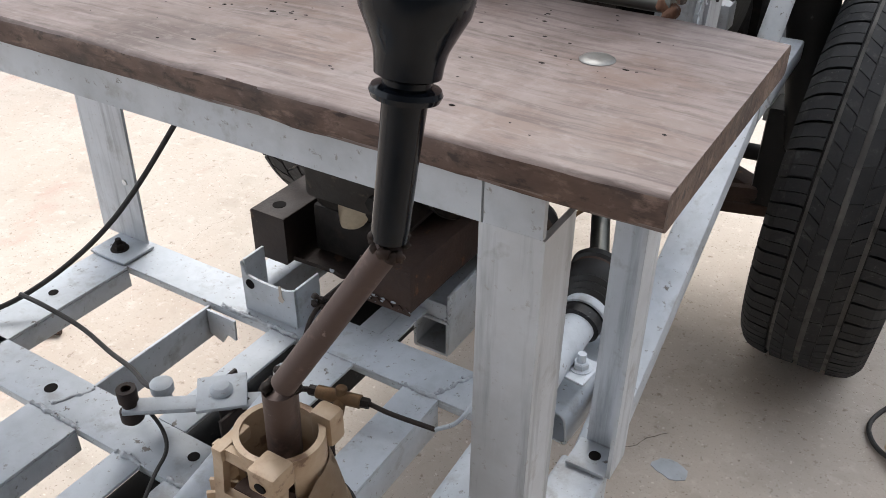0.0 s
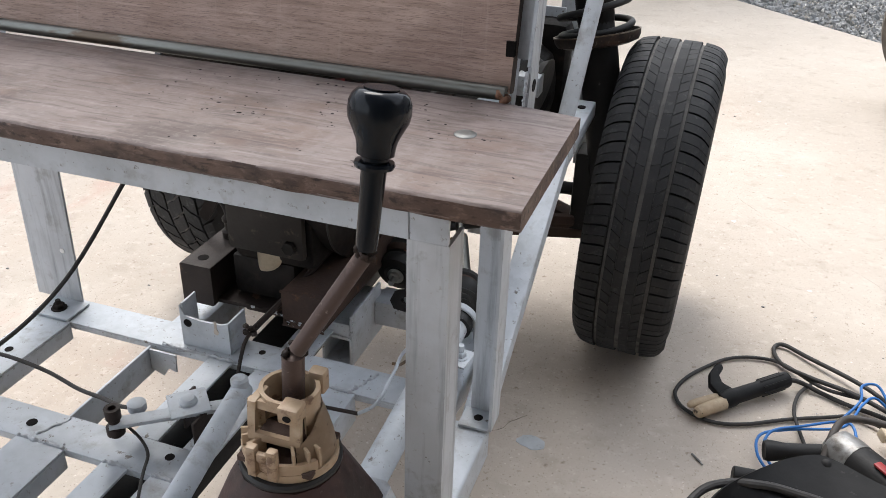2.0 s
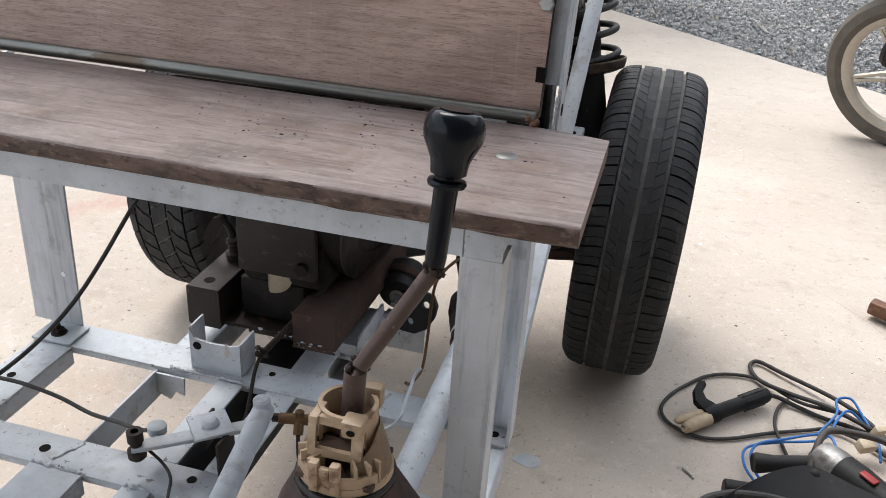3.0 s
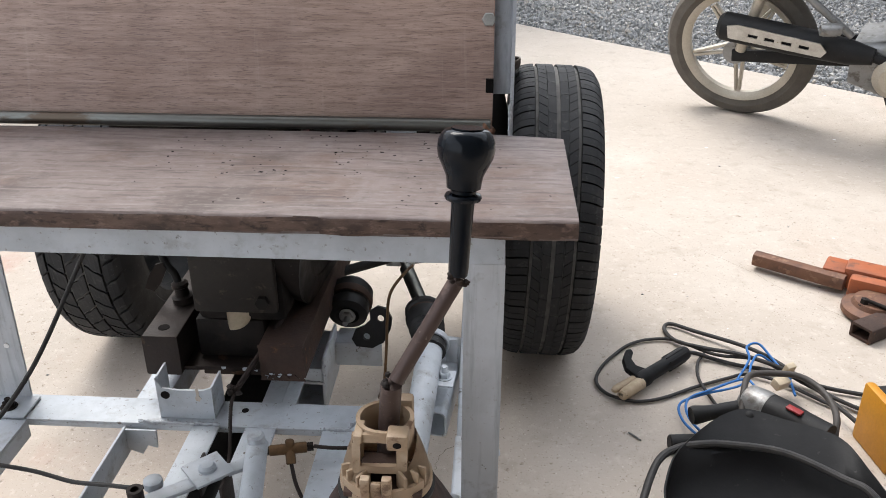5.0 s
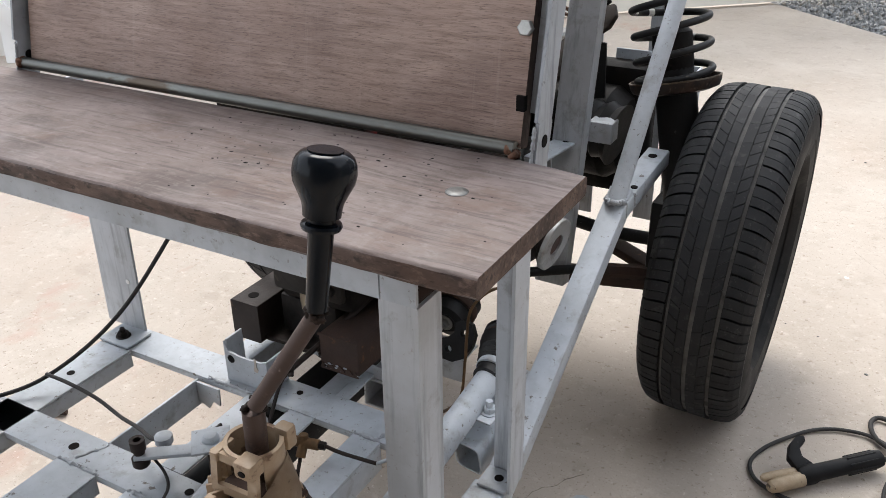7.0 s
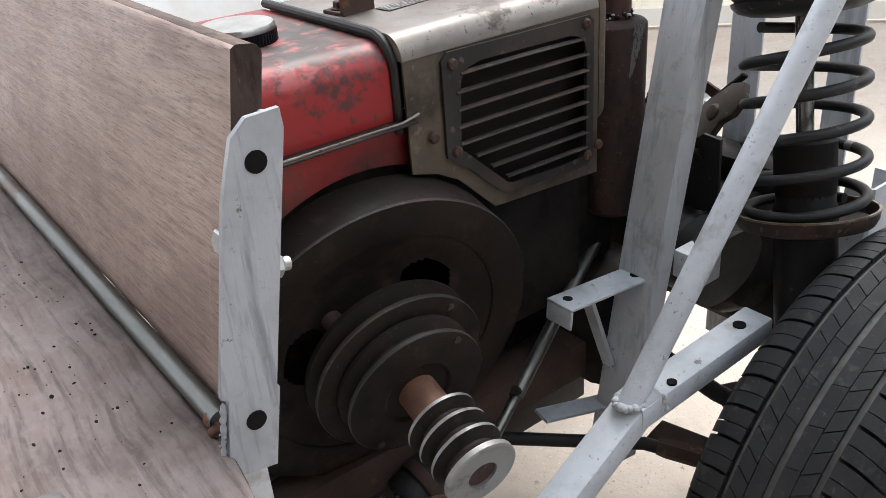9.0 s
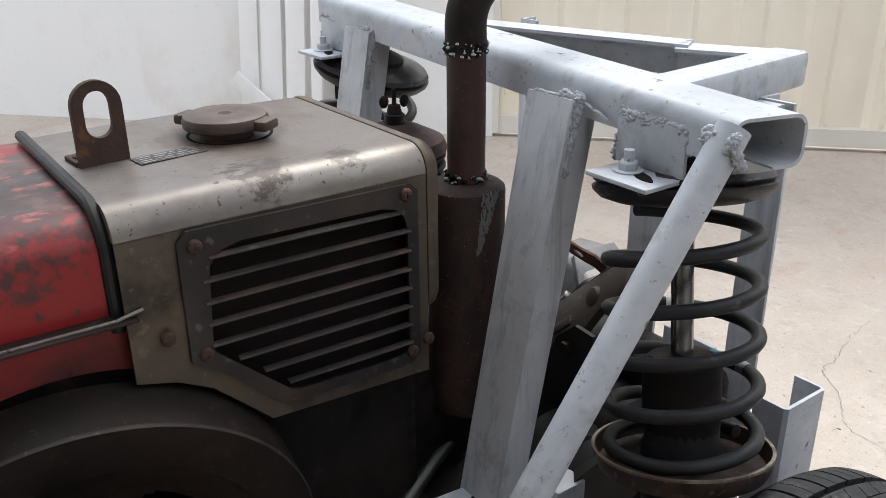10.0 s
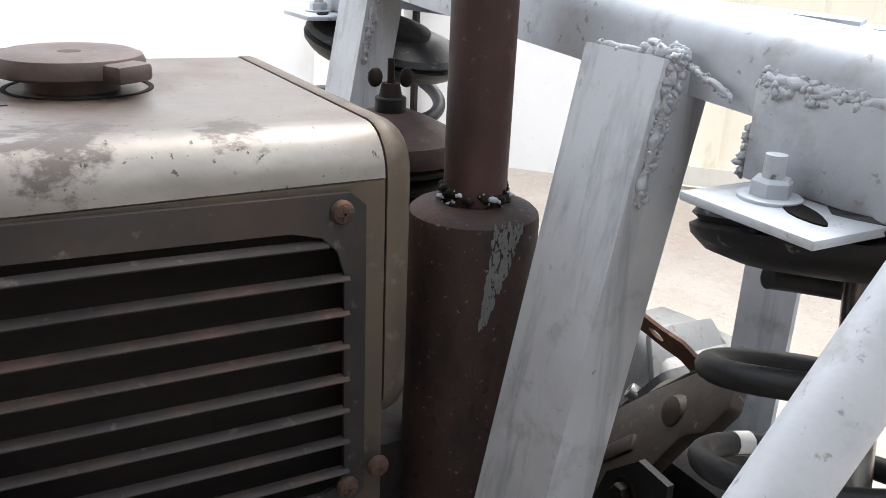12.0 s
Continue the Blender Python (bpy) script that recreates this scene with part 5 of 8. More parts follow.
def block_tread(c, w, r):
    """Chunky interlocked blocks."""
    vv, ff = [], []
    h = w / 2

    def crown(x):
        q = abs(x) / h
        return r - 0.014 * max(0, (q - 0.42) / 0.53) ** 2.1 - 0.55 * max(0, q - 0.75) ** 2

    N = 44
    da = 2 * math.pi / N
    for lane, (xa, xb) in enumerate(((-1.0, -0.60), (-0.55, -0.22), (-0.17, 0.17), (0.22, 0.55), (0.60, 1.0))):
        for k in range(N):
            o = (0.5 if lane % 2 else 0.0) * da
            a0, a1 = k * da + o, (k + 0.86) * da + o
            t = 0.14 * da * (1 if lane % 2 else -1)
            xs = [h * (xa + (xb - xa) * i / 4) for i in range(5)]
            lo_e = [(x, a0 + t * (i - 2) + (0.06 * da if i == 2 else 0)) for i, x in enumerate(xs)]
            hi_e = [(x, a + a1 - a0) for x, a in lo_e]
            block(vv, ff, c, lo_e + hi_e[::-1], r - 0.009, crown)
    return vv, ff


def wheel(c, w, r, tread, out, label):
    th = thing("wheel", (c[0], c[1], 0), label, "wheel", "rear wheels")
    bm = B()
    tyre(bm, c, w, r)
    t = part("tyre", bm, RUBBER, th)
    t.data.materials.append(GROOVE)
    for p in t.data.polygons:
        if abs(p.center.x - c[0]) < w * 0.26 and math.hypot(p.center.y - c[1], p.center.z - c[2]) > r - 0.02:
            p.material_index = 1
    vv, ff = tread(c, w, r)
    me = bpy.data.meshes.new("tread")
    me.from_pydata(vv, [], ff)
    me.materials.append(TREAD)
    ob = new("tread", me)
    ob.parent = t
    ob["label"] = "moulded tread blocks between grooves"
    # pressed steel rim with vent holes
    bm = B()
    h = w / 2 * out
    prof = [(0.193, -0.80), (0.188, -0.80), (0.178, -0.6), (0.165, -0.3), (0.165, 0.45), (0.178, 0.62), (0.19, 0.80), (0.195, 0.84), (0.193, 0.78), (0.178, 0.56)]
    n = 72
    rings = [[bm.verts.new(V(c) + V((b * h, a * math.cos(2 * math.pi * k / n), a * math.sin(2 * math.pi * k / n)))) for k in range(n)] for a, b in prof]
    for p, q in zip(rings, rings[1:]):
        for k in range(n):
            bm.faces.new((p[k], p[(k + 1) % n], q[(k + 1) % n], q[k]))
    rim = part("rim", bm, BLACK, th, "black pressed-steel rim")
    bm = B()
    dish = [(0.172, 0.52), (0.166, 0.58), (0.157, 0.62), (0.149, 0.63), (0.140, 0.62), (0.131, 0.60), (0.122, 0.56), (0.100, 0.46), (0.080, 0.50), (0.065, 0.53), (0.040, 0.50), (0.030, 0.50)]
    rings = [[bm.verts.new(V(c) + V((b * h, a * math.cos(2 * math.pi * k / n), a * math.sin(2 * math.pi * k / n)))) for k in range(n)] for a, b in dish]
    for i, (p, q) in enumerate(zip(rings, rings[1:])):
        for k in range(n):
            if 2 <= i <= 5 and k % 6 in (2, 3):
                continue
            bm.faces.new((p[k], p[(k + 1) % n], q[(k + 1) % n], q[k]))
    bm.faces.new(rings[-1])
    bmesh.ops.solidify(bm, geom=bm.faces[:], thickness=0.003)
    part("disc", bm, RIMPAINT, rim, "dusty dark grey wheel disc with round holes")
    for k in range(4):
        a = 2 * math.pi * k / 4 + 0.4
        bm = B()
        p = V(c) + V((0.51 * h, 0.05 * math.cos(a), 0.05 * math.sin(a)))
        bolt_head(bm, p, (out, 0, 0), 0.010, 0.014)
        part("wheel_bolt", bm, IRON, rim)
    return th


RW = (0.025, 0.982, TYRE_R)
LW = (-0.872, 0.995, TYRE_R)
rear_wheel = wheel(RW, TYRE_W, TYRE_R, road_tread, 1, "worn black road tyre on a black steel rim")
rear_wheel.rotation_euler = (0, radians(1.6), 0)      # camber
wheel(LW, 0.185, TYRE_R, block_tread, -1, "black block-tread tyre on a black steel rim")

# hub centre of the near wheel
bm = B()
lathe(bm, [(0.034, 0), (0.034, 0.6), (0.028, 0.9), (0.012, 1)], V(RW) + V((0.040, 0, 0)), V(RW) + V((0.066, 0, 0)), 24)
hub = part("hub_centre", bm, RUST, rear_wheel, "rusty hub centre")

# ---- suspension struts ----


def strut(bot, top, label):
    th = thing("suspension_strut", (bot[0], bot[1], 0.35), label, "strut", "suspension struts")
    bot, top = V(bot), V(top)
    ax = (top - bot).normalized()
    L = (top - bot).length
    foot = bot - ax * 0.27
    bm = B()
    lathe(bm, [(0.034, 0), (0.036, 0.02), (0.036, 0.80), (0.033, 0.82), (0.033, 1)], foot, bot + ax * 0.085, 28)
    part("damper_body", bm, BLACK, th)
    bm = B()
    lathe(bm, [(0.032, 0), (0.0335, 0.2), (0.0345, 0.3), (0.0345, 0.92), (0.028, 1)], bot + ax * 0.02, bot + ax * 0.098, 24)
    part("bump_cap", bm, GRIME, th)
    bm = B()
    cyl(bm, bot + ax * 0.09, top, 0.0098, 20)
    part("piston_rod", bm, PISTON, th, "oily steel piston rod")
    # spring dish
    bm = B()
    lathe(bm, [(0.034, 0.0), (0.060, 0.12), (0.074, 0.3), (0.078, 0.62), (0.0795, 1.0), (0.077, 1.0), (0.075, 0.66), (0.073, 0.42), (0.053, 0.34), (0.035, 0.5)], bot - ax * 0.012, bot + ax * 0.013, 48, cap=False)
    dish_ = part("spring_dish", bm, DISH_RUST, th, "oily rust-brown pressed spring seat")
    bm = B()
    lathe(bm, [(0.0766, 0), (0.0768, 1), (0.0798, 1), (0.0798, 0)], bot + ax * 0.0120, bot + ax * 0.0142, 48, cap=False)
    part("dish_edge", bm, HOOD, dish_, "bare worn edge")
    # coil
    bm = B()
    s, u, w = frame_of(bot, top, (0, 1, 0))
    path = []
    steps = 190
    for i in range(steps + 1):
        k = -0.6 + 5.25 * i / steps           # turns, counted from the pass that lies in the dish
        z = 0.0165 + 0.0440 * k if k > 0 else 0.0165 + 0.004 * k
        a = 2 * math.pi * k - radians(64)
        path.append(bot + w * z + (s * math.cos(a) + u * math.sin(a)) * 0.0640)
    sweep(bm, path, 0.0063, 14)
    coil = part("coil_spring", bm, SPRING, th, "scuffed black coil spring")
    for i, n, m in ((114, 2, WHITE), (118, 2, WHITE), (74, 2, TEAL), (71, 2, ALU)):
        bm = B()
        sweep(bm, [V((0, 0, 0.0002)) + p for p in path[i:i + n]], 0.0065, 12)
        part("paint_mark", bm, m, coil, "small paint mark")
    # rubber top mount
    bm = B()
    lathe(bm, [(0.034, 0), (0.056, 0.08), (0.070, 0.22), (0.0765, 0.40), (0.0775, 0.52), (0.073, 0.58), (0.0765, 0.66), (0.073, 0.80), (0.060, 0.90), (0.050, 1)], top - ax * 0.026, top + ax * 0.010, 48)
    part("top_mount", bm, CHALKED, th, "black rubber top mount with chalky scuffs")
    bm = B()
    lathe(bm, [(0.040, 0), (0.040, 0.5), (0.02, 1)], top + ax * 0.0101, top + ax * 0.020, 24)
    part("mount_plate", bm, BLACK, th)
    return th


strut((-0.104, 0.9725, 0.607), (-0.159, 1.004, 0.856), "black suspension strut with an oily coil spring")
strut((-0.745, 0.990, 0.616), (-0.691, 1.020, 0.868), "black suspension strut half hidden behind the engine")

# ---- the engine ----
FRAME = layered("worn_frame_paint", (0.040, 0.036, 0.034), [((0.075, 0.050, 0.039), 0.7, 14, (1, 1, 1), 0.50, 0.66), ((0.018, 0.017, 0.017), 0.7, 9, (1, 1, 1), 0.48, 0.64), ((0.14, 0.125, 0.11), 0.6, 70, (1, 1, 1), 0.60, 0.67)], (0.36, 0.6), 0.3, bumps=((120, (1, 1, 1), 0.12),))
FRONT = layered("oily_front_casting", (0.022, 0.018, 0.015), [((0.034, 0.027, 0.022), 0.8, 11, (1, 1, 1), 0.46, 0.66), ((0.016, 0.013, 0.011), 0.8, 16, (1, 1, 1), 0.50, 0.64), ((0.09, 0.065, 0.05), 0.6, 60, (1, 1, 1), 0.60, 0.68)], (0.45, 0.75), 0.1, bumps=((120, (1, 1, 1), 0.3),), spec=0.3)
CORE = surf("dusty_radiator_core", (0.0095, 0.008, 0.0072), (0.015, 0.012, 0.0105), (0.7, 0.9), 0, 26, (1, 1, 6), 0.3, 260, spec=0.15)
SLAT = layered("rusted_slat", (0.038, 0.031, 0.028), [((0.090, 0.052, 0.038), 0.75, 18, (1, 1, 1), 0.50, 0.64), ((0.022, 0.019, 0.018), 0.8, 11, (1, 1, 1), 0.48, 0.62), ((0.15, 0.13, 0.115), 0.5, 80, (1, 1, 1), 0.60, 0.68)], (0.45, 0.7), 0.12, spec=0.3)
CAPBROWN = surf("stained_cap", (0.12, 0.085, 0.070), (0.070, 0.052, 0.045), (0.45, 0.65), 0.2, 40, bump=0.15, spots=((0.24, 0.13, 0.07), 0.22, 50))
engine = thing("diesel_engine", (-0.46, 0.62, 0.38), "greasy single-cylinder diesel engine with red fuel tank and worn grey hood", "engine")
XR = -0.306      # right face of the hood
XL = -0.575


def shell(name, x0, x1, y0, y1, z0, z1, r, mat, label="", ny=8, lip=0.0):
    """A sheet hood: rounded along its top edges, open below."""
    bm = B()
    prof = [(x1, z0)]
    for j in range(9):
        a = radians(90 * j / 8)
        prof.append((x1 - r + r * math.cos(a), z1 - r + r * math.sin(a)))
    for j in range(9):
        a = radians(90 + 90 * j / 8)
        prof.append((x0 + r + r * math.cos(a), z1 - r + r * math.sin(a)))
    prof.append((x0, z0))
    rings = []
    for i in range(ny + 1):
        y = y0 + (y1 - y0) * i / ny
        rings.append([bm.verts.new((x, y, z + 0.0015 * math.sin(math.pi * i / ny) * (z > z1 - r))) for x, z in prof])
    for a, b in zip(rings, rings[1:]):
        for k in range(len(prof) - 1):
            bm.faces.new((a[k], a[k + 1], b[k + 1], b[k]))
    bm.faces.new(rings[0])
    bm.faces.new(rings[-1][::-1])
    return part(name, bm, mat, engine, label)


tank = shell("fuel_tank", -0.60, -0.318, 0.345, 0.561, 0.792, 0.868, 0.030, RED, "scuffed red fuel tank")
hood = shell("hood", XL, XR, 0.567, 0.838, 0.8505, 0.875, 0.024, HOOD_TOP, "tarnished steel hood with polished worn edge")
gy0, gy1, gz0, gz1 = 0.610, 0.826, 0.672, 0.850
window = [(0.622, 0.750), (0.626, 0.738), (0.686, 0.680), (0.700, 0.676), (0.806, 0.674), (0.818, 0.682), (0.818, 0.822), (0.806, 0.836), (0.64, 0.838), (0.626, 0.828)]
bm = B()
holed_plate(bm, [(0.567, 0.735), (0.598, 0.726), (0.626, 0.710), (0.674, 0.662), (0.838, 0.652), (0.838, 0.8512), (0.567, 0.8512)], [window], (XR - 0.003, 0, 0), (0, 1, 0), (0, 0, 1), 0.003)
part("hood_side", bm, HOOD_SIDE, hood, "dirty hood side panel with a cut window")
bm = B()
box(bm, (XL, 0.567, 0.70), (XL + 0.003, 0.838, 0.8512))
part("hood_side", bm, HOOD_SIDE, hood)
bm = B()
rings = []
for y, off in ((0.8388, -0.004), (0.8390, 0.0006), (0.8400, 0.0010), (0.8450, 0.0010), (0.8500, -0.0006), (0.8535, -0.0040), (0.8555, -0.0090), (0.8560, -0.0200)):
    rings.append([bm.verts.new((x, y, z)) for x, z in rounded(0.269 + 2 * off, 0.164 + 2 * off, 0.024 + off, 5, (XL + XR) / 2, 0.793)])
for a, b in zip(rings, rings[1:]):
    for k in range(len(a)):
        bm.faces.new((a[k], a[(k + 1) % len(a)], b[(k + 1) % len(a)], b[k]))
bm.faces.new(rings[0])
bm.faces.new(rings[-1][::-1])
bmesh.ops.recalc_face_normals(bm, faces=bm.faces)
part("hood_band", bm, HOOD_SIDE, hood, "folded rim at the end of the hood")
# black rubber seam between tank and hood
bm = B()
path = [(-0.316, 0.5635, 0.780)] + [(-0.318 - 0.030 + 0.033 * math.cos(radians(a)), 0.5635, 0.842 + 0.034 * math.sin(radians(a))) for a in range(0, 91, 15)] + [(-0.57, 0.5635, 0.876)]
sweep(bm, [V(q) - V((0.0015, 0, 0.002)) for q in path], 0.0052, 10)
part("rubber_seam", bm, BOOT, tank, "black rubber strip")
# lower flange of the tank
bm = B()
bar(bm, (-0.310, 0.345, 0.7905), (-0.310, 0.575, 0.7905), 0.022, 0.0025, (0, 0, 1), 0.001)
part("tank_flange", bm, BROWN_STEEL, tank)
bm = B()
sweep(bm, [(-0.3045, 0.345, 0.7925), (-0.3045, 0.56, 0.7925), (-0.304, 0.580, 0.797)], 0.0014, 8)
part("flange_edge", bm, HOOD, tank, "worn bare edge")
# side shroud that curves round the flywheel
FWC = V((-0.31, 0.510, 0.546))
FWA = (V((-0.13, 0.491, 0.506)) - FWC).normalized()
bm = B()
n = 26
top, low = [], []
for i in range(n + 1):
    y = 0.335 + (0.60 - 0.335) * i / n
    d = y - FWC.y
    zc = FWC.z + math.sqrt(max(0.0, 0.204 ** 2 - d * d))
    top.append((y, 0.789))
    low.append((y, min(zc, 0.787)))
for x, flip in ((-0.322, False), (-0.327, True)):
    vt = [bm.verts.new((x, y, z)) for y, z in top]
    vl = [bm.verts.new((x, y, z)) for y, z in low]
    for i in range(n):
        bm.faces.new((vt[i], vl[i], vl[i + 1], vt[i + 1]))
part("side_shroud", bm, RED, tank, "red sheet shroud round the flywheel")
# block, crankcase and cylinder
bm = B()
box(bm, (-0.505, 0.345, 0.395), (-0.372, 0.60, 0.700), 0.012)
box(bm, (-0.595, 0.352, 0.640), (-0.335, 0.60, 0.790), 0.012)
part("crankcase", bm, GRIME, engine, "black oily crankcase")
bm = B()
box(bm, (-0.572, 0.601, 0.46), (-0.338, 0.848, 0.70), 0.014)
part("cylinder_block", bm, GRIME, engine)
bm = B()
box(bm, (-0.53, 0.85, 0.48), (-0.36, 0.935, 0.66), 0.012)
part("cylinder_head", bm, GRIME, engine)
# dark block added where pale slab would show under the engine
bm = B()
box(bm, (-0.42, 0.850, 0.30), (-0.305, 0.985, 0.475), 0.025)
part("dark_infill", bm, GRIME, engine, "dark block added to fill the gap under the engine")
bm = B()
box(bm, (-0.503, 0.330, 0.418), (-0.380, 0.3445, 0.60), 0.006)
part("front_cover", bm, FRONT, engine, "brown-grey oily front cover")
bm = B()
cyl(bm, (-0.400, 0.3300, 0.440), (-0.400, 0.322, 0.440), 0.010, 6)
part("cover_bolt", bm, GRIME, engine)
bm = B()
lathe(bm, [(0.026, 0), (0.026, 0.9), (0.024, 1)], (-0.452, 0.350, 0.411), (-0.448, 0.338, 0.411), 24)
for v in bm.verts:
    v.co.x = max(v.co.x, -0.455)
part("inspection_tab", bm, SOCKET, engine, "pale half-round tab")
bm = B()
box(bm, (-0.512, 0.352, 0.330), (-0.409, 0.90, 0.3945), 0.004)
part("sump", bm, GRIME, engine, "oily black sump")
bm = B()
sweep(bm, smooth_path([(-0.553, 0.420, 0.386), (-0.560, 0.420, 0.430), (-0.576, 0.422, 0.460), (-0.598, 0.44, 0.56), (-0.590, 0.46, 0.66)], 6), 0.0062, 12)
rod_ = part("control_rod", bm, BLACK, engine, "thin black control rod")
bm = B()
lathe(bm, [(0.016, 0), (0.017, 0.3), (0.011, 0.36), (0.0105, 0.7), (0.013, 0.75), (0.013, 0.9), (0.008, 1)], (-0.552, 0.420, 0.3835), (-0.556, 0.420, 0.420), 20)
part("rod_foot", bm, IRON, rod_, "stepped rubber foot")
bm = B()
plate(bm, [(-0.020, -0.018), (-0.006, -0.024), (0.006, -0.010), (0.018, 0.014), (0.014, 0.026), (0.002, 0.022), (-0.010, 0.004)], (-0.588, 0.418, 0.428), (1, 0, 0), (0, 0, 1), 0.005)
part("rod_lever", bm, IRON, rod_, "small black lever")
# grille
bm = B()
outer = [(gy0, 0.740), (0.636, 0.722), (0.678, 0.682), (0.692, 0.674), (gy1 - 0.01, gz0 - 0.004), (gy1, gz0 + 0.006), (gy1, gz1 - 0.010), (gy1 - 0.008, gz1 - 0.003), (gy0 + 0.008, gz1), (gy0, gz1 - 0.008)]
inner = [(0.6285, 0.752), (0.6300, 0.744), (0.690, 0.688), (0.700, 0.684), (0.802, 0.680), (0.811, 0.683), (0.8145, 0.692), (0.8145, 0.806), (0.811, 0.818), (0.803, 0.826), (0.788, 0.830), (0.660, 0.833), (0.643, 0.829), (0.633, 0.818)]
holed_plate(bm, outer, [inner], (XR + 0.0015, 0, 0), (0, 1, 0), (0, 0, 1), 0.003)
grille = part("grille_frame", bm, FRAME, engine, "dark pressed grille frame")
for k in range(8):
    z = 0.6915 + k * 0.0186
    ya = 0.6265 + max(0, (0.748 - z)) * 1.12 + max(0, z - 0.815) * 1.0
    yb = gy1 - 0.009 - max(0, z - 0.815) * 1.6
    bm = B()
    pth = []
    for i in range(13):
        t = i / 12
        pth.append((XR + 0.0055 + 0.004 * math.sin(math.pi * t), ya + (yb - ya) * t, z + 0.0022 * math.sin(math.pi * t) + 0.003 * (1 - t)))
    rings = []
    for p in pth:
        rings.append([bm.verts.new(V(p) + V(q)) for q in ((-0.0045, 0, 0.0022), (0.000, 0, 0.0011), (0.0012, 0, -0.0002), (0.0004, 0, -0.0012), (-0.0047, 0, 0.0008))])
    for a, b in zip(rings, rings[1:]):
        for i in range(5):
            bm.faces.new((a[i], a[(i + 1) % 5], b[(i + 1) % 5], b[i]))
    bm.faces.new(rings[0][::-1])
    bm.faces.new(rings[-1])
    part("slat", bm, SLAT, grille, "rust-edged curved slat")
bm = B()
box(bm, (XR - 0.030, gy0 - 0.02, 0.655), (XR - 0.022, gy1 + 0.012, 0.850))
part("radiator_core", bm, CORE, engine, "dark radiator core behind the slats")
for y, z in ((gy0 + 0.013, 0.837), (gy1 - 0.013, 0.838), (gy0 + 0.012, 0.745), (gy1 - 0.010, 0.682), (0.594, 0.768), (0.834, 0.690)):
    bm = B()
    c = V((XR + 0.0045, y, z))
    lathe(bm, [(0.0062, 0), (0.0062, 0.3), (0.005, 0.8), (0.003, 1)], c, c + V((0.0045, 0, 0)), 16)
    box(bm, c + V((0.0044, -0.004, -0.0007)), c + V((0.0049, 0.004, 0.0007)))
    box(bm, c + V((0.0044, -0.0007, -0.004)), c + V((0.0049, 0.0007, 0.004)))
    part("screw", bm, RUST, grille, "rusty cross-head screw")
# caps
bm = B()
c = V((-0.446, 0.468, 0.866))
lathe(bm, [(0.034, 0), (0.034, 0.1), (0.0375, 0.12), (0.0385, 0.7), (0.0375, 0.72)], c, c + V((0, 0, 0.022)), 64)
cap = part("fuel_cap", bm, KNOB, engine, "black ribbed cap with a bright metal top")
bm = B()
lathe(bm, [(0.0385, 0), (0.0385, 0.5), (0.037, 1.0)], c + V((0, 0, 0.0159)), c + V((0, 0, 0.022)), 48)
part("cap_top", bm, CHROME, cap, "brushed metal disc")
bm = B()
for k in range(60):
    a = 2 * math.pi * k / 60
    p = c + V((0.0385 * math.cos(a), 0.0385 * math.sin(a), 0.003))
    cyl(bm, p, p + V((0, 0, 0.012)), 0.0011, 5)
part("ribs", bm, KNOB, cap)
bm = B()
c = V((-0.450, 0.716, 0.8735))
lathe(bm, [(0.0245, 0), (0.0245, 0.42), (0.0370, 0.46), (0.0385, 0.52), (0.0392, 0.74), (0.0375, 0.90), (0.033, 0.97), (0.020, 1.0), (0.012, 0.95)], c, c + V((0, 0, 0.024)), 48)
rcap = part("radiator_cap", bm, CAPBROWN, engine, "brown radiator cap with two ears")
for a in (0.6, 0.6 + math.pi):
    bm = B()
    d = V((math.cos(a), math.sin(a), 0))
    box(bm, (-0.012, -0.008, 0), (0.012, 0.008, 0.010), 0.003, Matrix.Translation(c + d * 0.041 + V((0, 0, 0.0105))) @ Matrix.Rotation(a + math.pi / 2, 4, "Z"))
    part("cap_ear", bm, CAPBROWN, rcap)
bm = B()
lathe(bm, [(0.021, 0), (0.020, 0.7), (0.013, 0.8), (0.010, 0.3), (0.007, 0.3), (0.006, 1.0), (0.003, 1.1)], c + V((0, 0, 0.0212)), c + V((0, 0, 0.0230)), 32)
part("cap_boss", bm, RUST, rcap, "rust-stained raised centre")
bm = B()
lathe(bm, [(0.0365, 0), (0.0365, 1), (0.0392, 1), (0.0392, 0)], c + V((0, 0.003, 0.0010)), c + V((0, 0.003, 0.0034)), 48, cap=False)
part("filler_ring", bm, DARK, rcap, "dark gap round the filler neck")
# lifting eye
bm = B()
u = V((-0.08, 0.997, 0)).normalized()
o = V((-0.432, 0.600, 0.8745))
w, h = 0.0205, 0.070
out = [(-w, 0)] + [(w, 0)] + [(w * math.cos(radians(a)), h - w + w * math.sin(radians(a))) for a in range(0, 181, 15)]
slot = [(0.011 * math.cos(radians(a)), h - w + 0.012 * math.sin(radians(a))) for a in range(0, 181, 20)] + [(0.011 * math.cos(radians(a)), 0.034 + 0.011 * math.sin(radians(a))) for a in range(180, 361, 20)]
holed_plate(bm, out, [slot], o, u, (0, 0, 1), 0.006)
eye = part("lifting_eye", bm, RUST, engine, "brown steel lifting eye")
bm = B()
nrm = u.cross(V((0, 0, 1)))
box(bm, (-0.022, -0.030, 0), (0.022, 0.0, 0.005), 0.001, Matrix.Translation(o - V((0, 0, 0.0005))) @ Matrix.Rotation(math.atan2(u.y, u.x), 4, "Z") @ Matrix.Translation((0, 0.030, 0)))
t = o + V((0, 0, 0.0045)) + Matrix.Rotation(math.atan2(u.y, u.x), 3, "Z") @ V((-0.008, 0.016, 0))
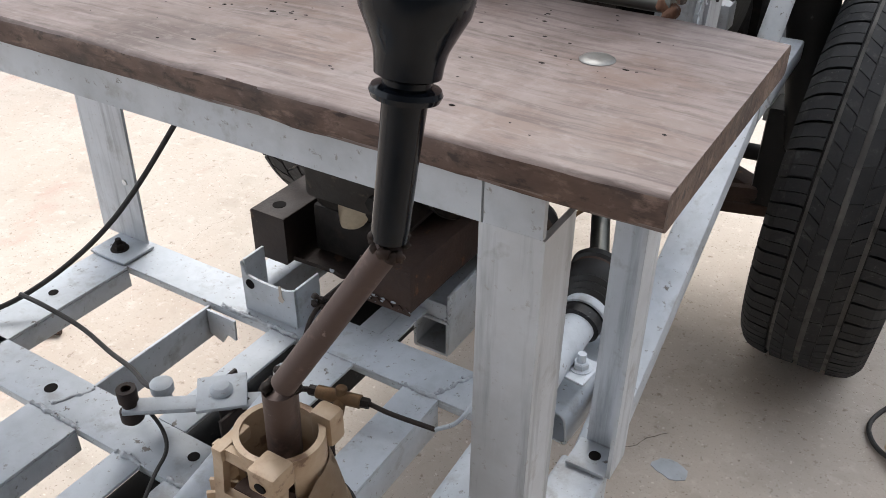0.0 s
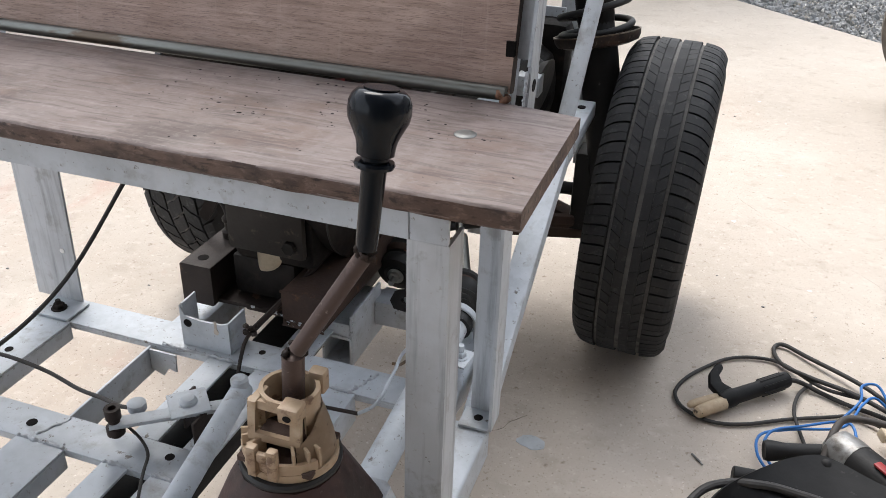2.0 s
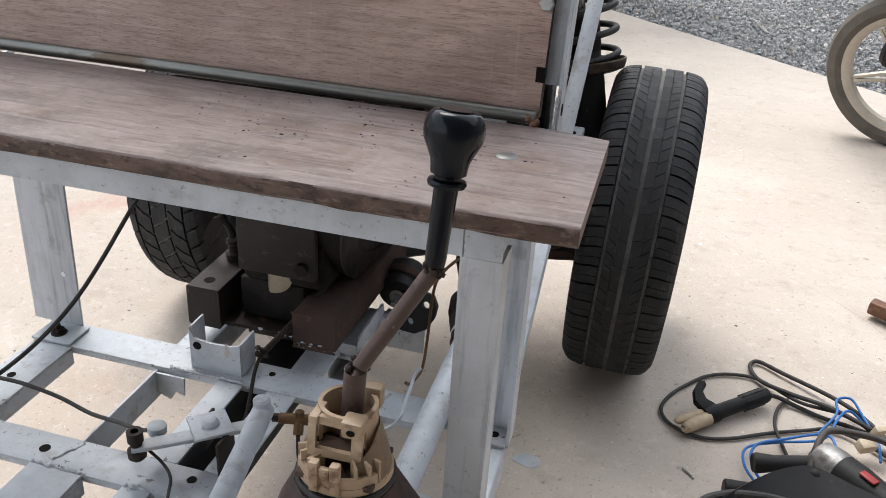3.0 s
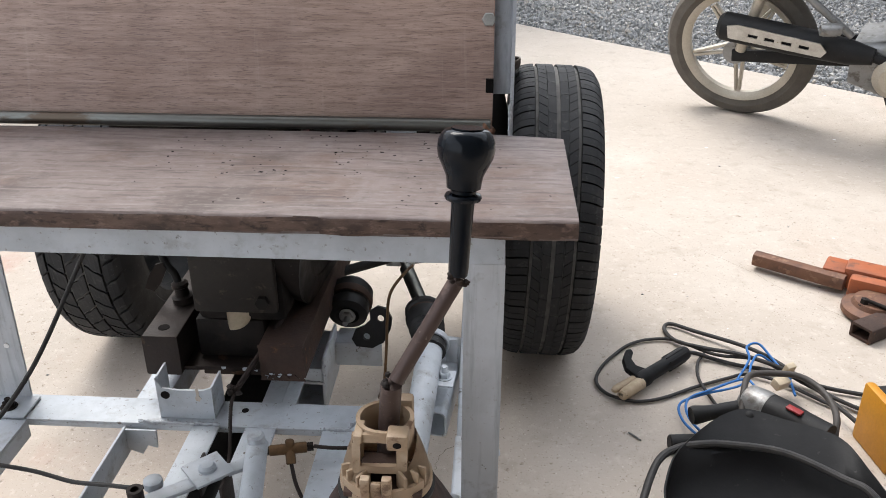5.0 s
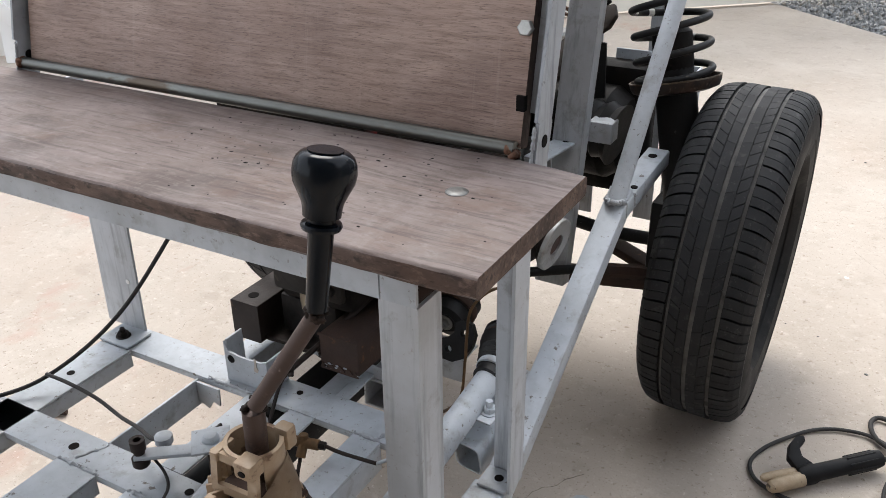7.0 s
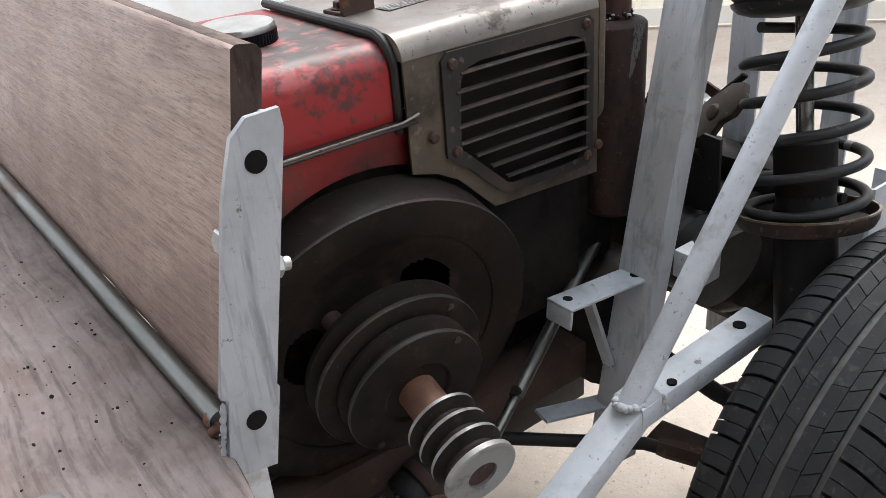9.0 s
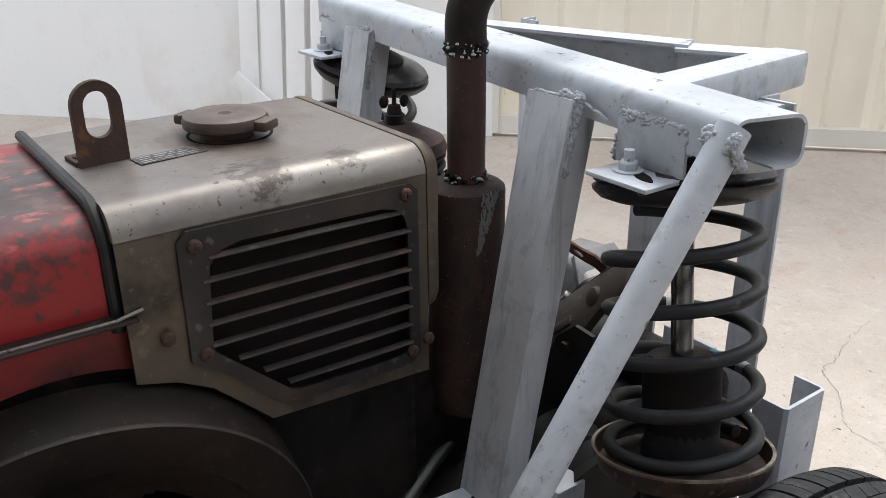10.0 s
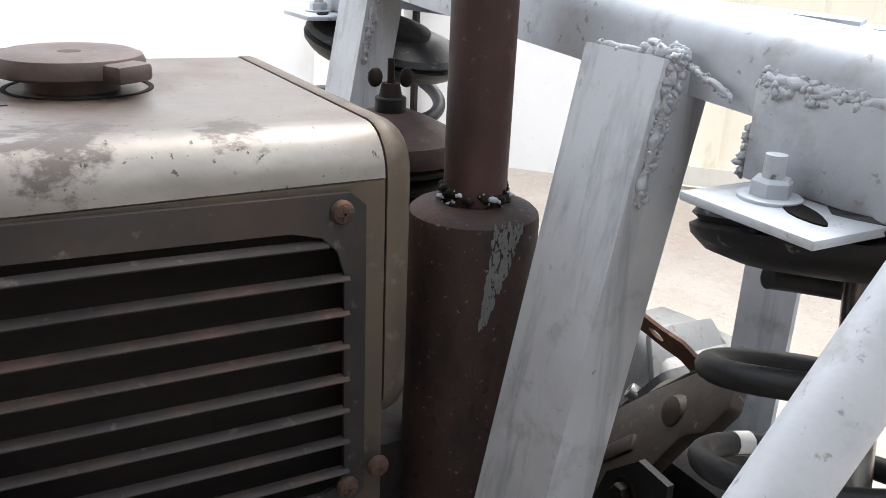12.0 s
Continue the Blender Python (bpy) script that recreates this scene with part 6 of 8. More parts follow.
bolt_head(bm, t, (0, 0, 1), 0.008, 0.007, 0.011)
part("eye_foot", bm, RUST, eye)
# maker's plate: bars only
bm = B()
m = Matrix.Translation((-0.415, 0.650, 0.8762)) @ Matrix.Rotation(radians(96), 4, "Z")
box(bm, (-0.030, -0.0115, 0), (0.030, 0.0115, 0.0008), 0, m)
mk = part("maker_plate", bm, FRAME, engine, "small engraved metal plate")
bm = B()
rng = random.Random(2)
for j, y in enumerate((0.007, 0.0015, -0.004, -0.0085)):
    x = -0.026
    while x < 0.022:
        L = 0.004 + 0.008 * rng.random()
        box(bm, (x, y - 0.0011, 0.0008), (min(x + L, 0.026), y + 0.0011, 0.0011), 0, m)
        x += L + 0.003
part("lettering", bm, ALU, mk, "worn lettering as plain bars")

# flywheel with windows
fly = thing("flywheel", FWC - V((0, 0, 0.19)), "heavy dark iron flywheel with bolted pulleys", "flywheel")
s_, u_, w_ = frame_of(FWC, FWC + FWA, (0, 0, 1))


def fw(r, d, a):
    return FWC + FWA * d + (s_ * math.cos(a) + u_ * math.sin(a)) * r


bm = B()
n = 96
prof = [(0.183, -0.055), (0.188, -0.053), (0.189, -0.003), (0.1875, 0.0), (0.148, 0.0), (0.145, -0.002), (0.142, -0.010)]
rings = [[bm.verts.new(fw(r, d, 2 * math.pi * k / n)) for k in range(n)] for r, d in prof]
for a, b in zip(rings, rings[1:]):
    for k in range(n):
        bm.faces.new((a[k], a[(k + 1) % n], b[(k + 1) % n], b[k]))
part("rim", bm, IRON, fly, "smooth iron rim")
bm = B()
lathe(bm, [(0.1891, 0), (0.1894, 0.5), (0.1880, 1)], FWC - FWA * 0.0032, FWC + FWA * 0.0002, 120, cap=False)
part("rim_edge", bm, FRAME, fly, "bright worn edge of the rim")
bm = B()
n, m = 180, 26
rs = [0.144 - (0.144 - 0.040) * j / m for j in range(m + 1)]
DISH = lambda r: -0.004 - 0.009 * min(1.0, (0.144 - r) / 0.030) + 0.016 * max(0.0, (0.085 - r) / 0.045)
rings = [[bm.verts.new(fw(r, DISH(r), 2 * math.pi * k / n)) for k in range(n)] for r in rs]
for j in range(m):
    for k in range(n):
        a = 2 * math.pi * (k + 0.5) / n
        r = (rs[j] + rs[j + 1]) / 2
        hit = False
        for q in range(3):
            qa = radians(48 + 120 * q)
            turn = (a - qa + math.pi) % (2 * math.pi) - math.pi
            hit = hit or (turn * 0.088 / 0.037) ** 2 + ((r - 0.088) / 0.025) ** 2 < 1
        if not hit:
            bm.faces.new((rings[j][k], rings[j][(k + 1) % n], rings[j + 1][(k + 1) % n], rings[j + 1][k]))
bmesh.ops.recalc_face_normals(bm, faces=bm.faces[:])
if bm.faces[0].normal.dot(FWA) < 0:
    bmesh.ops.reverse_faces(bm, faces=bm.faces[:])
part("web", bm, IRON, fly, "dished web with three oval windows")
for q in range(3):
    for da, rad, mt in ((85, 0.080, RUST), (44, 0.066, IRON)):
        qa = radians(48 + 120 * q + da)
        bm = B()
        c = fw(rad, -0.015, qa)
        lathe(bm, [(0.012, 0), (0.0105, 0.8), (0.008, 1), (0.0055, 0.95), (0.005, 0.3)], c, c + FWA * 0.014, 16)
        part("threaded_boss", bm, mt, fly)
for r, d0, d1 in ((0.099, 0.008, 0.041), (0.079, 0.042, 0.073)):
    bm = B()
    lathe(bm, [(r * 0.80, 0), (r, 0.05), (r, 0.22), (r * 0.86, 0.45), (r * 0.86, 0.55), (r, 0.80), (r, 0.95), (r * 0.97, 1), (r * 0.5, 1), (r * 0.45, 0.9)], FWC + FWA * d0, FWC + FWA * d1, 72)
    ob = part("belt_pulley", bm, IRON, fly, "dark cast belt pulley")
    bm = B()
    lathe(bm, [(r + 0.0002, 0), (r + 0.0006, 0.3), (r + 0.0006, 0.8), (r * 0.995, 1)], FWC + FWA * (d1 - 0.0055), FWC + FWA * (d1 - 0.0004), 72, cap=False)
    part("worn_rim", bm, FRAME, ob, "bright worn pulley rim")
    for k in range(2):
        a = k * math.pi + 0.9
        bm = B()
        p = fw(r * 0.90, d1, a)
        bolt_head(bm, p, FWA, 0.0045, 0.002)
        part("pulley_bolt", bm, RUST, ob)
bm = B()
cyl(bm, FWC - FWA * 0.030, FWC + FWA * 0.125, 0.0215, 28)
part("shaft", bm, RUSTY_BRIGHT, fly, "rusty orange-brown shaft stub")
bm = B()
p0, p1 = FWC + FWA * 0.118, FWC + FWA * 0.190
R, r = 0.0390, 0.029
prof = []
for k in range(3):
    o = k * 0.30
    prof += [(R, o + 0.0), (R, o + 0.05), (r, o + 0.15), (r, o + 0.20)]
prof += [(R, 0.92), (R, 1.0), (R - 0.002, 1.02), (0.016, 1.02), (0.0155, 0.90)]
lathe(bm, [(0.02, -0.02)] + prof, p0, p1, 64)
pul = part("alloy_pulley", bm, ALU, fly, "three-groove alloy pulley with dark grooves and bright rims")
pul.data.materials.append(IRON)
for p in pul.data.polygons:
    q = p.center - FWC
    rr = (q - FWA * q.dot(FWA)).length
    if 0.017 < rr < R - 0.0035 and abs(p.normal.dot(FWA)) < 0.985:
        p.material_index = 1
bm = B()
cyl(bm, FWC + FWA * 0.17, FWC + FWA * 0.1885, 0.0155, 24)
part("shaft_end", bm, PRIMER, pul, "reddish shaft end")

# ---- exhaust ----
SMEAR = plain("thin_grey_smear", (0.15, 0.152, 0.155), 0.75)
SOOTED = layered("sooted_primer", (0.030, 0.0165, 0.0145), [((0.058, 0.030, 0.025), 0.8, 14, (1, 1, 1), 0.48, 0.66), ((0.012, 0.0095, 0.009), 0.85, 22, (1, 1, 0.5), 0.48, 0.60), ((0.075, 0.060, 0.052), 0.8, 70, (1, 1, 1), 0.54, 0.66, (2, 0.815, 0.828)),
                 ((0.16, 0.145, 0.13), 0.7, 210, (1, 1, 1), 0.64, 0.68), ((0.008, 0.007, 0.007), 0.8, 120, (1, 1, 1), 0.60, 0.66)], (0.5, 0.85), bumps=((130, (1, 1, 1), 0.4), (30, (1, 1, 1), 0.3)), spec=0.3)
exh = thing("exhaust", (-0.352, 0.918, 0.58), "rusty brown upright exhaust silencer with stack pipe", "exhaust")
c = V((-0.352, 0.918, 0))
bm = B()
lathe(bm, [(0.032, 0), (0.039, 0.03), (0.039, 0.955), (0.0383, 0.968), (0.0355, 0.978), (0.022, 0.992)], c + V((0, 0, 0.56)), c + V((0, 0, 0.820)), 40)
part("silencer", bm, SOOTED, exh)
bm = B()
cyl(bm, c + V((0, 0, 0.815)), c + V((0, 0, 0.948)), 0.0187, 32)
part("stack_pipe", bm, PRIMER, exh)
bm = B()
path = smooth_path([c + V((0, 0, 0.944)), c + V((0, 0, 0.975)), c + V((0.002, 0.010, 0.998)), c + V((0.006, 0.035, 1.020)), c + V((0.010, 0.07, 1.032)), c + V((0.014, 0.14, 1.035))], 6)
sweep(bm, path, 0.0195, 28)
part("elbow", bm, IRON, exh, "dark bent pipe")
rng = random.Random(4)
for z in (0.821, 0.946):
    bm = B()
    for k in range(70):
        a = rng.random() * 6.3
        blob(bm, c + V((0.0188 * math.cos(a), 0.0188 * math.sin(a), z + (rng.random() - 0.5) * 0.011)), 0.0012 + 0.0022 * rng.random(), (1, 1, 0.8), 7, 0.7, rng)
    part("weld_crust", bm, GRIME, exh, "black weld crust")
    bm = B()
    for k in range(46):
        a = rng.random() * 6.3
        blob(bm, c + V((0.0205 * math.cos(a), 0.0205 * math.sin(a), z + (rng.random() - 0.5) * 0.014)), 0.0004 + 0.0007 * rng.random() ** 2, (1, 1, 1.3), 6, 0.7, rng)
    for k in range(16):
        a = rng.random() * 6.3
        blob(bm, c + V((0.0203 * math.cos(a), 0.0203 * math.sin(a), z + (rng.random() - 0.6) * 0.012)), 0.0010 + 0.0014 * rng.random(), (1.2, 1.2, 0.7), 7, 0.8, rng)
    part("weld_spatter", bm, GREY, exh, "pale flecks on the weld")
bm = B()
for k in range(420):
    h_ = rng.random() ** 0.7
    a = radians(-14 + 26 * rng.random() * (0.15 + h_) - 8 * (1 - h_))
    z = 0.752 + 0.062 * h_
    blob(bm, c + V((0.0391 * math.cos(a), 0.0391 * math.sin(a), z)), 0.0003 + 0.0010 * rng.random() ** 2, (0.3, 0.9, 2.6), 5, 0.7, rng)
part("paint_smear", bm, SMEAR, exh, "grey paint smear")

# ---- air cleaner ----
air = thing("air_cleaner", (-0.518, 0.942, 0.70), "dull brown round air cleaner with a wing nut", "air cleaner")
c = V((-0.518, 0.942, 0.012))
bm = B()
lathe(bm, [(0.054, 0), (0.056, 0.04), (0.056, 0.96), (0.054, 1)], c + V((0, 0, 0.70)), c + V((0, 0, 0.768)), 40)
part("bowl", bm, GRIME, air)
for z in (0.772, 0.784):
    bm = B()
    lathe(bm, [(0.054, 0), (0.058, 0.3), (0.058, 0.7), (0.054, 1)], c + V((0, 0, z)), c + V((0, 0, z + 0.008)), 40)
    part("band", bm, IRON, air)
bm = B()
lathe(bm, [(0.059, 0), (0.060, 0.15), (0.056, 0.45), (0.030, 0.85), (0.018, 1.0)], c + V((0, 0, 0.793)), c + V((0, 0, 0.825)), 40)
part("lid", bm, PRIMER, air)
bm = B()
cyl(bm, c + V((0, 0, 0.824)), c + V((0, 0, 0.836)), 0.012, 20, 0.001)
part("nut_collar", bm, BLACK, air)
bm = B()
lathe(bm, [(0.009, 0), (0.007, 1)], c + V((0, 0, 0.836)), c + V((0, 0, 0.846)), 14)
for s in (-1, 1):
    blob(bm, c + V((0.004 * s, 0.011 * s, 0.850)), 0.0062, (0.5, 1, 1.2), 10)
cyl(bm, c + V((0, 0, 0.84)), c + V((0, 0, 0.864)), 0.0027, 10)
part("wing_nut", bm, IRON, air)

# ---- gearbox and axle ----
GEARALU = layered("dull_cast_alloy", (0.15, 0.15, 0.15), [((0.21, 0.21, 0.207), 0.7, 10, (1, 1, 1), 0.46, 0.66), ((0.10, 0.092, 0.085), 0.7, 20, (1, 1, 1), 0.52, 0.66), ((0.06, 0.05, 0.043), 0.7, 50, (1, 1, 1), 0.60, 0.68)], (0.42, 0.62), 0.35, bumps=((240, (1, 1, 1), 0.2), (40, (1, 1, 1), 0.2)))
CASTBROWN = layered("oily_cast_iron", (0.040, 0.030, 0.023), [((0.068, 0.053, 0.041), 0.7, 22, (1, 1, 1), 0.48, 0.66), ((0.055, 0.038, 0.030), 0.8, 30, (1, 1, 1), 0.52, 0.66), ((0.20, 0.18, 0.16), 0.6, 90, (1, 1, 1), 0.62, 0.69)], (0.4, 0.7), 0.2, bumps=((120, (1, 1, 1), 0.25),))
gb = thing("gearbox", (-0.43, 1.14, 0.40), "dirty cast aluminium gearbox with brackets", "gearbox")
bm = B()


def loft(bm, secs):
    """Rings of points joined in order and closed at the ends."""
    rings = [[bm.verts.new(p) for p in s] for s in secs]
    n = len(rings[0])
    for a, b in zip(rings, rings[1:]):
        for k in range(n):
            bm.faces.new((a[k], a[(k + 1) % n], b[(k + 1) % n], b[k]))
    bm.faces.new(rings[0][::-1])
    bm.faces.new(rings[-1])


def rect_at(cx, cy, z, w, d, r=0.01):
    return [(cx + a, cy + b, z) for a, b in rounded(w, d, r, 3)]


GO = V((-0.448, 1.148, 0.560))
E1, E2, E3 = V((0.61, 0, 0.79)), V((0, 1, 0)), V((-0.79, 0, 0.61))


def gl(a, b, c):
    """A place on the casing: along the flange, away, out of the flange."""
    return GO + E1 * a + E2 * b + E3 * c


def slab(a0, a1, b0, b1, c, r=0.012):
    return [gl((a0 + a1) / 2 + p, (b0 + b1) / 2 + q, c) for p, q in rounded(a1 - a0, b1 - b0, r, 3)]


loft(bm, [slab(-0.10, 0.075, 0.0, 0.14, 0.0), slab(-0.10, 0.075, 0.0, 0.14, 0.007), slab(-0.095, 0.066, 0.008, 0.13, 0.0075), slab(-0.085, 0.055, 0.018, 0.12, 0.03), slab(-0.06, 0.035, 0.03, 0.11, 0.062), slab(-0.045, 0.015, 0.04, 0.10, 0.088, 0.01)])
casing = part("casing", bm, GEARALU, gb, "dull grey cast aluminium casing")
for a, hgt, reach in ((0.054, 0.050, 0.030), (-0.005, 0.066, 0.016), (-0.06, 0.06, 0.014)):
    bm = B()
    prof = [(0.002, 0.006), (0.006 + reach * 0.6, hgt), (0.012 + reach, hgt + 0.004), (0.10, hgt), (0.10, 0.006)]
    n0 = len(prof)
    ra = [bm.verts.new(gl(a - 0.005, b, c)) for b, c in prof]
    rb = [bm.verts.new(gl(a + 0.005, b, c)) for b, c in prof]
    bm.faces.new(ra[::-1])
    bm.faces.new(rb)
    for k in range(n0):
        bm.faces.new((ra[k], ra[(k + 1) % n0], rb[(k + 1) % n0], rb[k]))
    bmesh.ops.recalc_face_normals(bm, faces=bm.faces)
    bmesh.ops.bevel(bm, geom=bm.edges[:], offset=0.0025, segments=2, profile=0.5, affect="EDGES")
    part("rib", bm, GEARALU, casing)
bm = B()
p = gl(-0.015, 0.07, 0.088)
cyl(bm, p, p + V((0, 0, 0.008)), 0.016, 6)
lathe(bm, [(0.009, 0), (0.011, 0.3), (0.010, 1)], p + V((0, 0, 0.008)), p + V((0, 0, 0.020)), 18)
plug = part("breather_plug", bm, BLACK, gb, "black plug")
bm = B()
lathe(bm, [(0.010, 0), (0.010, 0.7), (0.007, 1), (0.004, 0.8)], p + V((0, 0, 0.020)), p + V((0, 0, 0.027)), 18)
part("plug_cap", bm, YELLOW, plug, "yellow cap")
for a, b in ((0.0265, 0.004), (-0.045, 0.004), (0.062, 0.06)):
    bm = B()
    p = gl(a, b, 0.006)
    lathe(bm, [(0.0075, 0), (0.0075, 0.85), (0.0068, 1), (0.0042, 1), (0.0040, 0.6)], p, p + (E3 - E2 * 0.7).normalized() * 0.009, 18)
    part("flange_screw", bm, ZINC, gb, "socket-head screw")
# brown cast bracket below the flange
U_, W_ = V((0.70, 0.06, 0.70)).normalized(), V((0.55, -0.62, -0.50)).normalized()
W_ = (W_ - U_ * U_.dot(W_)).normalized()
BO = V((-0.378, 1.055, 0.594))
outline = [(-0.06, -0.012), (0.02, -0.014), (0.09, -0.014), (0.155, -0.010), (0.178, 0.004), (0.172, 0.030), (0.150, 0.040), (0.128, 0.036), (0.108, 0.046), (0.080, 0.062), (0.050, 0.064), (0.015, 0.054), (-0.02, 0.056), (-0.06, 0.05)]
bm = B()
plate(bm, outline, BO, U_, W_, -0.011)
bmesh.ops.recalc_face_normals(bm, faces=bm.faces)
bmesh.ops.bevel(bm, geom=bm.edges[:], offset=0.003, segments=2, profile=0.5, affect="EDGES")
brk = part("bell_bracket", bm, CASTBROWN, gb, "oily tan-brown cast bracket")
NB = U_.cross(W_).normalized() * (-1 if U_.cross(W_).y > 0 else 1)
bm = B()
p = BO + U_ * 0.118 + W_ * 0.012
lathe(bm, [(0.013, 0), (0.0125, 0.6), (0.010, 0.9), (0.006, 1)], p, p + NB * 0.016 + W_ * 0.004, 20)
part("lug", bm, CASTBROWN, brk)
bm = B()
q = Matrix((U_, W_, NB)).transposed().to_4x4()
box(bm, (0.040, 0.018, 0.0), (0.078, 0.032, 0.014), 0.003, Matrix.Translation(BO) @ q)
part("lug", bm, CASTBROWN, brk)
bm = B()
box(bm, (-0.05, -0.02, -0.004), (0.17, -0.0145, 0.006), 0.002, Matrix.Translation(BO) @ q)
part("lip", bm, GRIME, brk, "black oily joint")
bm = B()
plate(bm, [(-0.312, 0.600), (-0.297, 0.640), (-0.270, 0.664), (-0.244, 0.662), (-0.240, 0.56), (-0.312, 0.55)], (0, 1.002, 0), (1, 0, 0), (0, 0, 1), 0.005)
mount = part("mount_plate", bm, BLACK, gb, "black steel mounting plate")
bm = B()
bolt_head(bm, (-0.277, 1.002 - 0.005, 0.636), (0, -1, 0.1), 0.0075, 0.007, 0.011)
part("mount_bolt", bm, IRON, mount)
# dark box added to close the gap to the pale slab behind
bm = B()
box(bm, (-0.60, 0.95, 0.36), (-0.405, 1.10, 0.63), 0.02)
part("gap_block", bm, GRIME, gb, "dark box added to hide the pale slab behind the gearbox")
# dark drum and case added to fill the black void behind and below
bm = B()
lathe(bm, [(0.05, 0), (0.085, 0.12), (0.092, 0.3), (0.092, 0.8), (0.07, 0.95), (0.03, 1)], (-0.40, 1.09, 0.47), (-0.20, 1.07, 0.47), 32)
part("void_drum", bm, GRIME, gb, "dark drum added to fill the black void")
bm = B()
box(bm, (-0.42, 1.09, 0.33), (-0.18, 1.16, 0.60), 0.02)
part("lower_case", bm, GRIME, gb)
bm = B()
out = [(0, -0.006), (0.012, -0.011), (0.034, -0.009), (0.05, -0.006), (0.062, -0.010), (0.092, -0.012), (0.098, 0.010), (0.062, 0.013), (0.05, 0.016), (0.030, 0.011), (0, 0.008)]
sl = lambda x, r: [(x + r * math.cos(a), r * 0.5 * math.sin(a)) for a in [i * 0.63 for i in range(10)]]
holed_plate(bm, out, [sl(0.026, 0.0075), sl(0.076, 0.008)], (-0.385, 1.085, 0.702), (0.075, 0.02, -0.030), (0.3, -0.35, 0.75), 0.003)
strap = part("link_strap", bm, RUSTY_BRIGHT, gb, "rusty slotted strap")
bm = B()
sweep(bm, smooth_path([gl(-0.03, 0.05, 0.088), (-0.412, 1.09, 0.702), (-0.385, 1.083, 0.704)], 6), 0.0022, 8)
blob(bm, (-0.381, 1.082, 0.707), 0.006, (1, 1, 1), 10)
part("link_rod", bm, IRON, gb)

ax = thing("drive_shaft", (-0.16, 0.4, 0.30), "white-painted drive shaft tube with black ribbed rubber boot", "drive shaft")
bm = B()
a0, a1 = V((-0.178, 0.06, 0.285)), V((-0.164, 0.365, 0.345))
cyl(bm, a0, a1, 0.0190, 28)
part("tube", bm, GREY, ax)
d = (a1 - a0).normalized()
bm = B()
lathe(bm, [(0.0195, 0), (0.0235, 0.1), (0.0235, 0.9), (0.0195, 1)], a1 - d * 0.004, a1 + d * 0.010, 32)
part("clamp_ring", bm, CHALKED, ax, "black clip ring with paint on it")
bm = B()
side = d.cross(V((0, 0, 1))).normalized()
up_ = side.cross(d).normalized()
band = []
for k in range(25):
    t = radians(-40 + 220 * k / 24)
    e = side * math.cos(t) + up_ * math.sin(t)
    band.append([bm.verts.new(a1 + d * o_ + e * q) for o_, q in ((0.011, 0.0235), (0.011, 0.0265), (0.013, 0.0275), (0.019, 0.0275), (0.021, 0.0265), (0.021, 0.0235))])
for p, q in zip(band, band[1:]):
    for k in range(6):
        bm.faces.new((p[k], p[(k + 1) % 6], q[(k + 1) % 6], q[k]))
bm.faces.new(band[0])
bm.faces.new(band[-1][::-1])
bmesh.ops.recalc_face_normals(bm, faces=bm.faces)
bar(bm, a1 + side * 0.029 + d * 0.020 + up_ * 0.006, a1 + side * 0.031 + d * 0.012 - up_ * 0.036, 0.018, 0.006, d, 0.001)
part("saddle_clamp", bm, GREY, ax, "painted saddle clamp over the boot")
bm = B()
b1 = V((-0.184, 0.458, 0.366))
prof = [(0.021, 0), (0.0225, 0.08)]
for k in range(4):
    prof += [(0.0245 + 0.0012 * k, 0.16 + k * 0.10), (0.0215 + 0.0012 * k, 0.21 + k * 0.10)]
prof += [(0.0290, 0.58), (0.0300, 0.64), (0.0300, 0.72), (0.0255, 0.76), (0.0255, 0.80), (0.0290, 0.84), (0.0285, 0.92), (0.0200, 1.0), (0.010, 1.0)]
lathe(bm, prof, a1 + d * 0.006, b1, 36)
part("boot", bm, BOOT, ax, "black ribbed rubber boot")
bm = B()
lathe(bm, [(0.0258, 0), (0.0262, 0.5), (0.0258, 1)], a1.lerp(b1, 0.78), a1.lerp(b1, 0.83), 32, cap=False)
lathe(bm, [(0.0205, 0), (0.0180, 0.5), (0.0125, 1)], b1, b1 + d * 0.006, 24)
part("boot_band", bm, RUST, ax, "rusty retaining band")
r0, r1 = V((-0.184, 0.462, 0.364)), V((-0.377, 0.925, 0.512))
bm = B()
sweep(bm, [r0, r0.lerp(r1, 0.17)], 0.0115, 20)
part("shift_rod", bm, ROD, ax, "oily bare steel rod")
bm = B()
sweep(bm, [r0.lerp(r1, 0.165), r0.lerp(r1, 0.44)], 0.0062, 16)
part("shift_rod", bm, ROD, ax, "thin oily steel rod")
bm = B()
sweep(bm, [r0.lerp(r1, 0.42), r0.lerp(r1, 0.97)], 0.0090, 18)
part("shift_rod", bm, ROD, ax, "oily bare steel rod")
bm = B()
p = r0.lerp(r1, 0.435)
cyl(bm, p + V((0.004, -0.004, 0.006)), p + V((0.006, -0.010, 0.012)), 0.0055, 12)
part("rod_screw", bm, IRON, ax, "clamp screw")
bm = B()
box(bm, (-0.017, -0.020, 0), (0.017, 0.020, 0.0035), 0.001, Matrix.Translation((-0.142, 0.316, 0.3265)) @ Matrix.Rotation(radians(-6), 4, "Z"))
t = bolt_head(bm, (-0.140, 0.318, 0.330), (0, 0, 1), 0.0085, 0.007, 0.012)
cyl(bm, t, t + V((0, 0, 0.010)), 0.0045, 12)
part("clamp_bolt", bm, GREY, ax, "painted clamp bolt")

half = thing("half_shaft", (-0.3, 0.8, 0.25), "black drive half shaft and steering rod under the engine", "half shaft")
bm = B()
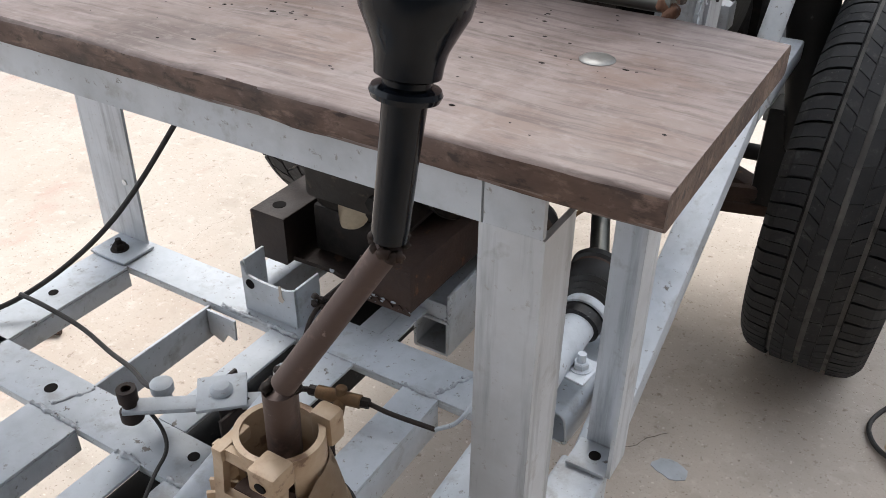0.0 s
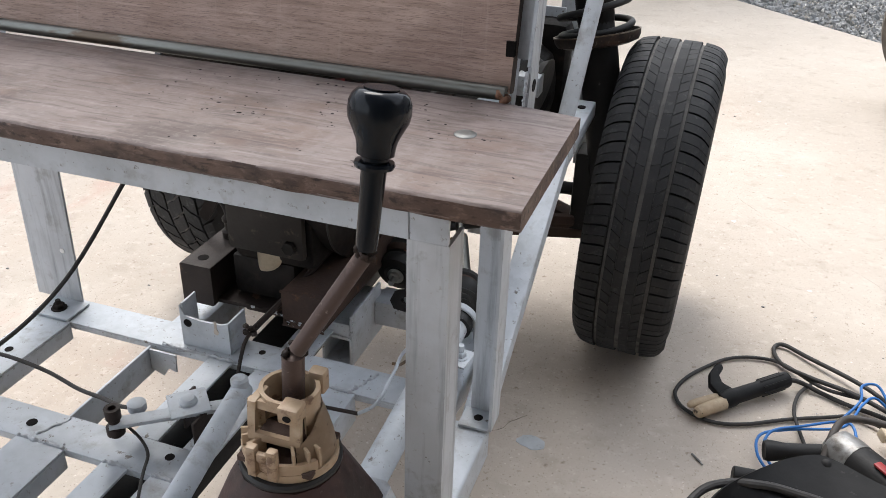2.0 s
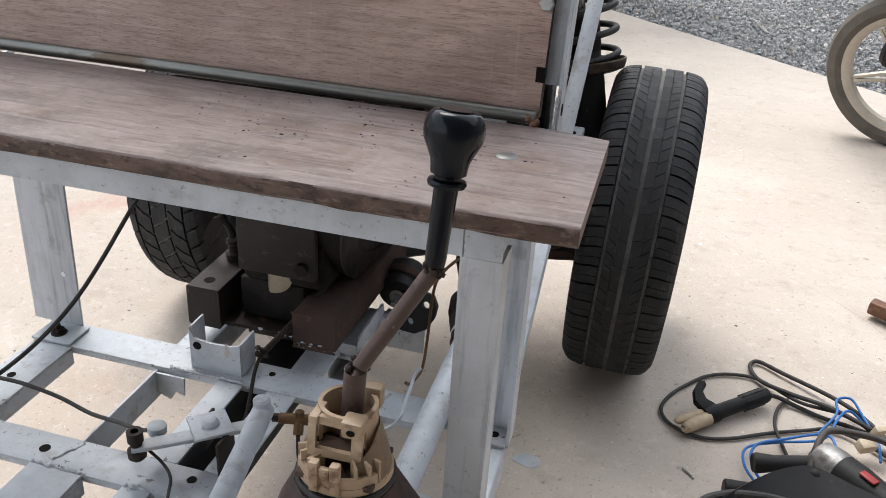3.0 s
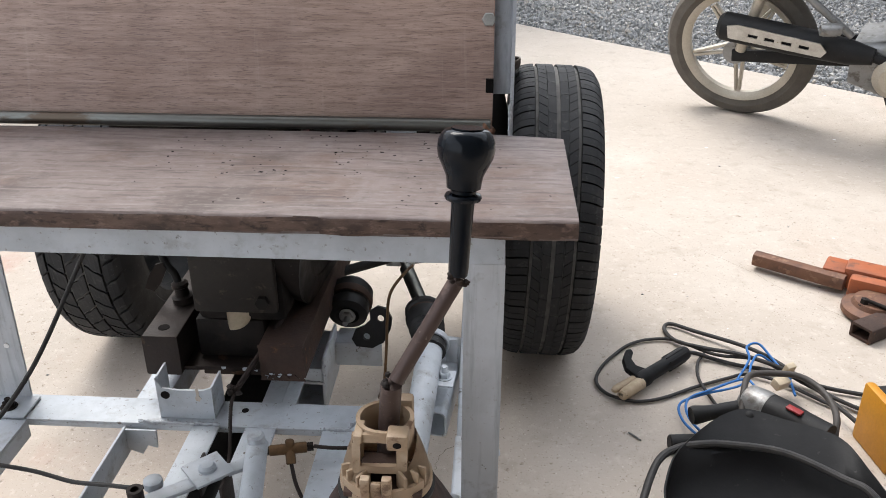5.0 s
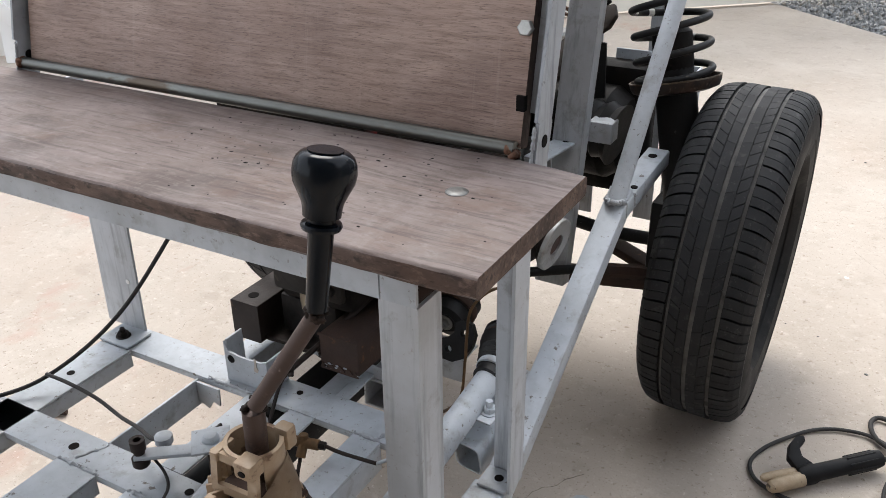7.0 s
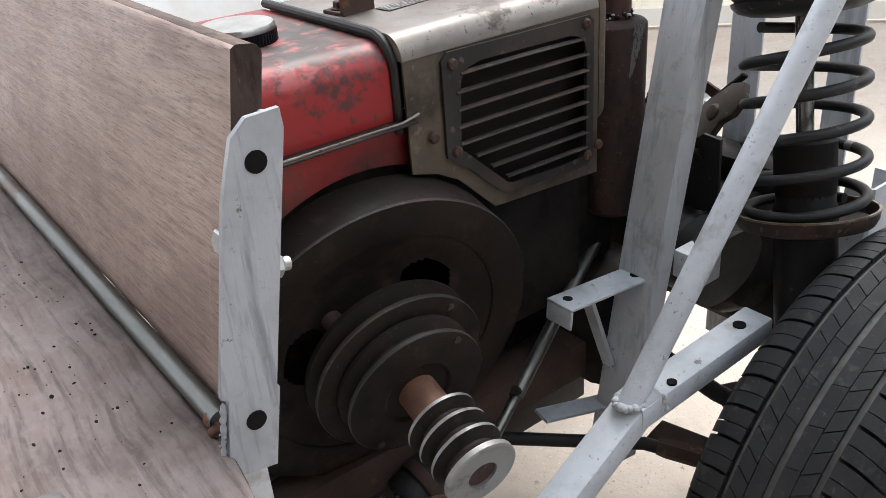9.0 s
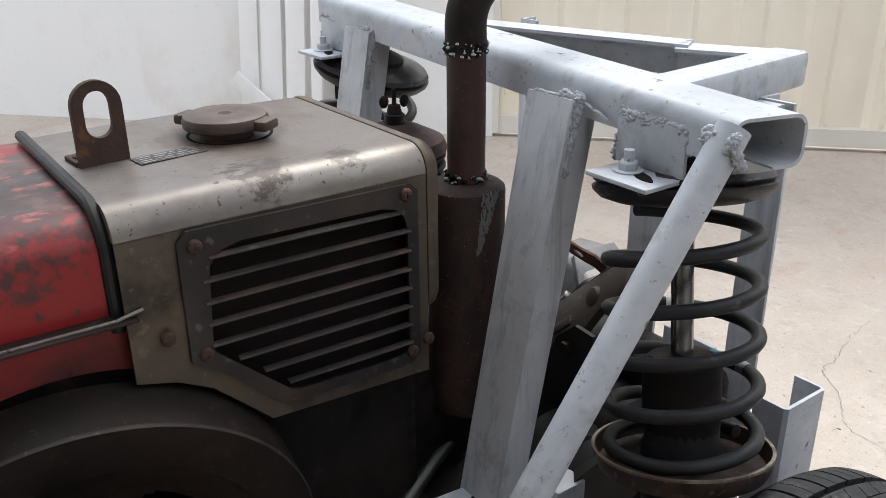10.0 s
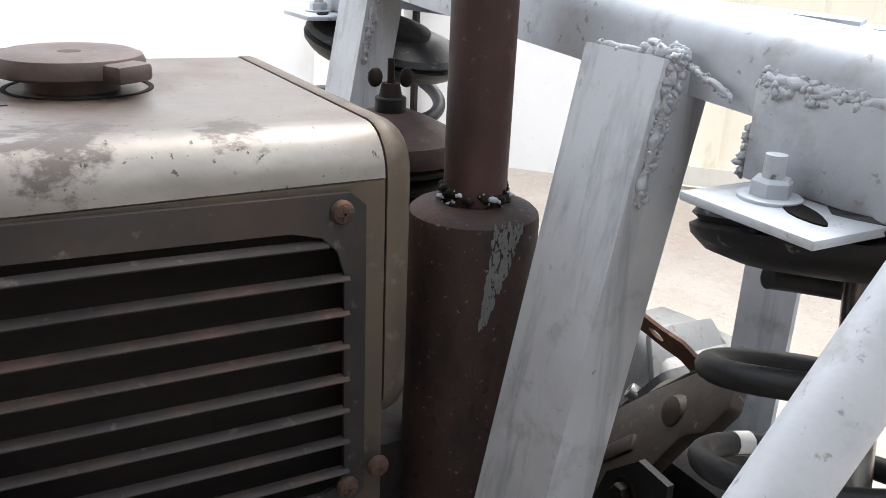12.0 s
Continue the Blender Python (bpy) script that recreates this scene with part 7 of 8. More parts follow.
sweep(bm, [(-0.46, 0.98, 0.33), (-0.20, 0.975, 0.30), (-0.03, 0.975, TYRE_R)], 0.013, 16)
part("shaft", bm, BLACK, half)
bm = B()
sweep(bm, [(-0.36, 0.60, 0.34), (-0.215, 0.839, 0.278), (-0.10, 0.90, 0.27)], 0.009, 14)
part("track_rod", bm, BLACK, half)
bm = B()
lathe(bm, [(0.012, 0), (0.014, 0.1), (0.014, 0.9), (0.010, 1)], (-0.20, 0.85, 0.277), (-0.10, 0.90, 0.27), 6)
part("rod_end", bm, RUST, half, "rusty adjuster")
bm = B()
lathe(bm, [(0.025, 0), (0.045, 0.1), (0.040, 0.25), (0.050, 0.4), (0.044, 0.55), (0.056, 0.7), (0.050, 0.85), (0.060, 1)], (-0.30, 0.985, 0.52), (-0.20, 0.975, 0.50), 32)
part("joint_boot", bm, BOOT, half, "black ribbed joint boot")
bm = B()
lathe(bm, [(0.030, 0), (0.037, 0.15), (0.037, 0.55), (0.032, 0.62), (0.035, 0.75), (0.033, 0.95), (0.020, 1.0), (0.016, 0.96)], (-0.315, 0.575, 0.330), (-0.315, 0.512, 0.312), 32)
mnt = part("engine_mount", bm, BOOT, half, "round black rubber mount")
bm = B()
lathe(bm, [(0.037, 0), (0.0385, 0.2), (0.0385, 0.8), (0.037, 1)], (-0.315, 0.552, 0.3235), (-0.315, 0.538, 0.3195), 32)
part("mount_band", bm, RUST, mnt, "rusty sleeve round the mount")
bm = B()
t = bolt_head(bm, (-0.315, 0.511, 0.312), (0, -1, -0.1), 0.010, 0.006, 0.014)
cyl(bm, t, t + V((0, -0.014, -0.002)), 0.0048, 12)
part("mount_bolt", bm, ZINC, mnt, "bare steel bolt end")
bm = B()
kid = [(-0.032, -0.020), (-0.024, -0.032), (0.002, -0.034), (0.020, -0.024), (0.030, -0.004), (0.032, 0.014), (0.024, 0.030), (0.008, 0.034), (-0.004, 0.026), (-0.002, 0.012), (-0.012, 0.002), (-0.026, -0.004)]
hol = lambda x, y, r: [(x + r * math.cos(i * 0.628), y + r * math.sin(i * 0.628)) for i in range(10)]
holed_plate(bm, kid, [hol(0.014, 0.014, 0.006), hol(-0.008, -0.016, 0.006)], (-0.265, 0.462, 0.324), (1, 0, 0), (0, 0.35, 0.94), 0.012)
bmesh.ops.recalc_face_normals(bm, faces=bm.faces)
part("joint_flange", bm, BLACK, half, "worn black kidney-shaped joint flange")
bm = B()
for a, b, w in (((-0.26, 0.92, 0.22), (-0.05, 0.96, 0.23), 0.05), ((-0.24, 1.06, 0.24), (-0.06, 0.98, 0.22), 0.04)):
    bar(bm, a, b, w, 0.02, (0, 0, 1), 0.004)
part("control_arm", bm, RUST, half, "rusty lower arm")
bm = B()
box(bm, (-0.115, 0.93, 0.22), (-0.055, 1.00, 0.40), 0.008)
part("hub_carrier", bm, BLACK, half)

# ---- gear shifter ----
gs = thing("gear_shifter", (-0.168, -0.085, ZD), "bent gear lever with black knob on a tan nylon base", "gear lever")
P_low, P_up = V((-0.158, -0.086, 0.606)), V((-0.105, -0.061, 0.697))
bm = B()
sweep(bm, [(-0.170, -0.080, 0.515), (-0.163, -0.084, 0.600)], 0.0098, 20)
part("stub_tube", bm, LEVER, gs, "brown steel stub")
bm = B()
sweep(bm, [P_low, P_up], 0.0072, 20)
part("lever_tube", bm, LEVER, gs, "heat-stained welded tube")
bm = B()
rng = random.Random(9)
for c0 in (P_low + V((-0.003, 0.001, -0.002)), P_up + V((0.001, 0, 0.001))):
    for k in range(14):
        a = rng.random() * 6.3
        blob(bm, c0 + V((0.0075 * math.cos(a), 0.0075 * math.sin(a), (rng.random() - 0.5) * 0.008)), 0.0022 + 0.0018 * rng.random(), (1, 1, 0.8), 8, 0.5, rng)
part("weld_collar", bm, IRON, gs, "dark blue-black weld")
K0, K1 = V((-0.105, -0.061, 0.700)), V((-0.099, -0.041, 0.826))
bm = B()
lathe(bm, [(0.0082, 0), (0.0088, 0.05), (0.0092, 0.3), (0.0100, 0.50), (0.0104, 0.515), (0.0150, 0.525), (0.0160, 0.545), (0.0150, 0.562), (0.0108, 0.572), (0.0108, 0.59),
           (0.0145, 0.605), (0.0150, 0.65), (0.0160, 0.69), (0.0195, 0.75), (0.0232, 0.81), (0.0242, 0.86), (0.0236, 0.915), (0.0215, 0.955), (0.0190, 0.975), (0.0172, 0.985), (0.010, 0.993), (0.002, 0.995)], K0, K1, 40)
part("knob", bm, KNOB, gs, "glossy black turned knob with collar")
bm = B()
cyl(bm, K0.lerp(K1, 0.993), K0.lerp(K1, 0.999), 0.0135, 28)
part("knob_badge", bm, KNOB, gs, "dark blank badge")
# nylon housing
C = V((-0.170, -0.082, 0))
bm = B()


def ring_wall(bm, c, ro, ri, z0, z1, a0=0.0, a1=2 * math.pi, n=40, sy=1.0):
    full = abs(a1 - a0 - 2 * math.pi) < 1e-6
    m = n if full else n + 1
    cols = []
    for i in range(m):
        a = a0 + (a1 - a0) * i / n
        cs, sn = math.cos(a), math.sin(a) * sy
        cols.append([bm.verts.new((c.x + r * cs, c.y + r * sn, z)) for r, z in ((ro, z0), (ro, z1), (ri, z1), (ri, z0))])
    for i in range(n):
        a, b = cols[i], cols[(i + 1) % m]
        for k in range(4):
            bm.faces.new((a[k], a[(k + 1) % 4], b[(k + 1) % 4], b[k]))
    if not full:
        bm.faces.new(cols[0][::-1])
        bm.faces.new(cols[-1])


ring_wall(bm, C, 0.0335, 0.0285, 0.538, 0.556)
ring_wall(bm, C, 0.0335, 0.029, 0.492, 0.538, radians(-35), radians(215), 30)
up_h = part("gate_tower", bm, TAN, gs, "amber-stained tan nylon tower")
# front frame with its window
bm = B()
F0 = C + V((-0.034, -0.040, 0.488))
holed_plate(bm, [(0, 0), (0.062, 0), (0.062, 0.064), (0, 0.064)], [[(0.009, 0.012), (0.050, 0.012), (0.050, 0.050), (0.009, 0.052)]], F0, (1, 0.02, 0), (0, 0.10, 1), -0.007)
part("front_frame", bm, TAN, up_h)
bm = B()
box(bm, (C.x + 0.006, C.y - 0.044, 0.534), (C.x + 0.030, C.y - 0.020, 0.560), 0.003)
part("boss", bm, TAN, up_h)
bm = B()
box(bm, (C.x - 0.032, C.y - 0.038, 0.5385), (C.x - 0.022, C.y - 0.005, 0.553), 0.002)
part("corner_arm", bm, TAN, up_h)
bm = B()
box(bm, (C.x + 0.010, C.y + 0.022, 0.530), (C.x + 0.030, C.y + 0.040, 0.566), 0.004)
part("rear_lug", bm, TAN, up_h)
bm = B()
cyl(bm, (C.x + 0.018, C.y - 0.0452, 0.545), (C.x + 0.018, C.y - 0.0438, 0.545), 0.0048, 14)
part("hole", bm, DARK, up_h)
bm = B()
box(bm, (C.x - 0.026, C.y - 0.030, 0.478), (C.x + 0.026, C.y - 0.008, 0.497), 0.003)
part("inner_slider", bm, RUST, up_h, "brown greasy slider")
# flared bowl with side wings
bm = B()
n = 44
cols = []
for k in range(n + 1):
    a = radians(-90 + 36) + radians(360 - 72) * k / n
    front = max(0.0, -math.sin(a))
    side = abs(math.cos(a))
    row = []
    for t in (0.0, 0.3, 0.6, 1.0):
        r = 0.052 - 0.015 * t ** 1.5 * (0.4 + 0.6 * side)
        z = 0.458 + (0.070 - 0.045 * front) * t
        row.append(bm.verts.new(C + V((r * math.cos(a), -0.008 + r * math.sin(a), z))))
    cols.append(row)
for a, b in zip(cols, cols[1:]):
    for k in range(3):
        bm.faces.new((a[k], b[k], b[k + 1], a[k + 1]))
bmesh.ops.solidify(bm, geom=bm.faces[:], thickness=0.004)
body = part("base_bowl", bm, TAN, gs, "pale tan nylon bowl with flared wings")
bm = B()
ring_wall(bm, C + V((0, -0.008, 0)), 0.0545, 0.044, 0.446, 0.459)
ring_wall(bm, C + V((0, -0.008, 0)), 0.054, 0.049, 0.4595, 0.476, radians(-150), radians(-30), 16)
part("base_ring", bm, TAN, body)
for k, a in enumerate((-155, -140, -122, -58, -40, -25)):
    bm = B()
    box(bm, (0.030, -0.0018, 0.0), (0.053, 0.0018, 0.034), 0.0008, Matrix.Translation(C + V((0, -0.008, 0.4592))) @ Matrix.Rotation(radians(a), 4, "Z"))
    part("rib", bm, TAN, body)
for dx in (-0.017, 0.007):
    bm = B()
    box(bm, (C.x + dx - 0.0055, C.y - 0.067, 0.452), (C.x + dx + 0.0055, C.y - 0.056, 0.503), 0.002)
    part("clip", bm, TAN, body)
bm = B()
box(bm, (C.x - 0.0112, C.y - 0.0655, 0.478), (C.x + 0.0012, C.y - 0.0585, 0.494), 0.002)
part("clip_bridge", bm, TAN, body)
bm = B()
box(bm, (C.x - 0.045, C.y - 0.050, 0.452), (C.x + 0.045, C.y + 0.030, 0.462), 0.002)
part("inner_floor", bm, RUST, body, "brown greasy inner floor")
bm = B()
lathe(bm, [(0.043, 0), (0.046, 0.3), (0.046, 0.7), (0.044, 1)], C + V((0, -0.006, 0.487)), C + V((0, -0.006, 0.4945)), 40)
part("gasket", bm, BOOT, gs, "black rubber gasket")
bm = B()
loft(bm, [rect_at(C.x, C.y - 0.012, 0.412, 0.140, 0.140, 0.02), rect_at(C.x, C.y - 0.008, 0.462, 0.116, 0.112, 0.045), rect_at(C.x, C.y - 0.006, 0.487, 0.092, 0.090, 0.042)])
part("adapter", bm, PRIMER, gs, "oxide-brown adapter plate")
bm = B()
loft(bm, [rect_at(C.x, C.y - 0.01, ZD - 0.04, 0.15, 0.17, 0.006), rect_at(C.x, C.y - 0.01, 0.38, 0.15, 0.17, 0.006), rect_at(C.x, C.y - 0.008, 0.416, 0.138, 0.145, 0.01)])
part("pedestal", bm, GREY, gs, "light grey welded pedestal")

shrink = Matrix.Translation(C + V((0, 0, 0.563))) @ Matrix.Diagonal((0.80, 0.74, 0.62, 1)) @ Matrix.Translation(-C - V((0, 0, 0.556)))
for ob in (up_h, body):
    ob.matrix_basis = shrink

# ---- brake lever linkage ----
lk = thing("brake_linkage", (-0.42, 0.09, ZD), "grey painted brake linkage of flat levers and bolts", "linkage")
bm = B()
bar(bm, (-0.489, 0.030, 0.332), (-0.36, 0.122, 0.334), 0.020, 0.006, (0, 0, 1), 0.002)
part("flat_lever", bm, GREY, lk)
bm = B()
box(bm, (-0.024, -0.024, 0), (0.024, 0.024, 0.004), 0.001, Matrix.Translation((-0.417, 0.089, 0.338)) @ Matrix.Rotation(0.75, 4, "Z"))
part("square_plate", bm, GREY, lk)
bm = B()
lathe(bm, [(0.011, 0), (0.011, 0.4), (0.008, 0.85), (0.003, 1)], (-0.417, 0.089, 0.342), (-0.417, 0.089, 0.351), 20)
part("pivot_bolt", bm, GREY, lk)
bm = B()
lathe(bm, [(0.007, 0), (0.011, 0.1), (0.011, 0.35), (0.007, 0.4), (0.007, 0.6), (0.0095, 0.65), (0.0095, 1), (0.005, 1), (0.005, 0.85)], (-0.484, 0.033, 0.314), (-0.484, 0.033, 0.356), 18)
part("ball_joint", bm, BROWN_STEEL, lk, "dark ball joint")
bm = B()
lathe(bm, [(0.008, 0), (0.008, 0.5), (0.0115, 0.55), (0.0115, 0.9), (0.006, 1)], (-0.478, 0.068, 0.315), (-0.478, 0.068, 0.342), 18)
part("stop_bolt", bm, GREY, lk)
bm = B()
box(bm, (-0.435, 0.095, ZD + 0.001), (-0.431, 0.125, 0.337), 0.001)
box(bm, (-0.395, 0.060, ZD - 0.03), (-0.391, 0.10, 0.337), 0.001)
part("pivot_bracket", bm, BROWN_STEEL, lk, "rusty bracket")
bm = B()
sweep(bm, [(-0.364, 0.128, 0.350), (-0.298, -0.25, 0.350)], 0.0135, 22)
part("pedal_tube", bm, GREY, lk, "long grey tube")
bm = B()
cyl(bm, (-0.363, 0.122, 0.345), (-0.363, 0.122, 0.372), 0.011, 18, 0.003)
part("tube_pin", bm, GREY, lk)

# brass brake tee with its pipes
tee = thing("brake_tee", (-0.31, 0.13, 0.30), "tarnished brass brake pipe tee", "pipe tee")
tc = V((-0.335, 0.168, 0.312))
bm = B()
cyl(bm, tc + V((-0.026, -0.006, 0)), tc + V((0.022, 0.005, 0)), 0.0072, 16, 0.001)
cyl(bm, tc, tc + V((0.004, -0.014, -0.014)), 0.0066, 14, 0.001)
cyl(bm, tc, tc + V((0, 0.002, 0.012)), 0.0062, 12, 0.001)
part("tee_body", bm, BRASS, tee)
bm = B()
cyl(bm, tc + V((0.022, 0.005, 0)), tc + V((0.030, 0.007, 0)), 0.0058, 6)
part("union_nut", bm, IRON, tee)
bm = B()
cyl(bm, tc + V((-0.034, -0.008, 0)), tc + V((-0.026, -0.006, 0)), 0.0058, 6)
part("union_nut", bm, IRON, tee)
bm = B()
sweep(bm, smooth_path([tc + V((0.10, 0.02, -0.010)), (-0.215, 0.190, 0.318), (-0.205, 0.197, 0.333), (-0.212, 0.235, 0.325), (-0.216, 0.270, 0.322), (-0.216, 0.288, 0.330), (-0.209, 0.292, 0.341)], 8), 0.0024, 8)
part("brake_pipe", bm, GREY, tee, "bent pale-painted brake pipe")
bm = B()
sweep(bm, smooth_path([tc + V((0.03, 0.007, 0)), tc + V((0.055, 0.010, -0.004)), tc + V((0.10, 0.02, -0.010))], 8), 0.0026, 8)
sweep(bm, smooth_path([tc + V((0.004, -0.014, -0.014)), tc + V((0.014, -0.035, -0.03)), tc + V((0.03, -0.05, -0.06)), tc + V((0.04, -0.05, -0.12))], 8), 0.0026, 8)
sweep(bm, [tc + V((-0.034, -0.008, 0)), tc + V((-0.05, -0.02, 0.005))], 0.003, 8)
part("brake_pipe", bm, BROWN_STEEL, tee, "thin painted brake pipe")

# cables on the deck
bm = B()
sweep(bm, smooth_path([(-0.60, 0.34, 0.60), (-0.637, 0.294, 0.514), (-0.689, 0.205, 0.392), (-0.745, 0.12, 0.322), (-0.80, 0.05, 0.298), (-0.90, -0.05, 0.296)], 10), 0.0032, 10)
solo("control_cable", bm, CABLE, "black sheathed control cable slung from the seat to the deck", "cable")
bm = B()
sweep(bm, smooth_path([(-0.745, 0.10, 0.325), (-0.70, 0.10, 0.325), (-0.65, 0.105, 0.312), (-0.60, 0.10, 0.302), (-0.55, 0.088, 0.310), (-0.506, 0.069, 0.325), (-0.482, 0.062, 0.335)], 10), 0.0028, 8)
solo("brake_wire", bm, CABLE, "thin dark brake wire hanging across the deck gap", "wire")
bm = B()
sweep(bm, smooth_path([(-0.485, 0.05, 0.318), (-0.46, 0.045, 0.305), (-0.44, 0.03, 0.30), (-0.425, 0.0, 0.30), (-0.40, -0.05, 0.292)], 8), 0.002, 8)
solo("brake_wire", bm, CABLE, "short thin wire hanging off the linkage", "wire")
bm = B()
sweep(bm, smooth_path([(-0.43, 0.27, 0.335), (-0.435, 0.245, 0.32), (-0.43, 0.20, 0.27), (-0.425, 0.15, 0.262)], 8), 0.0028, 8)
sweep(bm, smooth_path([(-0.43, 0.265, 0.335), (-0.40, 0.34, 0.37), (-0.37, 0.42, 0.41)], 8), 0.0045, 8)
for k in range(6):
    blob(bm, (-0.433 + 0.006 * math.sin(k * 2.1), 0.262 + 0.005 * math.cos(k * 1.7), 0.327 + 0.003 * k), 0.005, (1, 1, 0.8), 6, 0.5, rng)
solo("tied_wire", bm, BROWN_STEEL, "short dirty wires tied beside the bracket", "wire")
bm = B()
sweep(bm, smooth_path([(-0.205, 0.52, 0.405), (-0.211, 0.455, 0.425), (-0.232, 0.442, 0.396), (-0.238, 0.440, 0.35), (-0.240, 0.438, 0.305), (-0.245, 0.430, 0.240), (-0.243, 0.36, 0.26), (-0.232, 0.30, 0.305)], 8), 0.0024, 8)
solo("brake_wire", bm, BRASS, "thin brown wire hanging beside the rubber boot", "wire")
bm = B()
cyl(bm, (-1.072, 0.288, 0.009), (-1.050, 0.304, 0.009), 0.0085, 12)
solo("floor_bolt", bm, RUST, "rusty bolt lying on the slab", "bolt")

# ---- things on the slab ----


def ground_cable(name, pts, r, mat, label, cat="cable"):
    bm = B()
    sweep(bm, smooth_path(pts, 10), r, 10)
    return solo(name, bm, mat, label, cat)


R1 = 0.0045
CORD = plain("grey_brown_cord", (0.065, 0.056, 0.050), 0.6)
JAW = surf("burnt_cream_plastic", (0.55, 0.44, 0.31), (0.40, 0.29, 0.18), (0.5, 0.7), 0, 30, bump=0.15, spots=((0.10, 0.07, 0.05), 0.24, 50))
MASKBLK = layered("scuffed_black_plastic", (0.010, 0.010, 0.0105), [((0.018, 0.018, 0.0185), 0.8, 9, (1, 1, 1), 0.45, 0.7), ((0.06, 0.058, 0.056), 0.4, 70, (1, 1, 1), 0.64, 0.70)], (0.42, 0.6), spec=0.14)
holder = thing("electrode_holder", (0.27, 0.79, 0), "black welding electrode holder with burnt tan jaws", "welding holder")
h0, h1 = V((0.184, 0.723, 0.020)), V((0.350, 0.877, 0.028))
d = (h1 - h0).normalized()
L = (h1 - h0).length
bm = B()
lathe(bm, [(0.0150, 0), (0.0175, 0.05), (0.0180, 0.16), (0.0150, 0.22), (0.0145, 0.55), (0.0160, 0.60), (0.0160, 0.92), (0.0145, 0.97), (0.008, 1)], h0 + d * 0.062, h1, 24)
grip = part("grip", bm, MASKBLK, holder, "black moulded grip with long ridges")
for k in range(8):
    a = 2 * math.pi * k / 8
    s1 = V((-d.y, d.x, 0)).normalized()
    s2 = d.cross(s1)
    o = s1 * math.cos(a) * 0.0158 + s2 * math.sin(a) * 0.0158
    bm = B()
    sweep(bm, [h0 + d * 0.155 + o, h0 + d * 0.21 + o], 0.0016, 6)
    part("ridge", bm, MASKBLK, grip)
for off, r0 in ((V((0.006, -0.007, 0.0)), 0.0125), (V((-0.009, 0.008, 0.003)), 0.0085)):
    bm = B()
    lathe(bm, [(r0 * 0.45, 0), (r0 * 0.85, 0.08), (r0, 0.3), (r0 * 1.05, 1)], h0 + off, h0 + d * 0.066 + off * 0.7, 16)
    part("jaw", bm, JAW, holder, "burnt cream insulated jaw")
bm = B()
sd = V((-d.y, d.x, 0))
q0 = h0 + d * 0.062
plate(bm, [(0.0, 0.010), (-0.004, 0.034), (0.010, 0.056), (0.034, 0.070), (0.046, 0.066), (0.043, 0.056), (0.026, 0.046), (0.022, 0.030), (0.034, 0.012)], q0 + V((0, 0, -0.002)), d, (sd + V((0, 0, 0.35))).normalized(), 0.014)
bmesh.ops.recalc_face_normals(bm, faces=bm.faces)
bmesh.ops.bevel(bm, geom=bm.edges[:], offset=0.003, segments=2, profile=0.5, affect="EDGES")
part("squeeze_lever", bm, MASKBLK, holder, "black squeeze lever")

ground_cable("welding_cable", [(0.350, 0.877, 0.026), (0.375, 0.890, 0.016), (0.415, 0.882, 0.007), (0.46, 0.862, 0.007), (0.51, 0.845, 0.010), (0.567, 0.80, 0.022), (0.62, 0.74, 0.016), (0.70, 0.70, 0.007), (0.85, 0.66, 0.006)], R1, CABLE, "black welding cable from the electrode holder")
ground_cable("welding_cable", [(0.62, 0.72, 0.006), (0.53, 0.80, 0.010), (0.47, 0.828, 0.008), (0.42, 0.811, 0.006), (0.35, 0.777, 0.006), (0.281, 0.737, 0.006), (0.228, 0.721, 0.006), (0.186, 0.731, 0.006), (0.159, 0.753, 0.006), (0.149, 0.79, 0.006), (0.165, 0.839, 0.006), (0.198, 0.889, 0.006), (0.238, 0.934, 0.006), (0.288, 0.958, 0.006), (0.343, 0.953, 0.008), (0.414, 0.885, 0.018), (0.504, 0.86, 0.022), (0.58, 0.79, 0.012), (0.66, 0.72, 0.007), (0.80, 0.60, 0.006)], R1 * 0.8, CABLE, "thin black cable looped on the slab")
ground_cable("welding_cable", [(0.75, 0.50, 0.006), (0.665, 0.60, 0.012), (0.615, 0.672, 0.03), (0.567, 0.773, 0.034), (0.504, 0.902, 0.020), (0.388, 0.995, 0.010), (0.342, 1.025, 0.008), (0.325, 1.0, 0.007), (0.342, 0.945, 0.012), (0.395, 0.903, 0.022), (0.465, 0.868, 0.030), (0.538, 0.827, 0.026), (0.60, 0.79, 0.012), (0.72, 0.76, 0.007)], R1, CABLE, "black cable in a raised loop")
ground_cable("welding_cable", [(0.395, 0.905, 0.006), (0.372, 0.86, 0.010), (0.362, 0.80, 0.012), (0.372, 0.745, 0.010), (0.385, 0.70, 0.006)], R1 * 0.75, CABLE, "thin black cable end beside the holder")
ground_cable("blue_cable", [(0.44, 0.80, 0.010), (0.475, 0.85, 0.03), (0.478, 0.885, 0.04), (0.505, 0.895, 0.042), (0.525, 0.86, 0.03), (0.545, 0.80, 0.02), (0.54, 0.74, 0.02)], 0.0026, BLUE, "thin bright blue wire over the cables")
ground_cable("blue_cable", [(0.33, 0.60, 0.01), (0.30, 0.645, 0.02), (0.305, 0.70, 0.02), (0.36, 0.735, 0.02), (0.44, 0.76, 0.03), (0.475, 0.83, 0.035), (0.50, 0.87, 0.03), (0.525, 0.86, 0.02), (0.55, 0.80, 0.02)], 0.0026, BLUE, "thin bright blue twin wire")
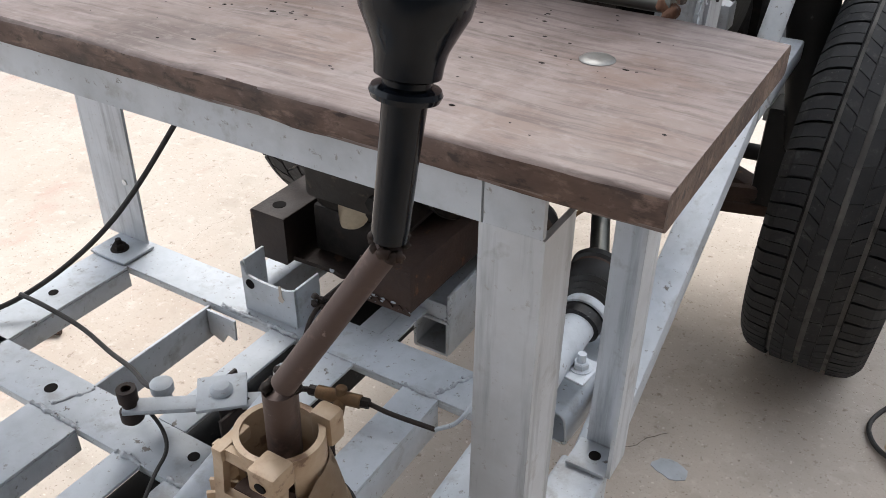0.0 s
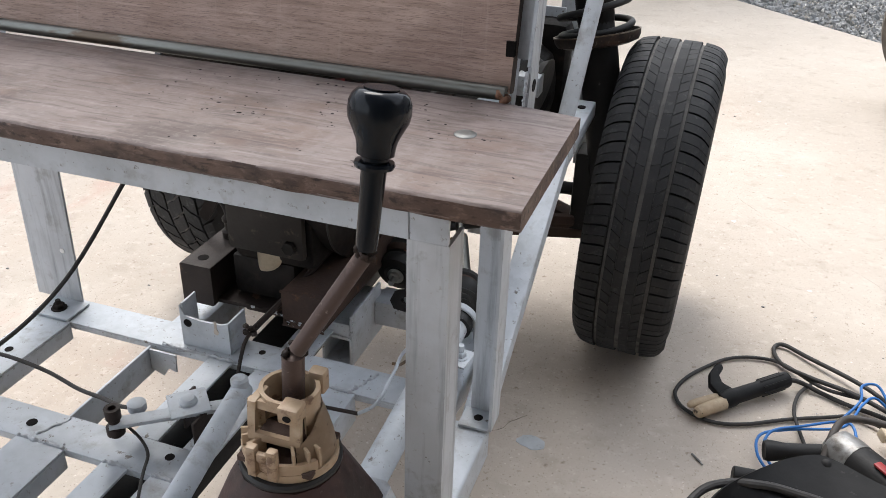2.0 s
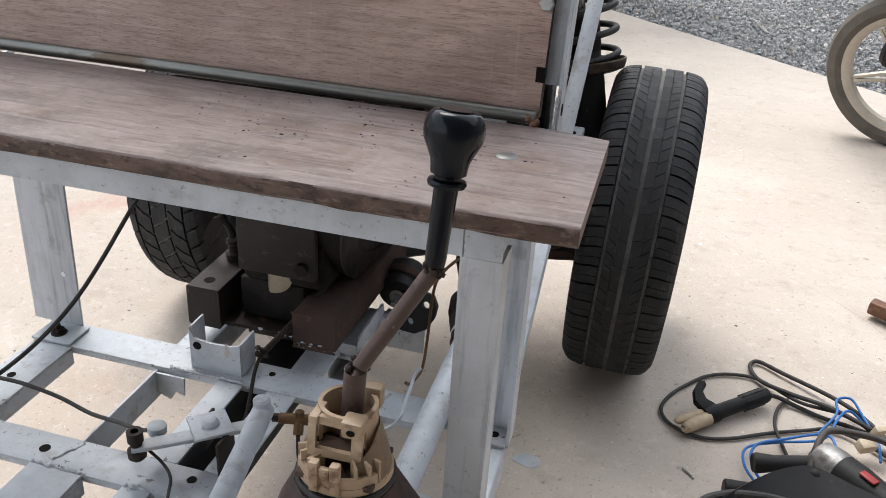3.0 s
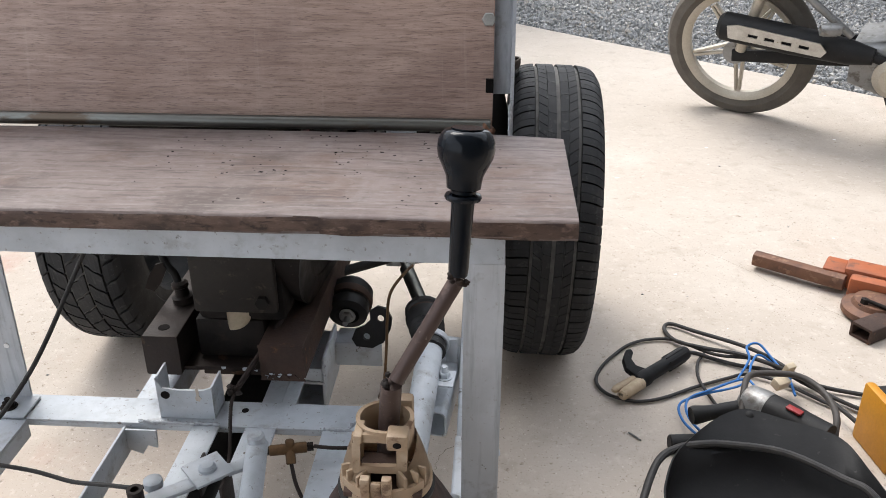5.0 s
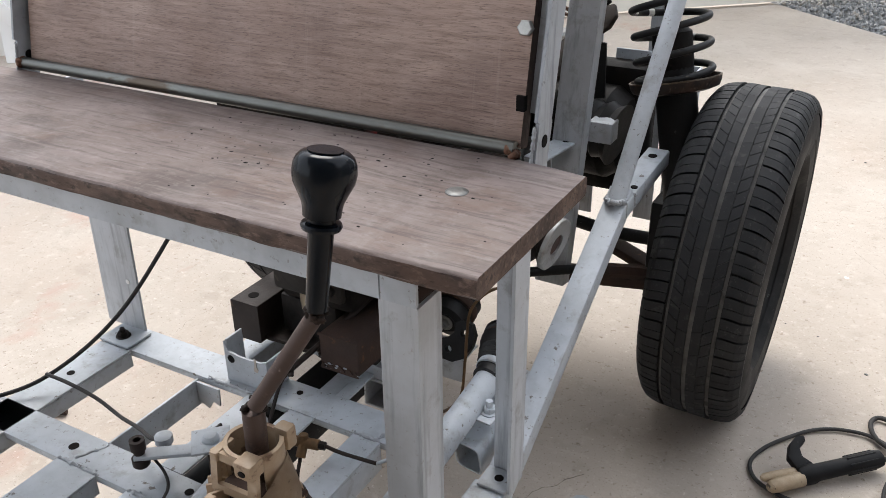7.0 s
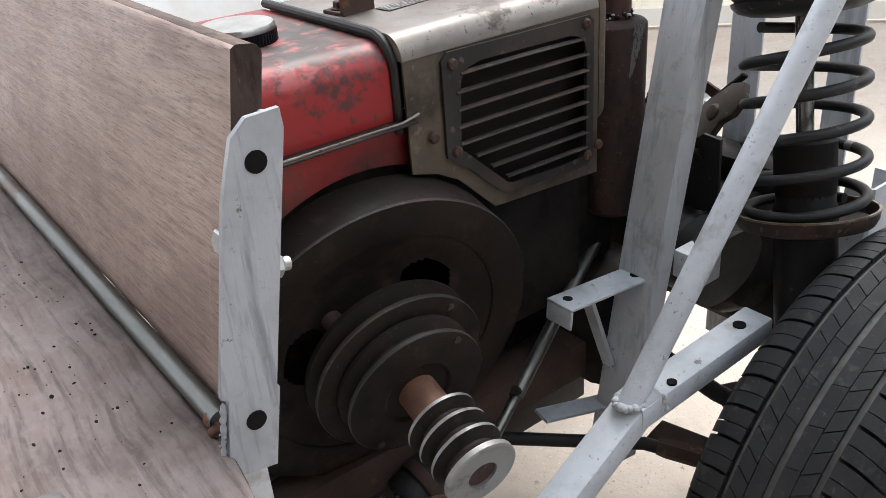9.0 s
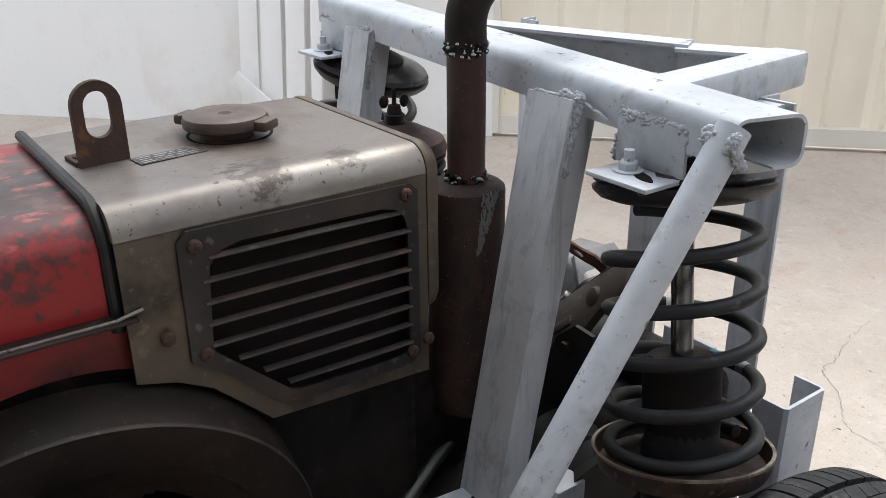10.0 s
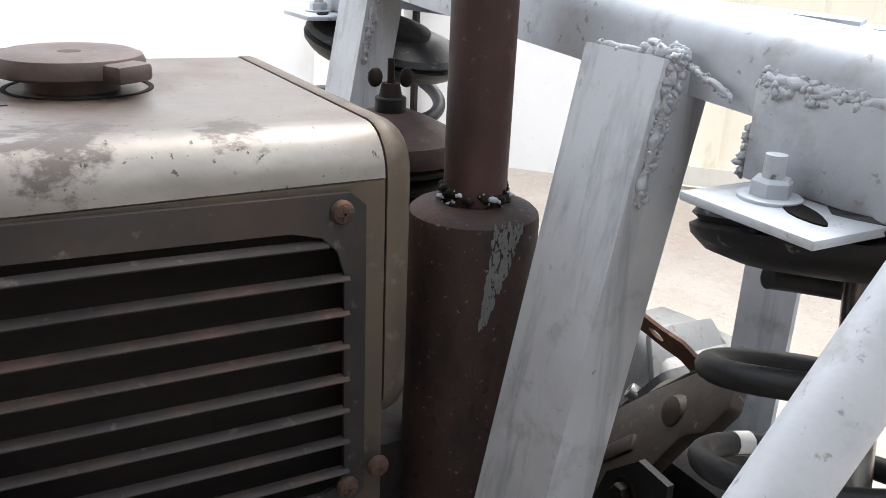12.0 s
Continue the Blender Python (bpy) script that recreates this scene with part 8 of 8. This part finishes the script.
ground_cable("blue_cable", [(0.34, 0.60, 0.012), (0.31, 0.645, 0.028), (0.32, 0.705, 0.026), (0.37, 0.74, 0.026), (0.45, 0.77, 0.034), (0.46, 0.70, 0.03), (0.46, 0.66, 0.02)], 0.0026, BLUE, "thin bright blue twin wire beside another")

# angle grinder
gr = thing("angle_grinder", (0.49, 0.68, 0), "grey and black angle grinder with red switch", "grinder")
g0, g1 = V((0.422, 0.632, 0.075)), V((0.520, 0.520, 0.085))
bm = B()
lathe(bm, [(0.018, 0), (0.030, 0.10), (0.033, 0.35), (0.033, 0.5), (0.029, 0.75), (0.027, 1)], g0 - (g1 - g0) * 0.15, g1, 28)
part("motor_body", bm, BLACK, gr)
bm = B()
lathe(bm, [(0.020, 0), (0.032, 0.2), (0.0345, 0.7), (0.0335, 1)], g0 - (g1 - g0) * 0.16, g0 + (g1 - g0) * 0.22, 28)
part("gear_head", bm, ALU, gr, "bright cast gear head")
bm = B()
box(bm, (-0.015, -0.0075, 0), (0.015, 0.0075, 0.005), 0.0024, Matrix.Translation(g0.lerp(g1, 0.55) + V((-0.006, -0.006, 0.030))) @ Matrix.Rotation(-0.85, 4, "Z"))
part("switch", bm, REDBTN, gr, "red rocker switch")
bm = B()
lathe(bm, [(0.013, 0), (0.017, 0.03), (0.016, 0.2), (0.014, 0.7), (0.018, 0.95), (0.016, 1.0), (0.011, 0.98)], V((0.425, 0.636, 0.066)), (0.304, 0.611, 0.058), 24)
part("side_handle", bm, BLACK, gr)
bm = B()
sweep(bm, smooth_path([(0.392, 0.60, 0.07), (0.402, 0.640, 0.095), (0.418, 0.678, 0.102), (0.440, 0.692, 0.102), (0.469, 0.695, 0.102), (0.515, 0.689, 0.102), (0.542, 0.659, 0.10), (0.551, 0.609, 0.10), (0.544, 0.559, 0.10), (0.535, 0.52, 0.07), (0.56, 0.46, 0.02), (0.62, 0.42, 0.008)], 8), 0.0062, 12)
part("power_cord", bm, CORD, gr, "grey-brown power cord")
bm = B()
cyl(bm, (0.262, 0.577, 0.018), (0.352, 0.585, 0.018), 0.0165, 20, 0.002)
solo("black_pipe_offcut", bm, BLACK, "short black plastic pipe offcut on the slab", "pipe")
bm = B()
box(bm, (-0.017, -0.011, 0), (0.017, 0.011, 0.022), 0.004, Matrix.Translation((0.515, 0.768, 0.022)) @ Matrix.Rotation(0.5, 4, "Z") @ Matrix.Rotation(0.3, 4, "X"))
box(bm, (-0.010, -0.006, 0.018), (0.012, 0.008, 0.046), 0.003, Matrix.Translation((0.527, 0.785, 0.026)) @ Matrix.Rotation(0.5, 4, "Z") @ Matrix.Rotation(0.3, 4, "X"))
solo("socket_plug", bm, SOCKET, "ivory cable plug lying among the cables", "plug")

# welding mask: a flat brow with a hollow shell in front of it
mask = thing("welding_mask", (0.37, 0.42, 0), "black plastic welding helmet lying open on the slab", "welding mask")
brow = smooth_path([(0.200, 0.32, 0), (0.206, 0.357, 0), (0.237, 0.434, 0), (0.303, 0.512, 0), (0.356, 0.553, 0), (0.391, 0.560, 0), (0.442, 0.536, 0), (0.523, 0.490, 0), (0.545, 0.40, 0), (0.555, 0.30, 0)], 6)
bm = B()
MC = V((0.375, 0.345, 0.0))
rows = []
for t in (0.0, 0.33, 0.66, 1.0):
    rows.append([])
    for k, p in enumerate(brow):
        a = math.pi * (1 - k / (len(brow) - 1))
        q = MC + V((0.168 * math.cos(a), 0.128 * math.sin(a), 0))
        w = p.lerp(q, t)
        rows[-1].append(bm.verts.new((w.x, w.y, 0.112 - 0.022 * t)))
for d in range(1, 9):
    k = d / 8
    rows.append([])
    for i in range(len(brow)):
        a = math.pi * (1 - i / (len(brow) - 1))
        r = math.cos(k * math.pi / 2)
        rows[-1].append(bm.verts.new((MC.x + 0.168 * r * math.cos(a), MC.y + 0.128 * r * math.sin(a) - 0.06 * k, 0.090 - 0.078 * math.sin(k * math.pi / 2))))
for a, b in zip(rows, rows[1:]):
    for i in range(len(brow) - 1):
        bm.faces.new((a[i], a[i + 1], b[i + 1], b[i]))
bmesh.ops.remove_doubles(bm, verts=bm.verts, dist=0.0008)
bmesh.ops.solidify(bm, geom=bm.faces[:], thickness=0.003)
part("shell", bm, MASKBLK, mask)
bm = B()
lathe(bm, [(0.007, 0), (0.0075, 0.6), (0.004, 1)], (0.387, 0.548, 0.110), (0.386, 0.545, 0.114), 16)
part("rivet", bm, BLACK, mask)
bm = B()
for x in (0.28, 0.47):
    cyl(bm, (x, 0.47, 0), (x, 0.47, 0.055), 0.012, 12)
part("head_band", bm, BLACK, mask, "black head band under the shell")
ground_cable("extension_cable", [(0.150, 0.27, 0.02), (0.166, 0.325, 0.08), (0.204, 0.415, 0.106), (0.246, 0.455, 0.107), (0.290, 0.470, 0.105), (0.335, 0.474, 0.103), (0.423, 0.458, 0.103), (0.495, 0.400, 0.104), (0.530, 0.355, 0.107), (0.57, 0.28, 0.06), (0.60, 0.23, 0.01)], 0.0065, CABLE, "thick black cable draped over the mask")
bm = B()
box(bm, (0, 0, 0), (0.16, 0.11, 0.12), 0.012, Matrix.Translation((0.640, 0.535, 0)) @ Matrix.Rotation(0.15, 4, "Z"))
drum = solo("tool_case", bm, BLACK, "black and yellow tool case standing on the slab", "tool case")
bm = B()
box(bm, (-0.004, -0.003, 0.0), (0.016, 0.113, 0.124), 0.006, Matrix.Translation((0.640, 0.535, 0)) @ Matrix.Rotation(0.15, 4, "Z"))
part("lid_band", bm, YELLOW, drum, "yellow-orange lid band")
bm = B()
for k, (x, L) in enumerate(((0.03, 0.03), (0.075, 0.025), (0.11, 0.02))):
    box(bm, (x, -0.0012, 0.045), (x + L, 0.0, 0.06), 0, Matrix.Translation((0.640, 0.535, 0)) @ Matrix.Rotation(0.15, 4, "Z"))
part("lettering", bm, WHITE, drum, "white lettering as plain bars")
bm = B()
sweep(bm, [(0.195, 0.625, 0.0025), (0.215, 0.603, 0.0025)], 0.0018, 6)
solo("twig", bm, EARTH, "tiny dark nail on the slab", "nail")

# bench vise
vise = thing("bench_vise", (0.80, 1.15, 0), "orange cast-iron bench vise lying on the slab", "vise")
bm = B()
p0, p1 = V((0.615, 1.343, 0.028)), V((0.80, 1.212, 0.030))
bar(bm, p0, p1, 0.040, 0.038, (0, 0, 1), 0.014)
part("slide_bar", bm, RUSTY_BRIGHT, vise, "rusty round slide bar")
bm = B()
box(bm, (-0.05, -0.035, 0), (0.055, 0.035, 0.055), 0.006, Matrix.Translation((0.86, 1.235, 0.008)) @ Matrix.Rotation(-0.5, 4, "Z"))
box(bm, (-0.10, -0.04, 0.015), (-0.045, 0.04, 0.05), 0.006, Matrix.Translation((0.86, 1.235, 0.004)) @ Matrix.Rotation(-0.5, 4, "Z"))
box(bm, (-0.05, -0.07, -0.03), (0.10, -0.03, 0.03), 0.010, Matrix.Translation((0.87, 1.215, 0.032)) @ Matrix.Rotation(-0.5, 4, "Z"))
part("jaw_block", bm, ORANGE, vise, "orange painted jaw block")
bm = B()
lathe(bm, [(0.070, 0), (0.075, 0.15), (0.075, 0.5), (0.055, 0.7), (0.05, 1)], (0.835, 1.105, 0.004), (0.835, 1.105, 0.042), 32)
part("swivel_base", bm, RUSTY_BRIGHT, vise, "round brown swivel base")
bm = B()
t = bolt_head(bm, (0.80, 1.09, 0.038), (0, 0, 1), 0.010, 0.014, 0.014)
sweep(bm, [(0.80, 1.092, 0.05), (0.87, 1.03, 0.045)], 0.005, 10)
part("lock_bolt", bm, IRON, vise)
bm = B()
hollow(bm, (0.760, 0.992, 0.019), (0.87, 1.06, 0.019), 0.055, 0.036, 0.006, 0.004)
part("foot", bm, RUST, vise, "brown channel foot")

# ---- motorcycle ----
bike = thing("motorcycle", (0.98, 2.75, 0), "parked small motorcycle with silver cast wheel and chrome-shielded exhaust", "motorcycle")
HEAD, LEAN_M = -0.554, -0.263
bx = V((math.cos(HEAD), math.sin(HEAD), 0))      # along the bike, to its front
bside = V((-bx.y, bx.x, 0))
BU = V((0, 0, math.cos(LEAN_M))) + bside * math.sin(LEAN_M)      # up the leaning bike
by = bside * math.cos(LEAN_M) - V((0, 0, math.sin(LEAN_M)))
bo = V((0.910, 2.7535, 0))
RWB = 0.292


def bk(a, b, z):
    return bo + bx * a + by * b + BU * z


bm = B()
n = 80
hub = (0, 0, RWB)
prof = [(RWB - 0.068, -0.022), (RWB - 0.045, -0.036), (RWB - 0.014, -0.030), (RWB, -0.010), (RWB, 0.010), (RWB - 0.014, 0.030), (RWB - 0.045, 0.036), (RWB - 0.068, 0.022)]
rings = [[bm.verts.new(bk(r * math.cos(2 * math.pi * k / n), b, RWB + r * math.sin(2 * math.pi * k / n))) for k in range(n)] for r, b in prof]
for a, b in zip(rings, rings[1:]):
    for k in range(n):
        bm.faces.new((a[k], a[(k + 1) % n], b[(k + 1) % n], b[k]))
part("tyre", bm, surf("dusty_tyre", (0.145, 0.128, 0.108), (0.10, 0.088, 0.076), (0.75, 0.95), 0, 14, bump=0.3), bike, "dusty tyre")
bm = B()
prof = [(RWB - 0.066, -0.028), (RWB - 0.064, 0.028), (RWB - 0.080, 0.024), (RWB - 0.092, 0.012), (RWB - 0.094, -0.012), (RWB - 0.080, -0.024), (RWB - 0.066, -0.028)]
rings = [[bm.verts.new(bk(r * math.cos(2 * math.pi * k / n), b, RWB + r * math.sin(2 * math.pi * k / n))) for k in range(n)] for r, b in prof]
for a, b in zip(rings, rings[1:]):
    for k in range(n):
        bm.faces.new((a[k], a[(k + 1) % n], b[(k + 1) % n], b[k]))
SILVER = surf("silver_wheel_paint", (0.54, 0.49, 0.41), (0.44, 0.40, 0.33), (0.35, 0.55), 0.4, 14, bump=0.05)
rim = part("cast_rim", bm, SILVER, bike, "silver cast rim")
for k in range(5):
    a = math.pi / 2 * -1 + k * math.pi * 0.4
    bm = B()
    d = bx * math.cos(a) + BU * math.sin(a)
    c = bk(0, 0, RWB)
    t = d.cross(by)
    for s in (-1, 1):
        bar(bm, c + d * 0.03 + t * 0.016 * s, c + d * (RWB - 0.10) + t * 0.006 * s, 0.012, 0.022, by, 0.003)
    part("spoke", bm, SILVER, rim)
bm = B()
cyl(bm, bk(0, -0.07, RWB), bk(0, 0.07, RWB), 0.045, 28)
part("hub", bm, ALU, bike)
bm = B()
lathe(bm, [(0.040, 0), (0.052, 0.03), (0.052, 0.5), (0.044, 0.85), (0.028, 1)], bk(-0.04, -0.13, 0.432), bk(0.50, -0.13, 0.380), 28)
muf = part("silencer", bm, BLACK, bike, "black silencer")
bm = B()
sd = (bk(0.50, -0.13, 0.380) - bk(-0.04, -0.13, 0.432)).normalized()
o = bk(0.015, -0.187, 0.440)
upv = BU - sd * sd.dot(BU)
upv.normalize()
slots = [[(0.07 + 0.06 * k + x, y) for x, y in ((0, -0.006), (0.035, -0.006), (0.035, 0.006), (0, 0.006))] for k in range(4)]
holed_plate(bm, [(0.0, -0.026), (0.33, -0.024), (0.345, 0.0), (0.32, 0.026), (0.03, 0.032), (-0.01, 0.02)], slots, o, sd, upv, 0.005)
part("heat_shield", bm, CHROME, muf, "slotted bright heat shield")
bm = B()
sweep(bm, smooth_path([bk(0.49, -0.13, 0.381), bk(0.62, -0.12, RWB + 0.04), bk(0.85, -0.10, RWB - 0.08), bk(0.98, -0.06, RWB + 0.02)], 8), 0.016, 14)
part("exhaust_pipe", bm, BLACK, muf)
bm = B()
for b in (-0.085, 0.085):
    bar(bm, bk(0.0, b, RWB), bk(0.52, b * 0.9, RWB + 0.05), 0.028, 0.045, (0, 0, 1), 0.006)
part("swing_arm", bm, BLACK, bike)
bm = B()
for s in (-1, 1):
    sweep(bm, [bk(0.03, 0.095 * s, RWB + 0.03), bk(0.12, 0.10 * s, RWB + 0.34)], 0.020, 14)
part("shock_absorber", bm, SILVER, bike)
bm = B()
sweep(bm, [bk(0.22, -0.12, 0.60), bk(0.42, -0.12, 0.44)], 0.013, 12)
lathe(bm, [(0.018, 0), (0.022, 0.2), (0.022, 0.8), (0.018, 1)], bk(0.33, -0.20, 0.49), bk(0.39, -0.17, 0.485), 14)
part("foot_peg", bm, ALU, bike)
bm = B()
loft(bm, [[bk(0.42, b, z) for b, z in rounded(0.20, 0.16, 0.03, 3, 0, RWB + 0.03)], [bk(0.60, b, z) for b, z in rounded(0.24, 0.24, 0.05, 3, 0, RWB + 0.02)], [bk(0.86, b, z) for b, z in rounded(0.22, 0.20, 0.05, 3, 0, RWB + 0.03)]])
part("crankcase", bm, ALU, bike, "grey engine case")
bm = B()
lathe(bm, [(0.05, 0), (0.075, 0.3), (0.075, 1)], bk(0.58, -0.16, RWB + 0.02), bk(0.58, -0.10, RWB + 0.02), 28)
part("clutch_cover", bm, SILVER, bike)
bm = B()
loft(bm, [[bk(-0.30, b, z) for b, z in rounded(0.12, 0.05, 0.02, 3, 0, RWB + 0.40)], [bk(0.1, b, z) for b, z in rounded(0.20, 0.16, 0.05, 3, 0, RWB + 0.38)], [bk(0.6, b, z) for b, z in rounded(0.22, 0.22, 0.06, 3, 0, RWB + 0.36)], [bk(1.1, b, z) for b, z in rounded(0.16, 0.16, 0.05, 3, 0, RWB + 0.42)]])
part("body_panel", bm, BLACK, bike, "black body panels")
bm = B()
foot = bk(0.55, 0.20, 0.0)
sweep(bm, [bk(0.47, 0.10, RWB - 0.03), (foot.x, foot.y, 0.009)], 0.009, 10)
part("side_stand", bm, BLACK, bike)
bm = B()
c = bk(1.22, 0, RWB)
prof = [(RWB - 0.055, -0.022), (RWB - 0.03, -0.034), (RWB, -0.010), (RWB, 0.010), (RWB - 0.03, 0.034), (RWB - 0.055, 0.022)]
rings = [[bm.verts.new(c + bx * r * math.cos(2 * math.pi * k / n) + by * b + BU * (r * math.sin(2 * math.pi * k / n))) for k in range(n)] for r, b in prof]
for a, b in zip(rings, rings[1:]):
    for k in range(n):
        bm.faces.new((a[k], a[(k + 1) % n], b[(k + 1) % n], b[k]))
part("tyre", bm, RUBBER, bike)
bm = B()
for s in (-1, 1):
    sweep(bm, [c + by * 0.07 * s, c - bx * 0.20 + by * 0.07 * s + BU * 0.45], 0.016, 12)
part("fork", bm, SILVER, bike)
